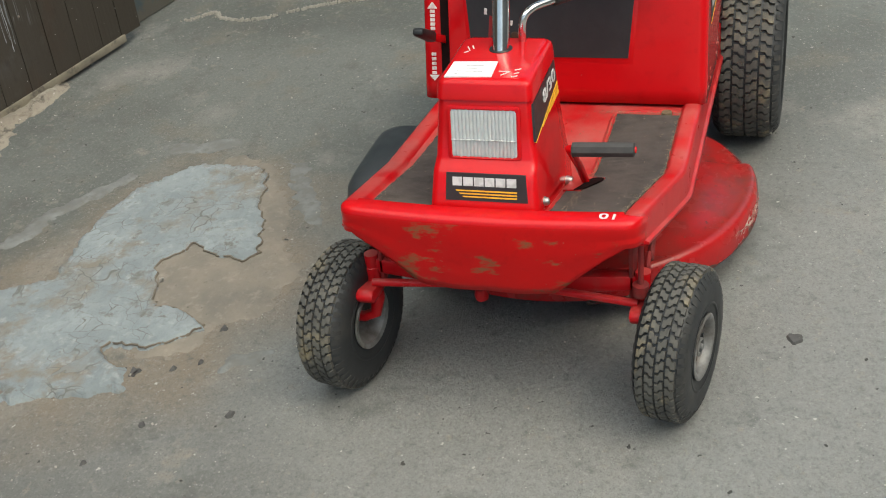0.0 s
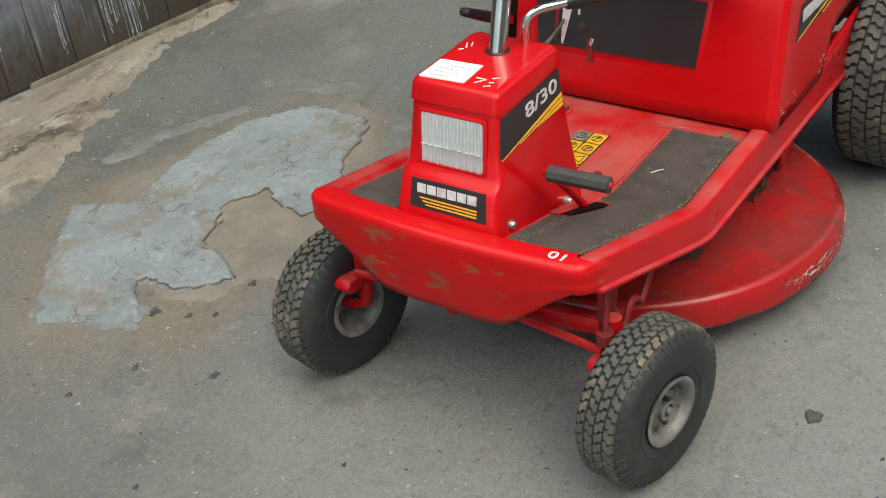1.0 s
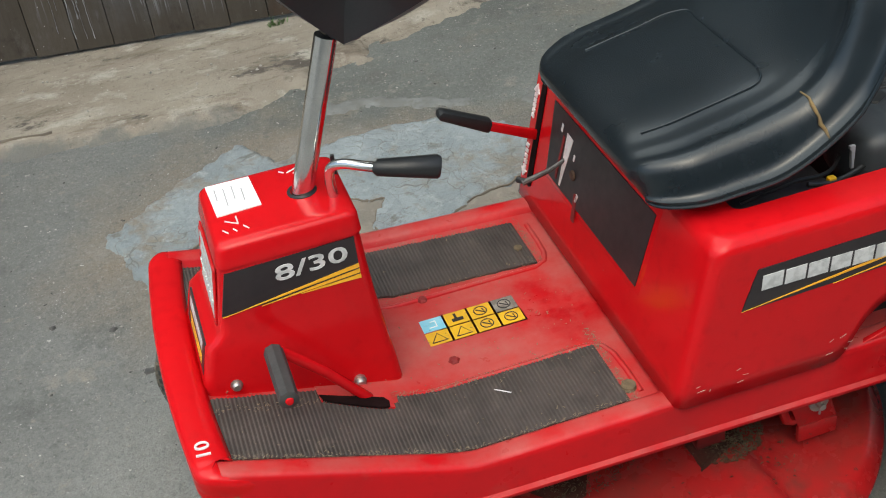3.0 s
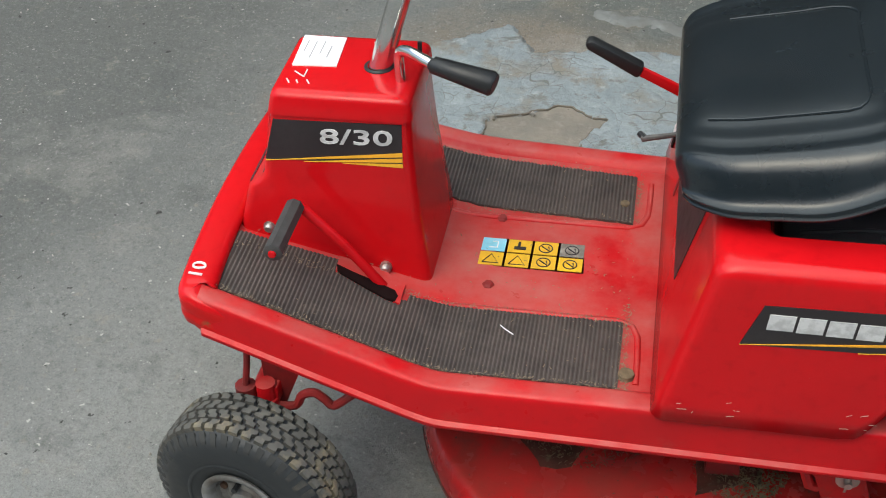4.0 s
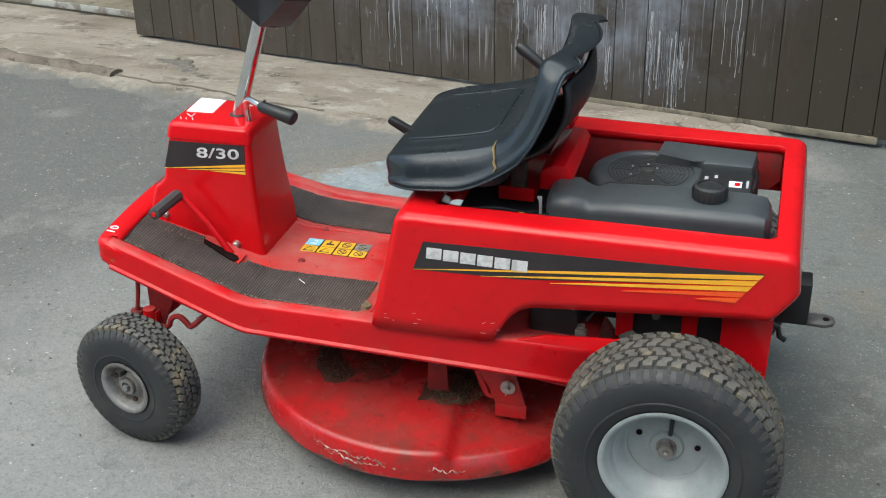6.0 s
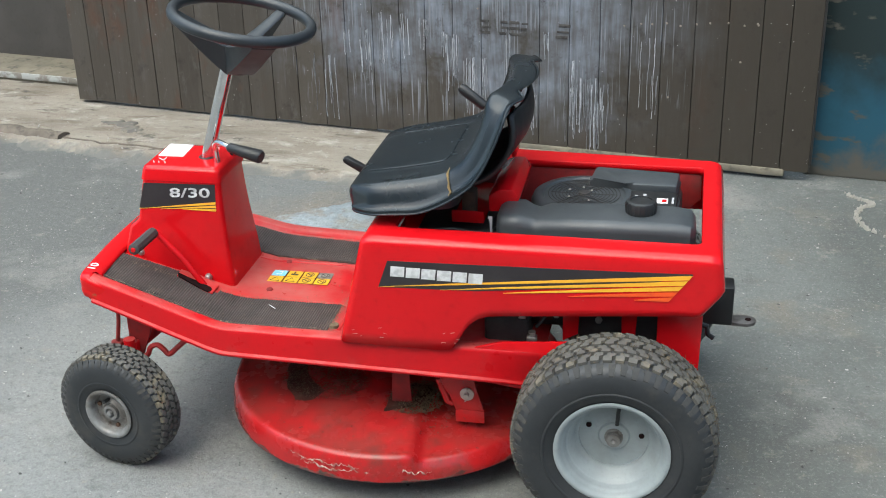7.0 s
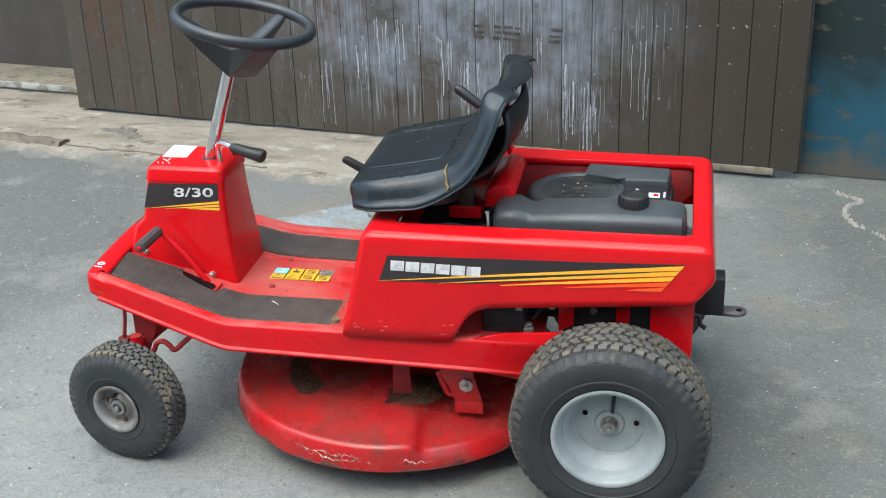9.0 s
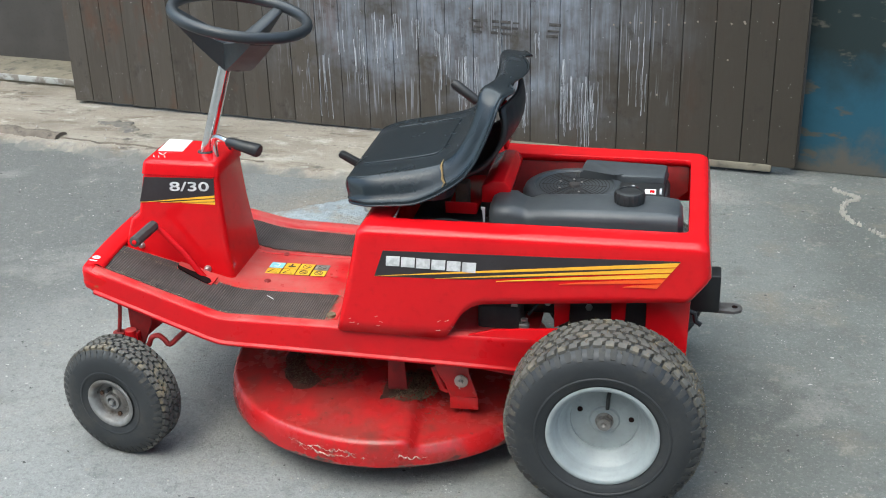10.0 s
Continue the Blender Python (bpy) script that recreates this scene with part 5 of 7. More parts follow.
def fairing():
    X0, X1 = -0.612, 0.207
    base = rounded_rect(X0, X1, NEAR, 0.275, 0.020, 5, 90, 12)
    TOPZ, rr = 0.586, 0.019
    def spread(x, y, z, inset=0.0):
        f = (x - X0) / (X1 - X0)
        a, b = nose_x(z) + inset, tail_x(z) - inset
        far = FAR0 + (FAR1 - FAR0) * f
        g = (y - NEAR) / (0.275 - NEAR)
        # the sides lean in a little towards the top
        lean = 0.010 * (z - 0.345) / 0.26
        return (a + (b - a) * f, (NEAR + inset + lean * 0.4) + (far - NEAR - 2 * inset - lean * 0.8) * g, z)
    loops = []
    for k in range(9):
        loops.append([spread(x, y, arch_z(x) + (TOPZ - arch_z(x)) * k / 8) for x, y in base])
    for k in range(1, 6):
        a = radians(90 * k / 5)
        loops.append([spread(x, y, TOPZ + rr * math.sin(a), rr * (1 - math.cos(a))) for x, y in base])
    hole = rounded_rect(-0.49, 0.157, -0.256, FARHOLE, 0.014, 5, 90, 12)
    loops.append([(x, y, 0.6045) for x, y in hole])
    loops.append([(x, y, 0.601) for x, y in rounded_rect(-0.488, 0.155, -0.254, FARHOLE - 0.002, 0.014, 5, 90, 12)])
    loops.append([(x, y, 0.588) for x, y in rounded_rect(-0.488, 0.155, -0.254, FARHOLE - 0.002, 0.014, 5, 90, 12)])
    bm = bmesh.new()
    loft(bm, loops)
    ob = part("fairing", bm, RED, mower, "glossy red body fairing with open engine bay")
    mod = ob.modifiers.new("sheet", "SOLIDIFY")
    mod.thickness, mod.offset = 0.004, -1.0
    return ob


fairing()


# inner walls added to the engine bay, its shade put into their dark red; the far one is cut away at its lower rear
# corner
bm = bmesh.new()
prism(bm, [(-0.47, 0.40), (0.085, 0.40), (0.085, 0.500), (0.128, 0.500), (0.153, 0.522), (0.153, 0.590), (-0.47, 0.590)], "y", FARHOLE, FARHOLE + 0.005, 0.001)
part("bay_liner", bm, RED_DARK, mower, "grimy inner face of the engine bay, shade put into its dark red")
part("bay_liner", box(bmesh.new(), (-0.47, -0.2635, 0.46), (0.150, -0.2585, 0.590), 0.001, 1), RED_DARK, mower, "grimy inner face of the engine bay, shade put into its dark red")


def near_side(x, z):
    return NEAR + 0.004 * (z - 0.345) / 0.26


# long side decal
side_decal = side_shape([(-0.514, 0.493), (-0.30, 0.4985), (0.0, 0.53), (0.142, 0.5635), (0.142, 0.568), (-0.10, 0.562), (-0.492, 0.555)], DECAL_BLACK, "side_decal", mower, 0.0014, near_side,
                        "black side decal with amber and orange stripes")
for k in range(5):
    s = (-0.514 + 0.135 * k, 0.4935 + 0.0022 * k)
    e0 = (0.1415 - 0.0470 * k / 5, 0.5655 - 0.064 * k / 5)
    e1 = (0.1415 - 0.0470 * (k + 0.78) / 5, 0.5655 - 0.064 * (k + 0.78) / 5)
    m0 = (s[0] + (e0[0] - s[0]) * 0.25, s[1] + (e0[1] - s[1]) * 0.25)
    side_shape([s, (e1[0], e1[1]), (e0[0], e0[1]), (m0[0], m0[1] + 0.0012)], DECAL_YELLOW if k < 3 else DECAL_ORANGE, "stripe", side_decal, 0.0024, near_side)
for k in range(6):
    u0 = -0.4865 + 0.2015 * k / 6
    quad = [(u0, 0.5205 - 0.001 * k), (u0 + 0.0300, 0.5205 - 0.001 * k), (u0 + 0.0320, 0.5435 - 0.001 * k), (u0 + 0.002, 0.5435 - 0.001 * k)]
    side_shape(quad, DECAL_SILVER, "block", side_decal, 0.0024, near_side)

# scratches low on the fairing
SCRATCH = surface("bare_scratch", (0.55, 0.36, 0.30), (0.45, 0.25, 0.2), 0.6, coarse=80, bump=0)
random.seed(3)
for x0, n in ((-0.57, 3), (-0.53, 3), (-0.375, 5)):
    for i in range(n):
        x = x0 + random.uniform(-0.02, 0.03)
        z = 0.380 + random.uniform(-0.012, 0.016)
        l = random.uniform(0.002, 0.012)
        bm = bmesh.new()
        tube(bm, [(x, near_side(x, z) - 0.0002, z), (x + l, near_side(x, z) - 0.0002, z + random.uniform(-0.002, 0.004))], 0.0004, 4)
        part("scratch", bm, SCRATCH, mower)

# dash panel on the front of the fairing
def dash_at(y, z, d):
    return (nose_x(z) - d, y, z)


bm = bmesh.new()
in_pts = [(0.176, 0.447), (-0.162, 0.447), (-0.173, 0.569), (0.188, 0.567)]
rim_pts = [(0.192, 0.424), (-0.178, 0.424), (-0.190, 0.588), (0.204, 0.586)]
mid_pts = [(0.184, 0.436), (-0.170, 0.436), (-0.181, 0.579), (0.196, 0.577)]
loft(bm, [[dash_at(y, z, -0.003) for y, z in rim_pts], [dash_at(y, z, 0.0006) for y, z in mid_pts], [dash_at(y, z, 0.0024) for y, z in in_pts]], False, True)
part("dash_base", bm, RED, mower, "pressed red face behind the control panel", smooth=60)
bm = bmesh.new()
loft(bm, [[dash_at(y, z, 0.001) for y, z in in_pts], [dash_at(y, z, 0.0038) for y, z in in_pts]], False, True)
dash = part("dash_panel", bm, DECAL_BLACK, mower, "black control panel with lever slots")
for pts_, mat_ in (([(0.119, 0.452), (0.1235, 0.452), (0.124, 0.542), (0.100, 0.540)], WHITE_MARK), ([(0.136, 0.455), (0.142, 0.458), (0.136, 0.532), (0.129, 0.530)], RED_DARK),
                   ([(0.052, 0.424), (0.062, 0.424), (0.066, 0.468), (0.056, 0.470)], RED_DARK), ([(0.056, 0.456), (0.062, 0.458), (0.058, 0.471), (0.052, 0.469)], WHITE_MARK),
                   ([(0.142, 0.534), (0.148, 0.535), (0.147, 0.548), (0.141, 0.546)], WHITE_MARK), ([(0.086, 0.512), (0.090, 0.512), (0.090, 0.522), (0.085, 0.522)], WHITE_MARK)):
    bm = bmesh.new()
    loft(bm, [[dash_at(a_, b_, 0.003) for a_, b_ in pts_], [dash_at(a_, b_, 0.0048) for a_, b_ in pts_]], False, True)
    part("control_mark", bm, mat_, dash)
bm = bmesh.new()
lathe(bm, [(0.0, 0.0), (0.009, 0.0), (0.0085, 0.004), (0.0, 0.005)], 14, Matrix.Translation(dash_at(0.081, 0.491, 0.003)) @ Matrix.Rotation(radians(-90), 4, "Y"))
part("choke_knob", bm, RUST, dash, "small round grimy knob")
bm = bmesh.new()
tube(bm, [(nose_x(0.50) + 0.002, 0.120, 0.500), (-0.606, 0.122, 0.484), (-0.650, 0.128, 0.470)], [0.003, 0.004, 0.005], 8)
throttle = part("throttle_lever", bm, DARK_STEEL, mower, "thin steel control lever")
bm = bmesh.new()
tube(bm, [(-0.645, 0.127, 0.472), (-0.654, 0.140, 0.471)], 0.005, 8)
part("tip", bm, PLASTIC, throttle)

# height lever with its slot at the fairing's far corner
bm = bmesh.new()
loft(bm, [[dash_at(0.238 + a, b, d) for a, b in rounded_rect(-0.009, 0.009, 0.385, 0.572, 0.0085, 5)] for d in (-0.003, 0.0022)], False, True)
part("lever_slot", bm, SLOT_DARK, mower, "dark upright lever slot")
for z0, z1, s in ((0.500, 0.545, 1), (0.405, 0.455, -1)):
    bm = bmesh.new()
    n = 5
    for k in range(n):
        a = z0 + (z1 - z0) * k / n
        loft(bm, [[dash_at(0.265 + p, q, d) for p, q in ((-0.005, a), (0.005, a), (0.005, a + 0.006), (-0.005, a + 0.006))] for d in (0.0, 0.0022)], False, True)
    tip = z1 + 0.014 if s > 0 else z0 - 0.014
    root = z1 if s > 0 else z0 - 0.002
    loft(bm, [[dash_at(0.265 + p, q, d) for p, q in ((-0.011, root), (0.011, root), (0.0, tip))] for d in (0.0, 0.0022)], False, True)
    part("printed_arrow", bm, WHITE_MARK, mower, "white printed arrow")
height_lever = new("height_lever")
height_lever.parent = mower
bm = bmesh.new()
prism(bm, [(-0.560, 0.480), (-0.660, 0.527), (-0.664, 0.512), (-0.566, 0.462)], "y", 0.236, 0.244, 0.002)
part("arm", bm, RED, height_lever)
bm = bmesh.new()
prism(bm, [(-0.655, 0.530), (-0.738, 0.572), (-0.748, 0.566), (-0.746, 0.556), (-0.664, 0.508)], "y", 0.230, 0.254, 0.006)
part("grip", bm, PLASTIC, height_lever, "flat black plastic grip")
bm = bmesh.new()
tube(bm, [(-0.310, 0.285, 0.56), (-0.345, 0.285, 0.660), (-0.372, 0.285, 0.694), (-0.390, 0.285, 0.708)], 0.006, 8)
rear_lever = part("gear_lever", bm, STEEL, mower, "steel lever beside the seat")
bm = bmesh.new()
tube(bm, [(-0.384, 0.285, 0.704), (-0.387, 0.285, 0.706), (-0.440, 0.285, 0.747), (-0.448, 0.285, 0.753)], [0.009, 0.0125, 0.0135, 0.009], 12)
part("grip", bm, PLASTIC, rear_lever, "black plastic grip")


# ---- the seat ----
SEAT_Y = -0.028


def seat_rows():
    """Rows across the seat from the front lip to the top of the back: cushion, crease, broad side band and outer lip."""
    inner = curve_points([(-0.598, 0, 0.634), (-0.606, 0, 0.648), (-0.605, 0, 0.663), (-0.590, 0, 0.678), (-0.545, 0, 0.689), (-0.49, 0, 0.699), (-0.43, 0, 0.711), (-0.375, 0, 0.729), (-0.338, 0, 0.765), (-0.314, 0, 0.815),
                          (-0.304, 0, 0.850), (-0.299, 0, 0.873), (-0.284, 0, 0.887), (-0.240, 0, 0.882)], 4)
    outer = curve_points([(-0.594, 0, 0.630), (-0.596, 0, 0.631), (-0.594, 0, 0.632), (-0.580, 0, 0.634), (-0.54, 0, 0.639), (-0.49, 0, 0.645), (-0.43, 0, 0.655), (-0.366, 0, 0.687), (-0.312, 0, 0.731), (-0.280, 0, 0.790),
                          (-0.261, 0, 0.838), (-0.254, 0, 0.862), (-0.246, 0, 0.876), (-0.227, 0, 0.878)], 4)
    wide = curve_points([(0.146, 0, 0), (0.150, 0, 0), (0.157, 0, 0), (0.171, 0, 0), (0.190, 0, 0), (0.192, 0, 0), (0.192, 0, 0), (0.190, 0, 0), (0.186, 0, 0), (0.178, 0, 0), (0.168, 0, 0), (0.156, 0, 0), (0.138, 0, 0), (0.104, 0, 0)], 4)
    band = curve_points([(0.028, 0, 0), (0.031, 0, 0), (0.035, 0, 0), (0.039, 0, 0), (0.042, 0, 0), (0.046, 0, 0), (0.051, 0, 0), (0.052, 0, 0), (0.052, 0, 0), (0.052, 0, 0), (0.051, 0, 0), (0.049, 0, 0), (0.046, 0, 0), (0.040, 0, 0)], 4)
    rows, n = [], len(inner)
    for i, (p, q) in enumerate(zip(inner, outer)):
        d = (inner[min(i + 1, n - 1)] - inner[max(i - 1, 0)]).normalized()
        up = Vector((-d.z, 0, d.x))
        f = i / (n - 1)
        w, b = wide[i].x, band[i].x
        on = min(1.0, max(0.0, (f - 0.20) / 0.06)) * min(1.0, max(0.0, (0.55 - f) / 0.05))
        back = min(1.0, max(0.0, (f - 0.55) / 0.12))
        mid = []
        for k in range(-20, 21):
            v = k / 20
            a = abs(v)
            h = on * (0.007 * (1 - min(1.0, a / 0.72) ** 6))
            h -= 0.004 * math.exp(-((a - 0.92) / 0.05) ** 2) * min(1.0, max(0.0, (f - 0.16) / 0.1)) * min(1.0, max(0.0, (0.85 - f) / 0.15))
            m_ = p + up * h + Vector((0.026 * back * (1 - a ** 2), 0, 0))
            mid.append((m_.x, SEAT_Y + v * w, m_.z))
        side = []
        for g, drop in ((0.18, 0.05), (0.34, 0.15), (0.46, 0.30), (0.56, 0.50), (0.65, 0.71), (0.74, 0.90), (0.85, 0.985), (1.0, 1.0)):
            c = p.lerp(q, drop)
            side.append((c.x, w + b * g, c.z))
        lip = q + Vector((0.004, 0, -0.007)) * (1 if f < 0.6 else 0.6)
        side += [(lip.x, w + b + 0.001, lip.z), (lip.x + 0.002, w + b - 0.006, lip.z - 0.001)]
        left = [(x, SEAT_Y - y, z) for x, y, z in reversed(side)]
        right = [(x, SEAT_Y + y, z) for x, y, z in side]
        rows.append(left + mid + right)
    return rows


SEAT = seat_rows()
SIDE = 10  # points in a row outside the cushion, on either hand
bm = bmesh.new()
loft(bm, SEAT, closed=False)
seat_ob = part("seat", bm, VINYL, mower, "black vinyl seat with a torn edge", smooth=55)
mod = seat_ob.modifiers.new("shell", "SOLIDIFY")
mod.thickness, mod.offset = 0.005, -1.0
# the raised seam round the cushion, open at the front
bm = bmesh.new()
r0, r1 = int(len(SEAT) * 0.27), int(len(SEAT) * 0.51)
seam = [Vector(SEAT[i][SIDE + 7]) for i in range(r0, r1)] + [Vector(SEAT[r1][SIDE + j]) for j in range(8, 33)] + [Vector(SEAT[i][SIDE + 33]) for i in range(r1 - 1, r0 - 1, -1)]
tube(bm, curve_points([p + Vector((0, 0, 0.0002)) for p in seam[::3]], 3), 0.0022, 8)
part("piping", bm, VINYL, seat_ob, "raised black seam")
# the rolled inner edge under the seat pan and the tear that shows foam
bm = bmesh.new()
row = SEAT[int(len(SEAT) * 0.535)]
tube(bm, [Vector(row[k]) + Vector((0.002 * math.sin(k * 2.1), -0.002, 0.0015)) for k in (11, 9, 8, 6, 5, 4, 2)], [0.001, 0.0016, 0.0026, 0.002, 0.0030, 0.0022, 0.001], 8)
part("foam_tear", bm, FOAM, seat_ob, "yellow foam showing through a tear")
bm = bmesh.new()
loft(bm, [[(x, y, z) for x, y in rounded_rect(-0.57, -0.36, -0.235, 0.18, 0.05, 6)] for z in (0.640, 0.655)], True, True)
part("pan", bm, PLASTIC, seat_ob, "dark underside pan")
bracket = new("seat_bracket")
bracket.parent = mower
bm = bmesh.new()
prism(bm, [(-0.306, 0.600), (-0.244, 0.604), (-0.238, 0.636), (-0.252, 0.655), (-0.280, 0.655), (-0.306, 0.640)], "y", -0.137, 0.075, 0.005)
part("block", bm, RED, bracket)
bm = bmesh.new()
prism(bm, [(-0.268, 0.695), (-0.260, 0.695), (-0.262, 0.750), (-0.270, 0.792), (-0.278, 0.792), (-0.270, 0.750)], "y", -0.040, 0.030, 0.001)
part("strap", bm, RED, bracket)
bm = bmesh.new()
box(bm, (-0.388, -0.138, 0.574), (-0.316, 0.090, 0.580), 0.002)
box(bm, (-0.388, -0.142, 0.574), (-0.316, -0.1385, 0.602), 0.001)
part("tray", bm, RED, bracket)
bm = bmesh.new()
n0, n1 = int(len(SEAT) * 0.42), int(len(SEAT) * 0.83)
loft(bm, [[Vector(SEAT[i][SIDE + k]) + Vector((0.016 + 0.020 * min(1.0, (i - n0) / 14) + 0.024 * math.sin(math.pi * (i - n0) / (n1 - n0)), 0, -0.024 - 0.018 * math.sin(math.pi * (i - n0) / (n1 - n0)))) for k in range(2, 39, 3)] for i in range(n0, n1)], closed=False)
back_pan = part("back_pan", bm, PLASTIC, seat_ob, "dark underside of the backrest")
mod = back_pan.modifiers.new("shell", "SOLIDIFY")
mod.thickness, mod.offset = 0.010, 0.0
bm = bmesh.new()
edge = [Vector(r_[1]) for r_ in SEAT] + [Vector(p) for p in SEAT[-1][4:-4:4]] + [Vector(r_[-2]) for r_ in reversed(SEAT)]
tube(bm, edge, 0.0028, 8)
part("edge_binding", bm, VINYL, seat_ob, "stitched black edge binding")
bm = bmesh.new()
box(bm, (-0.366, -0.134, 0.581), (-0.336, -0.10, 0.645), 0.003)
part("hinge_block", bm, RUST, bracket)
bm = bmesh.new()
prism(bm, [(-0.290, 0.585), (-0.285, 0.585), (-0.285, 0.622), (-0.294, 0.622), (-0.294, 0.617), (-0.290, 0.615)], "y", -0.214, -0.209, 0.001)
part("latch", bm, INK, bracket, "pale metal latch")
for y in (-0.10, 0.05):
    bm = bmesh.new()
    tube(bm, [(-0.47 + 0.016 * math.cos(a), y + 0.016 * math.sin(a), 0.575 + 0.0115 * a / (2 * math.pi)) for a in [2 * math.pi * k / 12 for k in range(12 * 7)]], 0.003, 6)
    part("spring", bm, RUST, bracket)

# ---- engine in the bay ----
engine = new("engine")
engine.parent = mower
bm = bmesh.new()
box(bm, (-0.22, -0.09, 0.32), (0.08, 0.14, 0.545), 0.02)
box(bm, (-0.05, 0.04, 0.40), (0.11, 0.16, 0.57), 0.015)
part("block", bm, ENGINE_DARK, engine)
bm = bmesh.new()
prism(bm, [(-0.23, 0.02), (-0.19, -0.08), (-0.08, -0.10), (0.03, -0.085), (0.075, -0.04), (0.078, 0.10), (0.02, 0.13), (-0.13, 0.14), (-0.21, 0.09)], "z", 0.525, 0.580, 0.012)
part("shroud", bm, PLASTIC, engine, "black engine shroud")
bm = bmesh.new()
lathe(bm, [(0.118, 0.0), (0.121, 0.012), (0.116, 0.024), (0.108, 0.029), (0.094, 0.030), (0.091, 0.026), (0.0, 0.026)], 56, pose(-0.110, 0.018, 0.566))
part("recoil_cover", bm, PLASTIC_GREY, engine, "round black recoil starter cover")
for rr_ in (0.018, 0.026, 0.034, 0.042, 0.050, 0.058, 0.066, 0.074, 0.082):
    bm = bmesh.new()
    tube(bm, [(-0.110 + rr_ * math.cos(a), 0.018 + rr_ * math.sin(a), 0.5935) for a in [2 * math.pi * k / 36 for k in range(37)]], 0.0008, 5)
    part("screen_ring", bm, GRILLE, engine)
for k in range(8):
    bm = bmesh.new()
    a = math.pi * k / 4
    tube(bm, [(-0.110 + 0.012 * math.cos(a), 0.018 + 0.012 * math.sin(a), 0.5935), (-0.110 + 0.076 * math.cos(a), 0.018 + 0.088 * math.sin(a), 0.5935)], 0.0008, 5)
    part("screen_spoke", bm, GRILLE, engine)
bm = bmesh.new()
lathe(bm, [(0.0, 0.0), (0.014, 0.0), (0.012, 0.005), (0.0, 0.006)], 12, pose(-0.110, 0.018, 0.592))
part("screen", bm, GRILLE, engine, "dusty round cooling screen")
bm = bmesh.new()
for k in range(5):
    bm = bmesh.new()
    a, q = 1.1 * k + 0.6, 0.02 + 0.008 * k
    lathe(bm, [(0.0, 0.0), (0.003, 0.0), (0.002, 0.002), (0.0, 0.0025)], 6, pose(-0.110 + q * math.cos(a), 0.018 + q * math.sin(a), 0.5965))
    part("crumb", bm, TEAR_STONE, engine)
bm = bmesh.new()
lathe(bm, [(0.0, 0.024), (0.018, 0.023), (0.022, 0.018), (0.023, 0.0)], 20, pose(-0.168, -0.082, 0.578))
part("boss", bm, PLASTIC, engine)
bm = bmesh.new()
prism(bm, [(-0.105, 0.068), (-0.02, 0.060), (0.0, 0.050), (0.098, 0.050), (0.103, 0.14), (-0.095, 0.158)], "z", 0.545, 0.610, 0.009)
part("air_cleaner", bm, PLASTIC_GREY, engine, "faded black air cleaner cover")
bm = bmesh.new()
prism(bm, [(-0.098, 0.062), (0.10, 0.044), (0.106, 0.145), (-0.10, 0.163)], "z", 0.578, 0.586, 0.002)
part("cleaner_lip", bm, PLASTIC, engine)
for (x0, y0, x1, y1, mt) in ((0.006, -0.030, 0.013, -0.005, INK), (0.024, -0.008, 0.031, 0.004, INK), (0.055, -0.045, 0.080, -0.018, PAPER), (0.066, -0.040, 0.077, -0.026, RED), (0.088, -0.045, 0.093, -0.01, INK)):
    bm = bmesh.new()
    z0 = 0.604
    box(bm, (x0, y0, z0), (x1, y1, z0 + (0.0015 if mt is not RED else 0.0025)))
    part("engine_label", bm, mt, engine)
bm = bmesh.new()
box(bm, (-0.005, -0.085, 0.570), (0.100, 0.030, 0.604), 0.006)
part("label_panel", bm, PLASTIC, engine)


def tank():
    bm = bmesh.new()
    stations = ((-0.280, 0.012, 0.600), (-0.276, 0.045, 0.622), (-0.262, 0.060, 0.629), (-0.225, 0.062, 0.630), (-0.205, 0.054, 0.622), (-0.190, 0.054, 0.618), (-0.17, 0.060, 0.624),
                (-0.05, 0.064, 0.629), (0.10, 0.064, 0.630), (0.132, 0.060, 0.627), (0.141, 0.045, 0.618), (0.144, 0.012, 0.598))
    loops = []
    for x, w, top in stations:
        ring = rounded_rect(-w, w, 0.545, top, min(0.022, w * 0.8, (top - 0.545) * 0.45), 5)
        loops.append([(x, -0.168 + y, z) for y, z in ring])
    loft(bm, loops, True, True)
    return part("fuel_tank", bm, PLASTIC_GREY, mower, "black plastic fuel tank", smooth=50)


tank_ob = tank()
bm = bmesh.new()
n = 40
loops = []
for r_, z in ((0.026, 0.0), (0.033, 0.002), (0.034, 0.020), (0.031, 0.026), (0.024, 0.028), (0.023, 0.025), (0.012, 0.025), (0.0005, 0.026)):
    loops.append([(0.026 + (r_ * (1 - 0.05 * (k % 2) * (r_ > 0.03))) * math.cos(2 * math.pi * k / n), -0.158 + (r_ * (1 - 0.05 * (k % 2) * (r_ > 0.03))) * math.sin(2 * math.pi * k / n), 0.628 + z) for k in range(n)])
loft(bm, loops, True, True)
part("cap", bm, PLASTIC, tank_ob, "ribbed black filler cap")

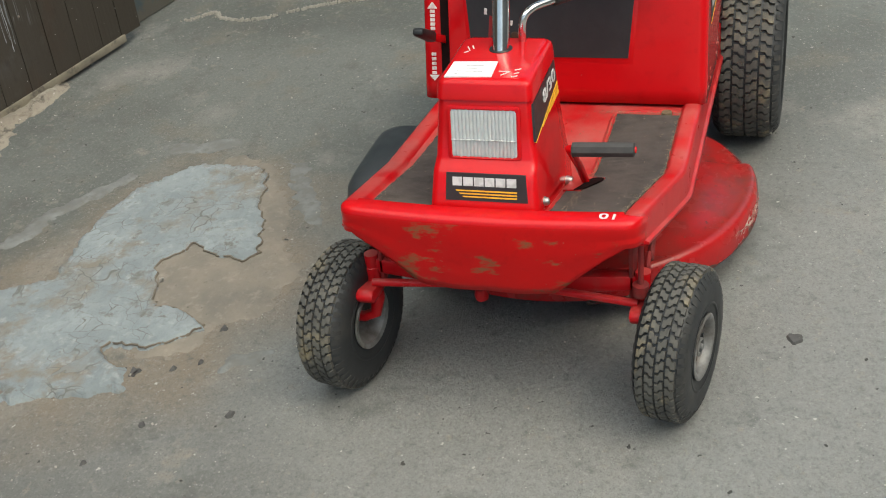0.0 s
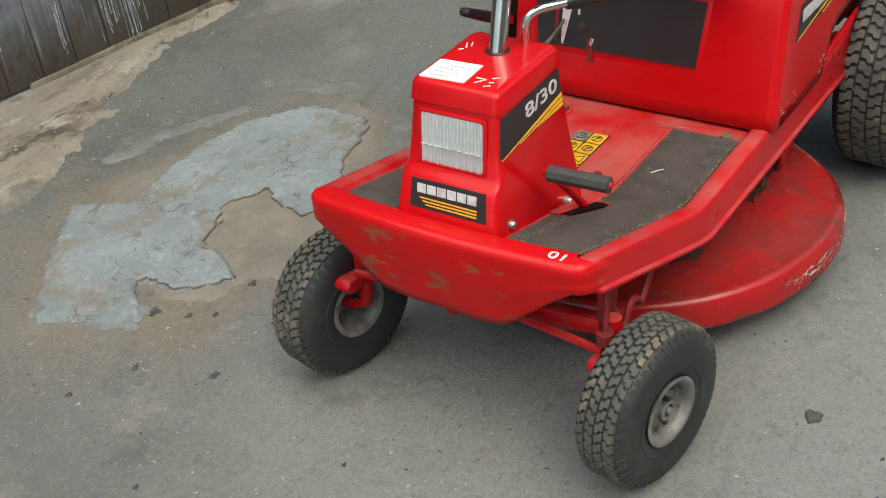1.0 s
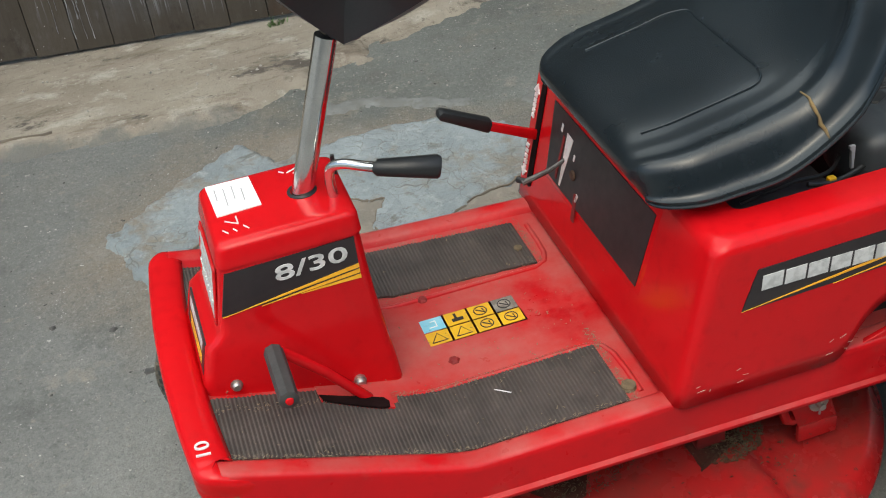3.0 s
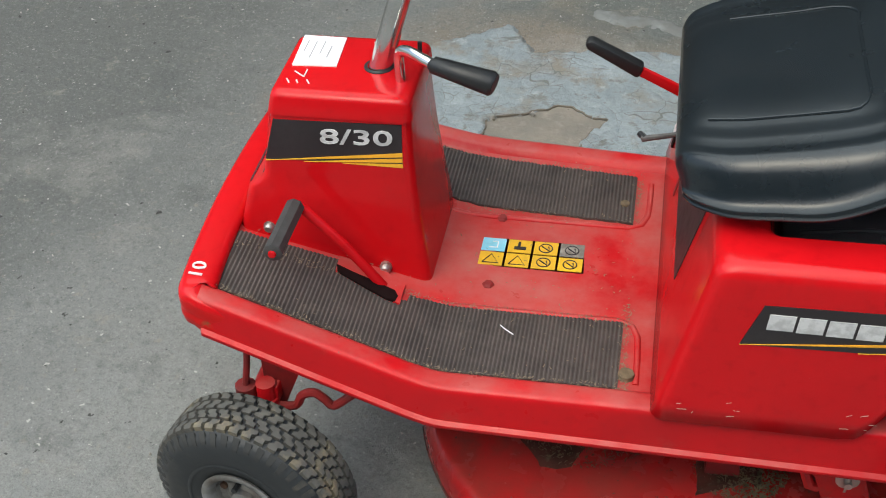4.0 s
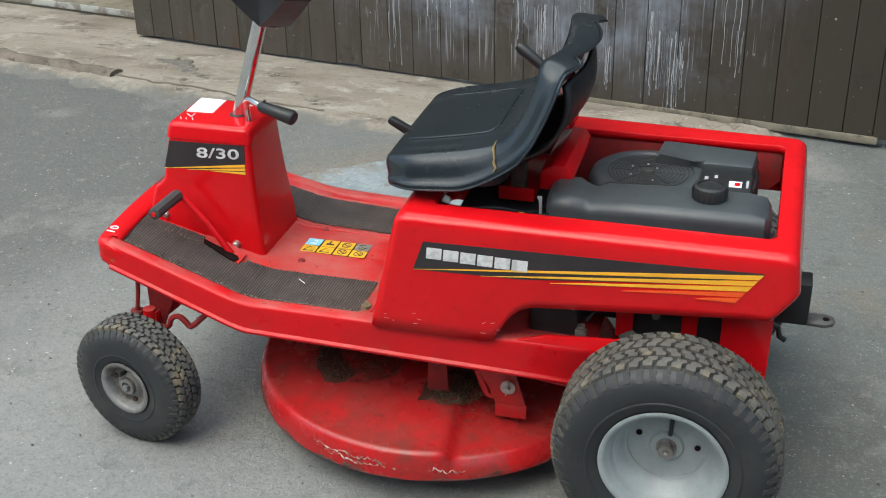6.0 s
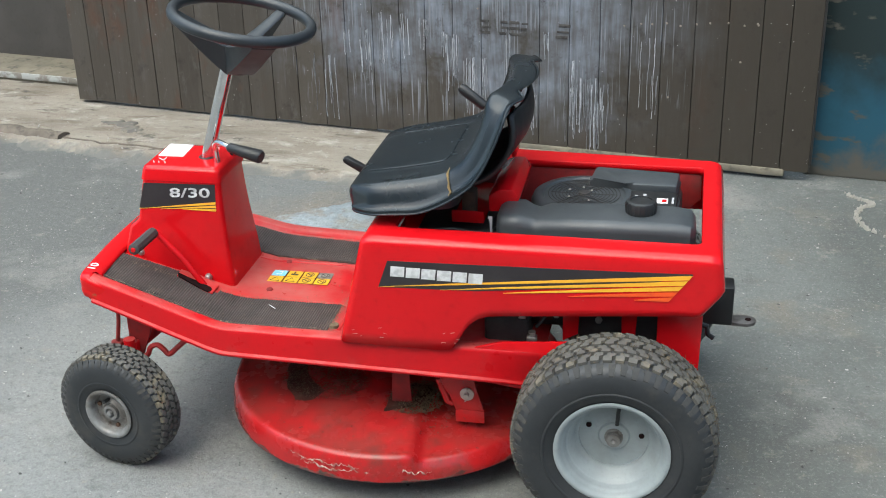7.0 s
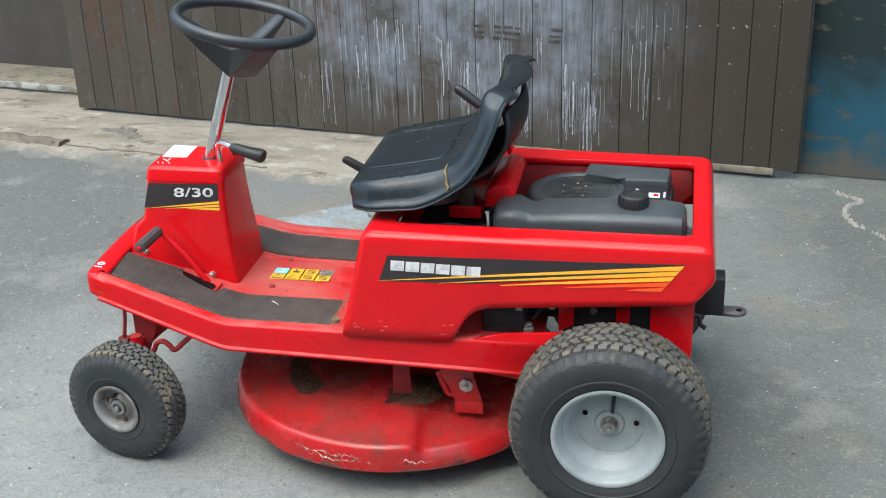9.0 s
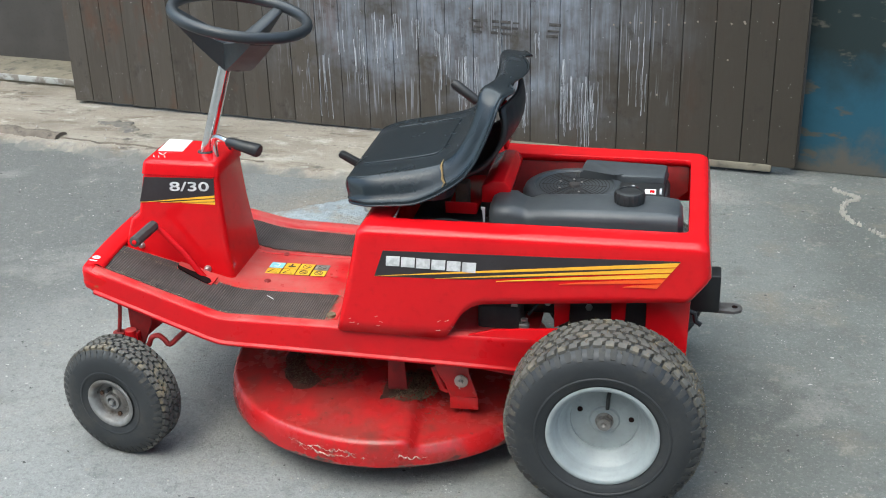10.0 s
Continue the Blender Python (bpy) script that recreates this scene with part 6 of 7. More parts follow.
# machinery under the seat and behind the arch
for name, lo_, hi_ in (("battery", (-0.47, -0.20, 0.50), (-0.30, 0.16, 0.555)), ("drive_housing", (-0.27, -0.20, 0.36), (-0.10, -0.05, 0.43)),
                       ("clutch_housing", (-0.30, -0.25, 0.33), (-0.20, -0.02, 0.40)), ("gearbox", (-0.10, -0.24, 0.36), (0.10, 0.16, 0.46))):
    bm = bmesh.new()
    box(bm, lo_, hi_, 0.012)
    part(name, bm, ENGINE_DARK, mower, "oily dark machinery")
random.seed(14)
for k in range(9):
    x, y, z = -0.265 + 0.026 * k + random.uniform(-0.008, 0.008), random.uniform(-0.265, -0.225), random.uniform(0.375, 0.435)
    bm = bmesh.new()
    if k % 3 == 0:
        tube(bm, [(x, y, z), (x + random.uniform(-0.03, 0.03), y + 0.01, z + 0.03), (x + random.uniform(-0.02, 0.05), y + 0.02, 0.47)], 0.004, 8)
        part("cable", bm, PLASTIC, mower)
    elif k % 3 == 1:
        box(bm, (x - 0.014, y, z - 0.02), (x + 0.014, y + 0.03, z + 0.02), 0.003)
        part("engine_bracket", bm, RUST if k < 5 else ENGINE_DARK, mower)
    else:
        lathe(bm, [(0.0, 0.0), (0.008, 0.0), (0.008, 0.006), (0.0, 0.006)], 6, pose(x, y, z, 90))
        part("bolt", bm, STEEL, mower)
bm = bmesh.new()
tube(bm, curve_points([(-0.36, -0.22, 0.585), (-0.33, -0.225, 0.580), (-0.29, -0.22, 0.583), (-0.25, -0.21, 0.59)], 5), 0.004, 8)
tube(bm, curve_points([(-0.45, -0.20, 0.57), (-0.38, -0.21, 0.588), (-0.30, -0.19, 0.578), (-0.22, -0.10, 0.60)], 5), 0.003, 8)
part("cable", bm, PLASTIC, mower)
bm = bmesh.new()
box(bm, (-0.330, -0.226, 0.580), (-0.318, -0.216, 0.587), 0.002)
part("connector", bm, STICKER_YELLOW, mower, "small yellow connector")
bm = bmesh.new()
for k in range(2):
    lathe(bm, [(0.0, 0.0), (0.008, 0.0), (0.008, 0.004), (0.0, 0.004)], 12, pose(-0.189, -0.280, 0.378 + 0.006 * k))
box(bm, (-0.200, -0.288, 0.366), (-0.178, -0.272, 0.378), 0.002)
part("spark_plug", bm, STEEL, mower, "small bare steel plug")

# ---- chassis ----
for y0, y1 in ((-0.312, -0.304), (0.255, 0.263)):
    bm = bmesh.new()
    prism(bm, [(-0.40, 0.335), (-0.34, 0.345), (-0.255, 0.372), (-0.09, 0.386), (-0.03, 0.37), (-0.03, 0.29), (-0.15, 0.262), (-0.215, 0.262), (-0.40, 0.286)], "y", y0, y1, 0.002)
    if y0 < 0:
        for v in bm.verts:
            v.co.y -= 0.006 * max(0.0, min(1.0, (v.co.x + 0.40) / -0.16))
    rail = part("frame_rail", bm, RED, mower, "red frame rail")
bm = bmesh.new()
loft(bm, [[(x, -0.3122 - d, z) for x, z in rounded_rect(-0.176, -0.146, 0.318, 0.326, 0.0035, 4)] for d in (-0.002, 0.0012)], False, True)
part("slot", bm, SLOT_DARK, rail)
for x0, x1, z0, z1 in ((-0.125, -0.092, 0.36, 0.46), (0.0, 0.03, 0.36, 0.47), (0.075, 0.165, 0.25, 0.47)):
    bm = bmesh.new()
    prism(bm, [(x0, z0), (x1, z0 + 0.02), (x1 + 0.004, z1), (x0, z1)], "y", -0.262, -0.256, 0.002)
    part("upright", bm, RED, mower)
bm = bmesh.new()
box(bm, (0.148, -0.2545, 0.24), (0.163, 0.17, 0.40), 0.004)
part("rear_plate", bm, RED, mower)
bm = bmesh.new()
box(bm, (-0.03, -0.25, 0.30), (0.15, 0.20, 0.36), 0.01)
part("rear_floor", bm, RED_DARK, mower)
bm = bmesh.new()
tube(bm, [(0, -0.40, 0.212), (0, 0.38, 0.212)], 0.013, 16)
lathe(bm, [(0.0, -0.09), (0.05, -0.08), (0.075, -0.03), (0.075, 0.03), (0.05, 0.08), (0.0, 0.09)], 20, pose(0, -0.03, 0.235, 90))
part("rear_axle", bm, RUST, mower)
hitch = new("hitch")
hitch.parent = mower
bm = bmesh.new()
box(bm, (0.165, -0.065, 0.322), (0.238, -0.005, 0.416), 0.004)
part("bar", bm, PLASTIC, hitch, "black square hitch tube")
bm = bmesh.new()
ring = [(0.23, -0.055), (0.272, -0.058), (0.288, -0.048), (0.292, -0.035), (0.288, -0.022), (0.272, -0.012), (0.23, -0.015)]
prism(bm, ring, "z", 0.318, 0.326, 0.001)
tongue = part("tongue", bm, DARK_STEEL, hitch, "worn steel tongue with a hole")
bm = bmesh.new()
lathe(bm, [(0.0, 0.0), (0.007, 0.0), (0.007, 0.0012), (0.0, 0.0012)], 14, pose(0.274, -0.035, 0.3258))
part("hole", bm, SLOT_DARK, tongue)
bm = bmesh.new()
tube(bm, [(0.150, -0.15, 0.372), (0.180, -0.15, 0.362), (0.184, -0.15, 0.342), (0.196, -0.15, 0.334)], 0.006, 8)
part("hook", bm, PLASTIC, hitch)

front_axle = new("front_axle")
front_axle.parent = mower
bm = bmesh.new()
prism(bm, [(-0.27, 0.245), (-0.10, 0.225), (0.08, 0.225), (0.25, 0.245), (0.25, 0.275), (0.08, 0.262), (-0.10, 0.262), (-0.27, 0.275)], "x", -1.150, -1.125, 0.003)
part("beam", bm, RED_DULL, front_axle)
bm = bmesh.new()
tube(bm, [(-1.172, -0.262, 0.232), (-1.162, -0.10, 0.242), (-1.162, 0.05, 0.242), (-1.172, 0.24, 0.236)], 0.008, 10)
part("tie_rod", bm, RED_DULL, front_axle)
bm = bmesh.new()
lathe(bm, [(0.0, -0.018), (0.012, -0.016), (0.014, -0.006), (0.010, 0.006), (0.0, 0.008)], 10, pose(-1.175, 0.026, 0.236))
part("joint", bm, RED_DULL, front_axle)
for side in (-1, 1):
    y = MID + side * 0.258
    bm = bmesh.new()
    tube(bm, [(-1.142, y, 0.282), (-1.142, y, 0.180), (-1.143, y + side * 0.008, 0.145), (-1.148, y + side * 0.03, 0.137), (-1.150, y + side * 0.055, 0.137)], [0.014, 0.014, 0.012, 0.011, 0.010], 12)
    lathe(bm, [(0.0, -0.03), (0.016, -0.03), (0.016, -0.004), (0.012, 0.0), (0.0, 0.0)], 16, pose(-1.142, y, 0.258))
    part("spindle", bm, RED_DULL, front_axle)
    bm = bmesh.new()
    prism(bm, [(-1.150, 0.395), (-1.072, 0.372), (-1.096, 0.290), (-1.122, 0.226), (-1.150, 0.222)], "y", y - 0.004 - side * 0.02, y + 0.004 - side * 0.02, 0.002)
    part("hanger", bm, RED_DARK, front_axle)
    bm = bmesh.new()
    prism(bm, [(-1.20, 0.205), (-1.13, 0.200), (-1.115, 0.212), (-1.13, 0.224), (-1.20, 0.235), (-1.212, 0.222)], "y", y - 0.018, y + 0.018, 0.006)
    part("steering_arm", bm, RED_DULL, front_axle)
    bm = bmesh.new()
    if side < 0:
        tube(bm, curve_points([(-1.158, y, 0.390), (-1.162, y, 0.33), (-1.172, y, 0.272)], 4), 0.0050, 8)
        lathe(bm, [(0.0, -0.012), (0.015, -0.012), (0.015, 0.010), (0.0, 0.012)], 12, pose(-1.172, y, 0.264))
    tube(bm, curve_points([(-0.985, y, 0.305), (-1.02, y, 0.272), (-1.045, y, 0.250), (-1.058, y, 0.262), (-1.072, y, 0.272), (-1.090, y, 0.264), (-1.102, y, 0.242), (-1.135, y, 0.238)], 4), 0.0065, 8)
    part("link_rod", bm, RED_DARK, front_axle)

# ---- cutting deck ----
deck = new("cutting_deck")
deck.parent = mower
DX, DY = -0.549, -0.016


def deck_shell():
    n = 420
    prof = ((0.411, 0.062), (0.418, 0.065), (0.4185, 0.084), (0.4155, 0.110), (0.4125, 0.1195), (0.407, 0.1265), (0.4005, 0.1285), (0.393, 0.1275), (0.380, 0.1262), (0.35, 0.1285), (0.325, 0.1335), (0.30, 0.136), (0.25, 0.141), (0.2, 0.146), (0.1, 0.152), (0.001, 0.155))
    loops = []
    for r_, z in prof:
        row = []
        for k in range(n):
            a = 2 * math.pi * k / n
            x, y = DX + r_ * math.cos(a), DY + r_ * math.sin(a)
            low = 1 / (1 + math.exp(-(x + 0.425 + 0.10 * (y + 0.42)) / 0.006)) if y < 0 else 0.0
            zz = z - low * 0.022 * max(0.0, min(1.0, (z - 0.075) / 0.05))
            if z < 0.08:
                zz += 0.010 * max(0.0, min(1.0, (-0.80 - x) / 0.15))
            dent = 0.003 * noise.noise(Vector((x * 7, y * 7, 0)))
            rr2 = r_ - low * 0.012 * (z > 0.10)
            row.append((DX + (rr2 + dent) * math.cos(a), DY + (rr2 + dent) * math.sin(a), zz + dent * 0.6))
        loops.append(row)
    bm = bmesh.new()
    loft(bm, loops, False, True)
    ob = part("deck_shell", bm, RED_DECK, deck, "scuffed round red deck shell", smooth=60)
    mod = ob.modifiers.new("sheet", "SOLIDIFY")
    mod.thickness, mod.offset = 0.003, -1.0


deck_shell()
# mud crust along the deck's lower lip
bm = bmesh.new()
rows = []
for k in range(150):
    a = radians(195 + 140 * k / 149)
    top = 0.066 + 0.022 * max(0.0, noise.noise(Vector((k * 0.11, 2, 0))) + 0.15) + 0.007 * noise.noise(Vector((k * 0.6, 5, 0)))
    rows.append([(DX + r_ * math.cos(a), DY + r_ * math.sin(a), z) for r_, z in ((0.4135, 0.0620), (0.4192, 0.065), (0.4198, max(0.0668, top - 0.003)), (0.4176, max(0.0672, top)))])
loft(bm, rows, closed=False)
MUD = surface("dried_mud", (0.052, 0.034, 0.026), (0.16, 0.022, 0.018), 0.9, coarse=40, fine=140, spread=(0.42, 0.60), bump=0.5, dist=0.003)
part("mud_crust", bm, MUD, deck, "dried mud along the deck's lower edge")
# scraped line round the deck's edge
bm = bmesh.new()
random.seed(4)
for row, (a0, a1, zr, amp) in enumerate(((250, 292, 0.088, 0.011), (246, 270, 0.100, 0.007))):
    pts = []
    for k in range(90):
        a = radians(a0 + (a1 - a0) * k / 89)
        z = zr + 0.003 * math.sin(k * 0.2) + amp * noise.noise(Vector((k * 0.30, row, 0))) + 0.4 * amp * noise.noise(Vector((k * 0.9, row, 4)))
        pts.append((DX + 0.4180 * math.cos(a), DY + 0.4180 * math.sin(a), z))
    tube(bm, pts, [0.0003 + 0.0052 * max(0.0, abs(noise.noise(Vector((k * 0.33, 7 + 3 * row, 0)))) - 0.05) for k in range(90)], 6)
part("scrape", bm, surface("bare_scraped_metal", (0.50, 0.39, 0.33), (0.24, 0.08, 0.06), 0.6, coarse=70, spread=(0.42, 0.56)), deck, "bare scraped line on the deck edge")
GRIME = surface("grime_covered_metal", (0.034, 0.016, 0.011), (0.085, 0.024, 0.017), 0.85, spec=0.2, coarse=22, fine=120, bump=0.5, dist=0.004,
                dirt=(0.11, 0.085, 0.055), dirt_at=(0.56, 0.70), dirt_scale=50)
slab_pts = ragged([(-0.540, -0.268), (-0.48, -0.250), (-0.437, -0.222), (-0.430, -0.143), (-0.50, -0.13), (-0.545, -0.16)], 0.012, 0.010, 2.0)
part("grime", slab(bmesh.new(), slab_pts, 0.130, 0.149, 0.010), GRIME, deck, "caked dark grime on the deck")
bm = bmesh.new()
slab(bm, ragged([(-0.80, -0.20), (-0.76, -0.248), (-0.73, -0.255), (-0.70, -0.248), (-0.655, -0.18), (-0.60, -0.12), (-0.54, -0.04), (-0.54, 0.10), (-0.84, 0.10), (-0.83, -0.10), (-0.812, -0.17)], 0.012, 0.004, 9.0), 0.128, 0.1425, 0.022)
part("belt_recess", bm, GRIME, deck, "dark greasy recess on the deck")
for x0, y0, z1 in ((-0.523, -0.228, 0.255), (-0.560, -0.10, 0.30)):
    bm = bmesh.new()
    prism(bm, [(x0, 0.125), (x0 + 0.05, 0.125), (x0 + 0.042, z1), (x0 + 0.005, z1)], "y", y0, y0 + 0.006, 0.002)
    prism(bm, [(x0, 0.142), (x0 + 0.05, 0.142), (x0 + 0.05, 0.152), (x0, 0.152)], "y", y0, y0 + 0.06, 0.002)
    part("bracket", bm, RED_DARK, deck)
bm = bmesh.new()
prism(bm, [(-0.367, 0.158), (-0.299, 0.161), (-0.312, 0.19), (-0.318, 0.215), (-0.326, 0.262), (-0.395, 0.262), (-0.402, 0.225), (-0.378, 0.20)], "y", -0.257, -0.251, 0.002)
box(bm, (-0.367, -0.259, 0.128), (-0.299, -0.249, 0.161), 0.003, 2)
lift = part("lift_bracket", bm, RED_DECK, deck)
bm = bmesh.new()
lathe(bm, [(0.006, -0.002), (0.016, -0.002), (0.016, 0.002), (0.006, 0.002)], 20, pose(-0.338, -0.261, 0.205, 90))
tube(bm, [(-0.338, -0.240, 0.205), (-0.338, -0.274, 0.205)], 0.0055, 10)
part("washer", bm, STEEL, lift)
bm = bmesh.new()
tube(bm, [(-0.336, -0.268, 0.222), (-0.341, -0.270, 0.190)], 0.0018, 6)
part("split_pin", bm, STEEL, lift)
bm = bmesh.new()
tube(bm, [(-0.405, -0.252, 0.235), (-0.385, -0.252, 0.178), (-0.372, -0.250, 0.172)], 0.008, 8)
part("link", bm, RED_DECK, lift)


def clippings(cx, cy, cz, rx, ry, count, seed):
    random.seed(seed)
    bm = bmesh.new()
    for _ in range(count):
        a, q = random.random() * 6.28, random.random() ** 0.5
        b = Vector((cx + rx * q * math.cos(a), cy + ry * q * math.sin(a), cz + 0.025 * (1 - q) * random.random()))
        d = Vector((random.uniform(-1, 1), random.uniform(-1, 1), random.uniform(-0.2, 0.4))).normalized() * random.uniform(0.003, 0.009)
        s = d.cross(Vector((0, 0, 1))).normalized() * 0.0007
        m_ = b + d * 0.5 + Vector((0, 0, 0.002))
        v = [bm.verts.new(p) for p in (b - s, b + s, m_ + s, b + d, m_ - s)]
        bm.faces.new(v)
    heap = part("grass_litter", bm, GRASS_DRY, deck, "dry grass clippings lying on the deck")
    heap["kind"] = "stuff"


clippings(-0.475, -0.19, 0.142, 0.075, 0.075, 2600, 1)
clippings(-0.70, -0.15, 0.147, 0.11, 0.09, 1100, 2)
clippings(-0.43, -0.26, 0.122, 0.05, 0.06, 60, 3)
clippings(-0.60, -0.32, 0.136, 0.20, 0.09, 16, 5)


def edge_litter():
    """Dry bits caught along the mats' edges and on the footplate."""
    random.seed(21)
    bm = bmesh.new()
    for i in range(1900):
        side = random.choice((-1, -1, 1))
        x = random.uniform(-1.20, -0.64)
        pick = random.random()
        if pick < 0.40:
            y = half_width(x, side) - (0.040 if side < 0 else 0.055) + random.gauss(0, 0.003)
        elif pick < 0.70:
            y = (0.134 if side < 0 else 0.094) + random.gauss(0, 0.004)
        elif pick < 0.82:
            x, y = -0.648 + random.gauss(0, 0.003), random.uniform(0.10, 0.265) if side < 0 else random.uniform(0.09, 0.20)
        else:
            y = random.uniform(0.0, 0.27)
        b = Vector((x, MID + side * y, floor_z(x) + random.uniform(0.004, 0.008)))
        d = Vector((random.uniform(-1, 1), random.uniform(-1, 1), random.uniform(0.0, 0.3))).normalized() * random.uniform(0.0012, 0.0055)
        s_ = d.cross(Vector((0, 0, 1))).normalized() * random.uniform(0.0004, 0.0009)
        bm.faces.new([bm.verts.new(p) for p in (b - s_, b + s_, b + d + s_ * 0.5, b + d - s_ * 0.5)])
    litter = part("dry_litter", bm, surface("dry_straw", (0.24, 0.19, 0.125), (0.12, 0.092, 0.058), 0.95, coarse=200, bump=0), mower, "dry grass bits caught along the mats")
    litter["kind"] = "stuff"


edge_litter()
bm = bmesh.new()
tube(bm, [(-0.820, -0.180, 0.352), (-0.812, -0.190, 0.355), (-0.800, -0.196, 0.352)], 0.0009, 6)
part("straw", bm, PAPER, mower, "pale straw on the mat")
bm = bmesh.new()
loft(bm, [[(x, y, z) for x, y in rounded_rect(-0.60 + e, -0.25 - e, 0.33, 0.545 - e, 0.06, 6)] for z, e in ((0.03, 0.0), (0.08, 0.005), (0.105, 0.02), (0.118, 0.045))], False, True)
part("discharge_chute", bm, PLASTIC_GREY, deck, "dark plastic side discharge chute")
bm = bmesh.new()
lathe(bm, [(0.0, 0.03), (0.07, 0.03), (0.075, 0.025), (0.06, 0.015), (0.075, 0.005), (0.07, 0.0), (0.0, 0.0)], 32, pose(-0.53, -0.02, 0.16))
part("pulley", bm, RUST, deck)
bm = bmesh.new()
tube(bm, [(-0.53 + 0.09 * math.cos(a) + (0.22 if math.cos(a) > 0 else 0), -0.02 + 0.068 * math.sin(a), 0.176) for a in [2 * math.pi * k / 24 for k in range(25)]], 0.005, 6)
part("belt", bm, RUBBER, deck)
bm = bmesh.new()
tube(bm, [(-0.83, -0.15, 0.262), (-0.5, -0.21, 0.235), (-0.36, -0.215, 0.25)], 0.006, 8)
tube(bm, [(-0.65, -0.25, 0.275), (-0.55, -0.25, 0.255), (-0.42, -0.25, 0.265)], 0.007, 8)
part("lift_rod", bm, RED_DARK, deck)


# ---- wheels ----
def tyre_profile(R, W, rim):
    """Half the tyre's section as (radius, offset) pairs, bead to crown."""
    h = R - rim
    return [(rim - 0.004, W * 0.36), (rim + 0.004, W * 0.40), (rim + h * 0.18, W * 0.46), (rim + h * 0.45, W * 0.50), (rim + h * 0.70, W * 0.485), (rim + h * 0.84, W * 0.44),
            (rim + h * 0.92, W * 0.36), (rim + h * 0.955, W * 0.20), (rim + h * 0.965, 0.0)]


def wheel(name, R, W, rim, count, pale, depth):
    """A wheel about the local y axis with its outside towards -y; an Empty with tyre, tread and rim."""
    w = new(name)
    w.parent = mower
    turn = pose(0, 0, 0, 90, 0, 0)
    half = tyre_profile(R, W, rim)
    prof = half + [(r_, -o) for r_, o in reversed(half[:-1])]
    bm = bmesh.new()
    lathe(bm, [(r_, o) for r_, o in prof], 96, turn)
    # moulded rings on the sidewall
    for s in (-1, 1):
        lathe(bm, [(rim + (R - rim) * f, s * W * o) for f, o in ((0.28, 0.485), (0.30, 0.498), (0.33, 0.498), (0.35, 0.488))], 96, turn)
    tyre = part("tyre", bm, RUBBER, w, "black rubber tyre", smooth=60)
    bm = bmesh.new()
    def at(a, o, lift):
        f = abs(o) / (W * 0.5)
        base = R * (1 - 0.012) - (R - rim) * (0.0 if f < 0.55 else 0.34 * ((f - 0.55) / 0.45) ** 2.2)
        q = base + lift
        return turn @ Vector((q * math.cos(a), q * math.sin(a), o))
    rows = 4
    step = 2 * math.pi / count
    gap = W * (0.012 if pale else 0.015)
    random.seed(count)

    def block(shape, quads, ca, co, lift):
        low = [bm.verts.new(at(p, o, -0.010)) for p, o in shape]
        high = [bm.verts.new(at(ca + (p - ca) * 0.93, co + (o - co) * 0.95, lift)) for p, o in shape]
        for i in range(len(shape)):
            i2 = (i + 1) % len(shape)
            bm.faces.new((low[i], low[i2], high[i2], high[i]))
        for q in quads:
            bm.faces.new([high[i] for i in q])

    for j in range(rows):
        o0, o1 = -W * 0.37 + W * 0.74 * j / rows + gap, -W * 0.37 + W * 0.74 * (j + 1) / rows - gap
        mid, cut = (o0 + o1) / 2, (o1 - o0) * 0.10
        for k in range(count):
            a = step * (k + 0.5 * (j % 2))
            s = step * 0.17 * (1 if j % 2 else -1)
            h = step * 0.37
            shape = [(a - h - s, o0), (a + h - s, o0), (a + h - s, mid - cut), (a + h + s, mid + cut), (a + h + s, o1), (a - h + s, o1), (a - h + s, mid + cut), (a - h - s, mid - cut)]
            block(shape, ((0, 1, 2, 7), (7, 2, 3, 6), (6, 3, 4, 5)), a, mid, (0.0050 + random.uniform(-0.0008, 0.0006)) * (R / 0.217) ** 0.4)
    bmesh.ops.recalc_face_normals(bm, faces=bm.faces)
    part("tread", bm, TREAD, w, "dusty block tread with grass dust", smooth=25)
    for side in (-1, 1):
        bm = bmesh.new()
        for k in range(count):
            a = step * (k + (0.25 if side > 0 else 0.75))
            h = step * 0.30
            o0, om, o1 = side * W * 0.385, side * W * 0.45, side * W * (0.480 if k % 2 else 0.468)
            shape = [(a - h, o0), (a + h, o0), (a + h * 0.9, om), (a + h * 0.75, o1), (a - h * 0.75, o1), (a - h * 0.9, om)]
            block(shape, ((0, 1, 2, 5), (5, 2, 3, 4)), a, om, 0.0046 * (R / 0.217) ** 0.4)
        bmesh.ops.recalc_face_normals(bm, faces=bm.faces)
        part("shoulder_tread", bm, SHOULDER, w, "dark shoulder lugs", smooth=25)
    # rim, seen from the outside at -y
    o = W * 0.40
    d = o - depth
    bm = bmesh.new()
    prof = [(rim + 0.008, o + 0.004), (rim + 0.010, o + 0.008), (rim + 0.006, o + 0.010), (rim - 0.001, o + 0.007), (rim - 0.004, o - 0.002), (rim * 0.93, o - 0.007), (rim * 0.90, o - 0.012), (rim * 0.885, o - 0.022), (rim * 0.86, o - 0.025), (rim * 0.84, o - 0.026),
            (rim * 0.745, d + 0.010), (rim * 0.70, d + 0.0045), (rim * 0.668, d + 0.004), (rim * 0.66, d), (rim * 0.30, d), (rim * 0.27, d + 0.005), (0.0, d + 0.005)]
    m = turn
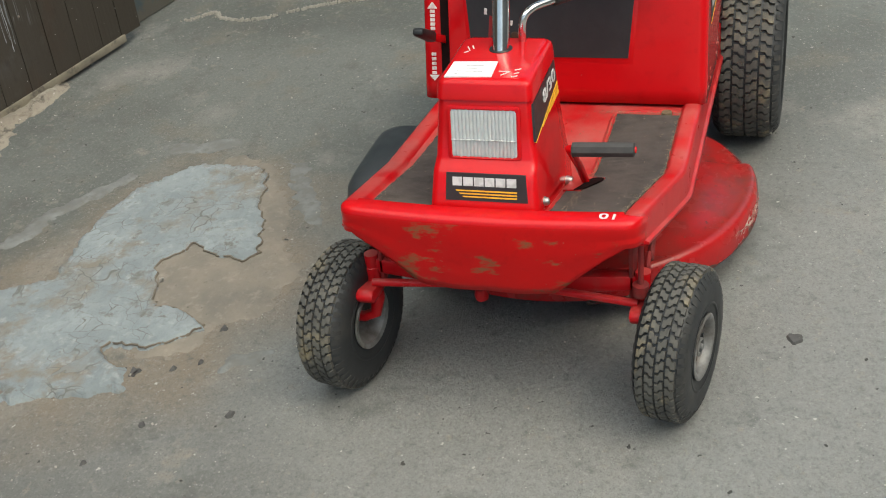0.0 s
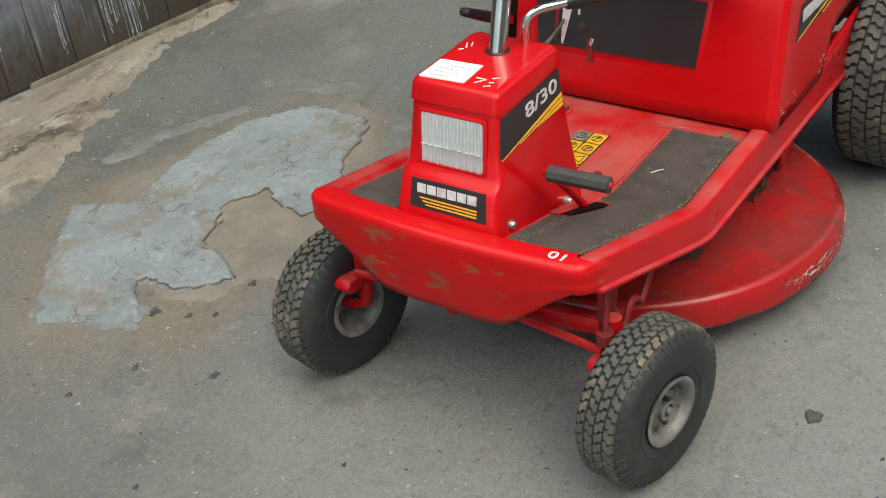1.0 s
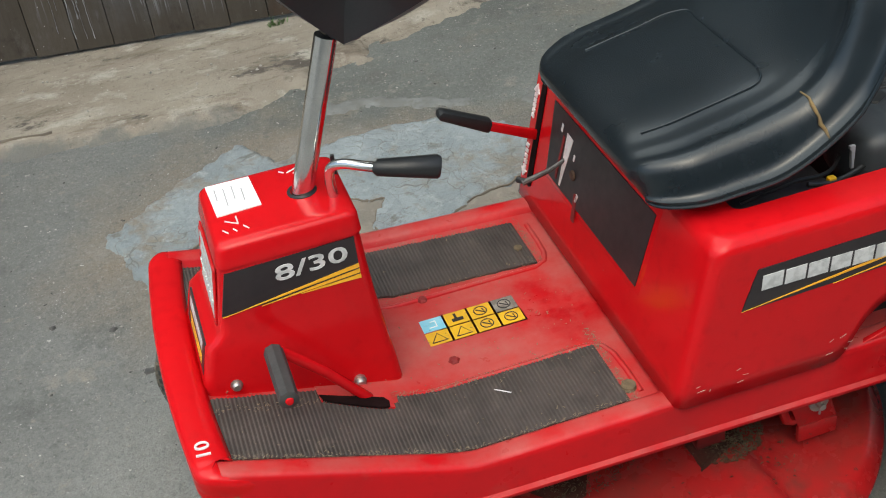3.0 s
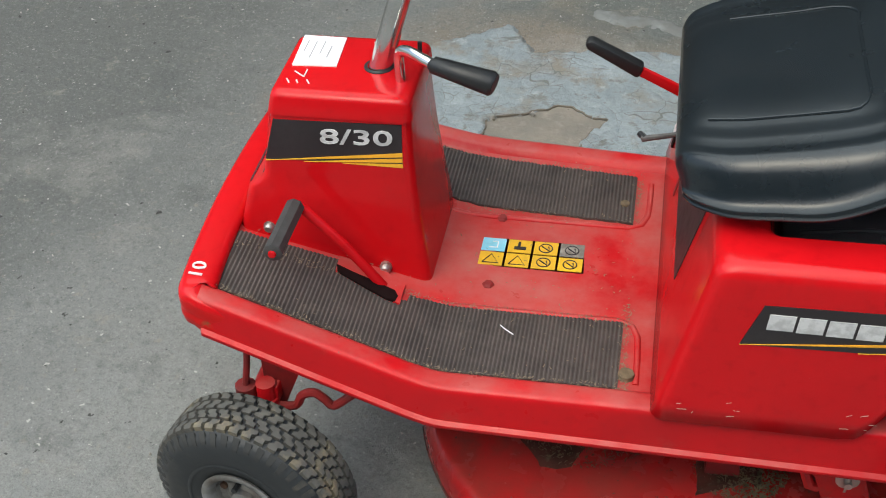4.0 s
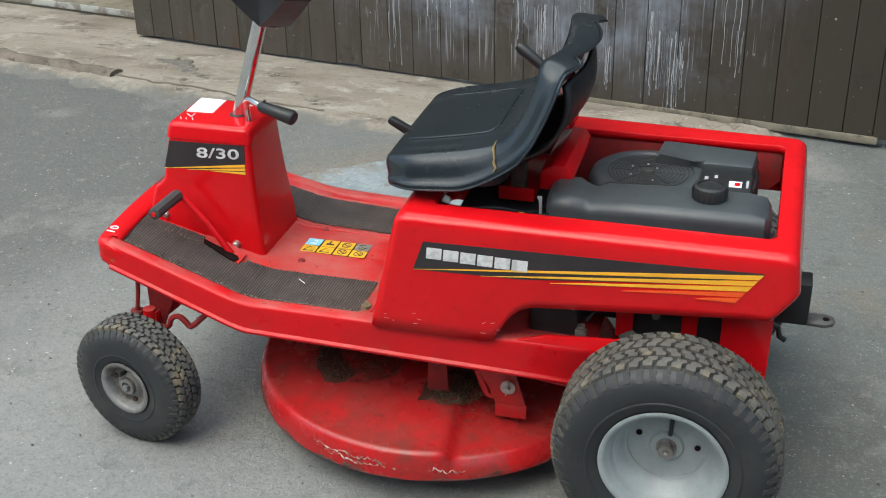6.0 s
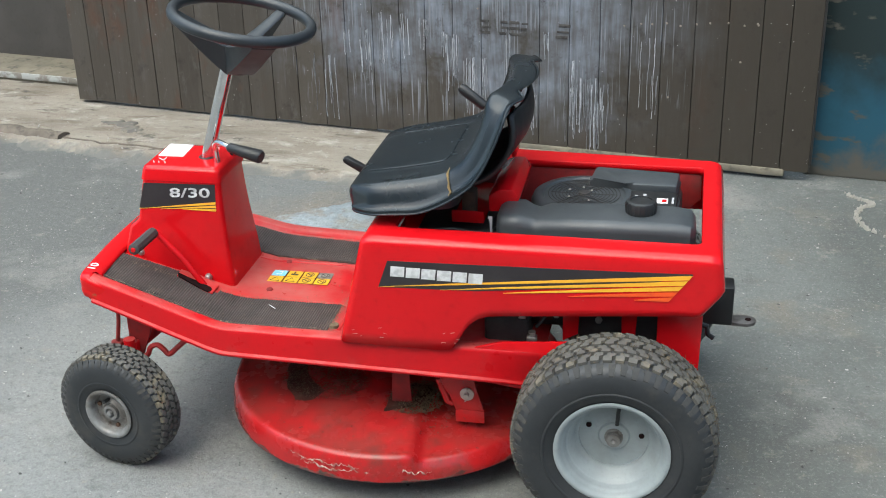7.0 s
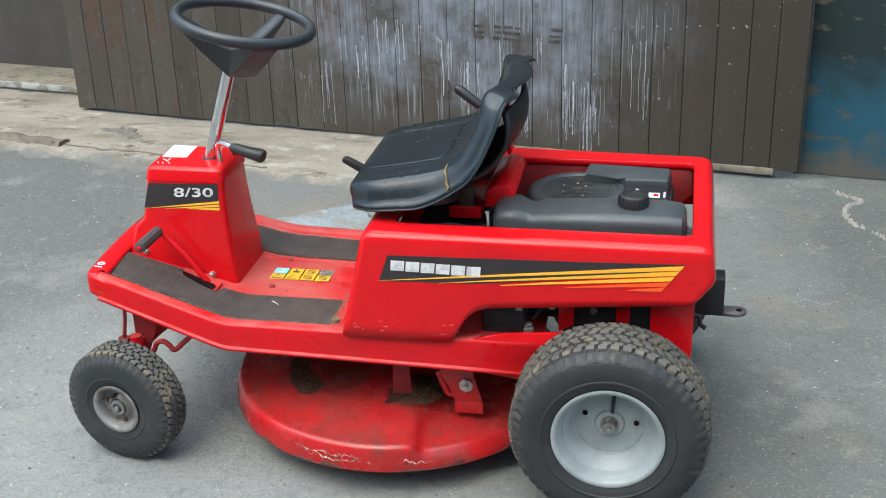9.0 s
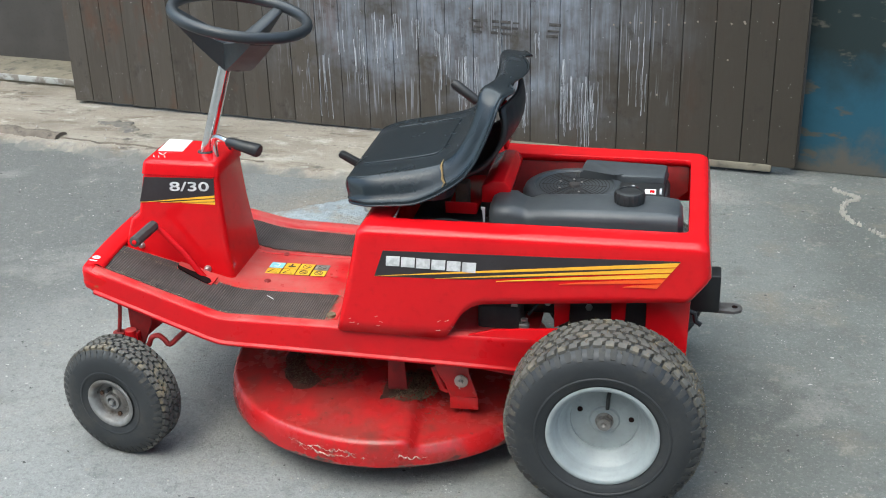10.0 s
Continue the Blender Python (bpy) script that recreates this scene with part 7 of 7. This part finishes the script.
    if not pale:
        d = o - 0.010
        prof = [(rim + 0.008, o + 0.004), (rim + 0.010, o + 0.008), (rim + 0.006, o + 0.010), (rim - 0.001, o + 0.007), (rim - 0.004, o + 0.001), (rim * 0.905, o - 0.003), (rim * 0.89, o - 0.005),
                (rim * 0.85, o - 0.012), (rim * 0.74, o - 0.014), (rim * 0.62, o - 0.013), (rim * 0.50, o - 0.007), (rim * 0.42, o - 0.005), (rim * 0.38, o - 0.008), (0.0, d)]
    lathe(bm, prof if pale else prof[:7], 64, m)
    back = [(rim + 0.008, -o - 0.004), (rim + 0.008, -o - 0.008), (rim - 0.002, -o - 0.006), (rim * 0.83, -o + 0.02), (rim * 0.80, d - 0.01), (0.0, d - 0.012)]
    lathe(bm, back, 64, m)
    rim_ob = part("rim", bm, RIM_WHITE if pale else RIM_GREY, w, "pale grey painted steel rim" if pale else "dull grey steel rim", smooth=50)
    if not pale:
        bm = bmesh.new()
        lathe(bm, prof[6:], 48, m)
        part("disc", bm, DISC, rim_ob, "grimy dark wheel disc", smooth=50)
    bm = bmesh.new()
    if pale:
        lathe(bm, [(0.019, d + 0.002), (0.020, d + 0.009), (0.0155, d + 0.010), (0.0145, d + 0.024), (0.006, d + 0.024), (0.0, d + 0.019)], 20, m)
    else:
        lathe(bm, [(0.019, d), (0.019, d + 0.011), (0.012, d + 0.012), (0.010, d + 0.003), (0.006, d + 0.003), (0.006, d + 0.016), (0.0, d + 0.017)], 20, m)
    part("hub", bm, DISC if pale else RIM_GREY, w)
    for k, ang in enumerate((5, 157) if pale else (60, 180, 300)):
        bm = bmesh.new()
        a = radians(ang)
        q = rim * (0.52 if pale else 0.71)
        lathe(bm, [(0.0, 0.0), (0.006, 0.0), (0.006, 0.002 if pale else 0.007), (0.0, 0.002 if pale else 0.008)], 12 if pale else 6, m @ Matrix.Translation((q * math.cos(a), q * math.sin(a), d + (0.001 if pale else -0.006))))
        part("hole" if pale else "bolt", bm, SLOT_DARK if pale else RUST, rim_ob)
    bm = bmesh.new()
    if pale:
        tube(bm, [m @ Vector(p) for p in ((0.006, rim * 0.30, d + 0.012), (0.008, rim * 0.60, d + 0.014), (0.010, rim * 0.68, d + 0.008))], 0.0042, 8)
    else:
        tube(bm, [m @ Vector(p) for p in ((-rim * 0.3, rim * 0.5, d), (-rim * 0.3, rim * 0.52, d + 0.018))], 0.0045, 8)
    part("valve", bm, PLASTIC, rim_ob)
    if pale:
        bm = bmesh.new()
        for _ in range(1300):
            a, o = radians(random.uniform(-30, 210)), random.gauss(0, W * 0.22)
            if abs(o) > W * 0.46:
                continue
            c = at(a, o, 0.004)
            d_ = Vector((random.uniform(-1, 1), random.uniform(-1, 1), random.uniform(-0.3, 1))).normalized() * random.uniform(0.003, 0.009)
            e = d_.cross(Vector((0.3, 0.9, 0.1))).normalized() * 0.0006
            bm.faces.new([bm.verts.new(q) for q in (c - e, c + e, c + d_ + e * 0.4, c + d_ - e * 0.4)])
        straw = part("grass_litter", bm, GRASS_DRY, w, "dry grass caught in the tread")
        straw["kind"] = "stuff"
    return w


rear = wheel("rear_wheel", 0.2130, 0.168, 0.111, 52, True, 0.062)
rear.matrix_basis = pose(0, -0.378, 0.2105, 0, 0, 0)
rear2 = wheel("rear_wheel", 0.2130, 0.168, 0.111, 52, True, 0.062)
rear2.matrix_basis = pose(0, 0.322, 0.2105, 0, 0, 180)
fw = wheel("front_wheel", 0.1430, 0.100, 0.053, 46, False, 0.032)
fw.matrix_basis = pose(-1.154, -0.332, 0.141, 0, 18, -11)
fw2 = wheel("front_wheel", 0.1430, 0.100, 0.053, 46, False, 0.032)
fw2.matrix_basis = pose(-1.150, 0.305, 0.141, 0, 40, 169)
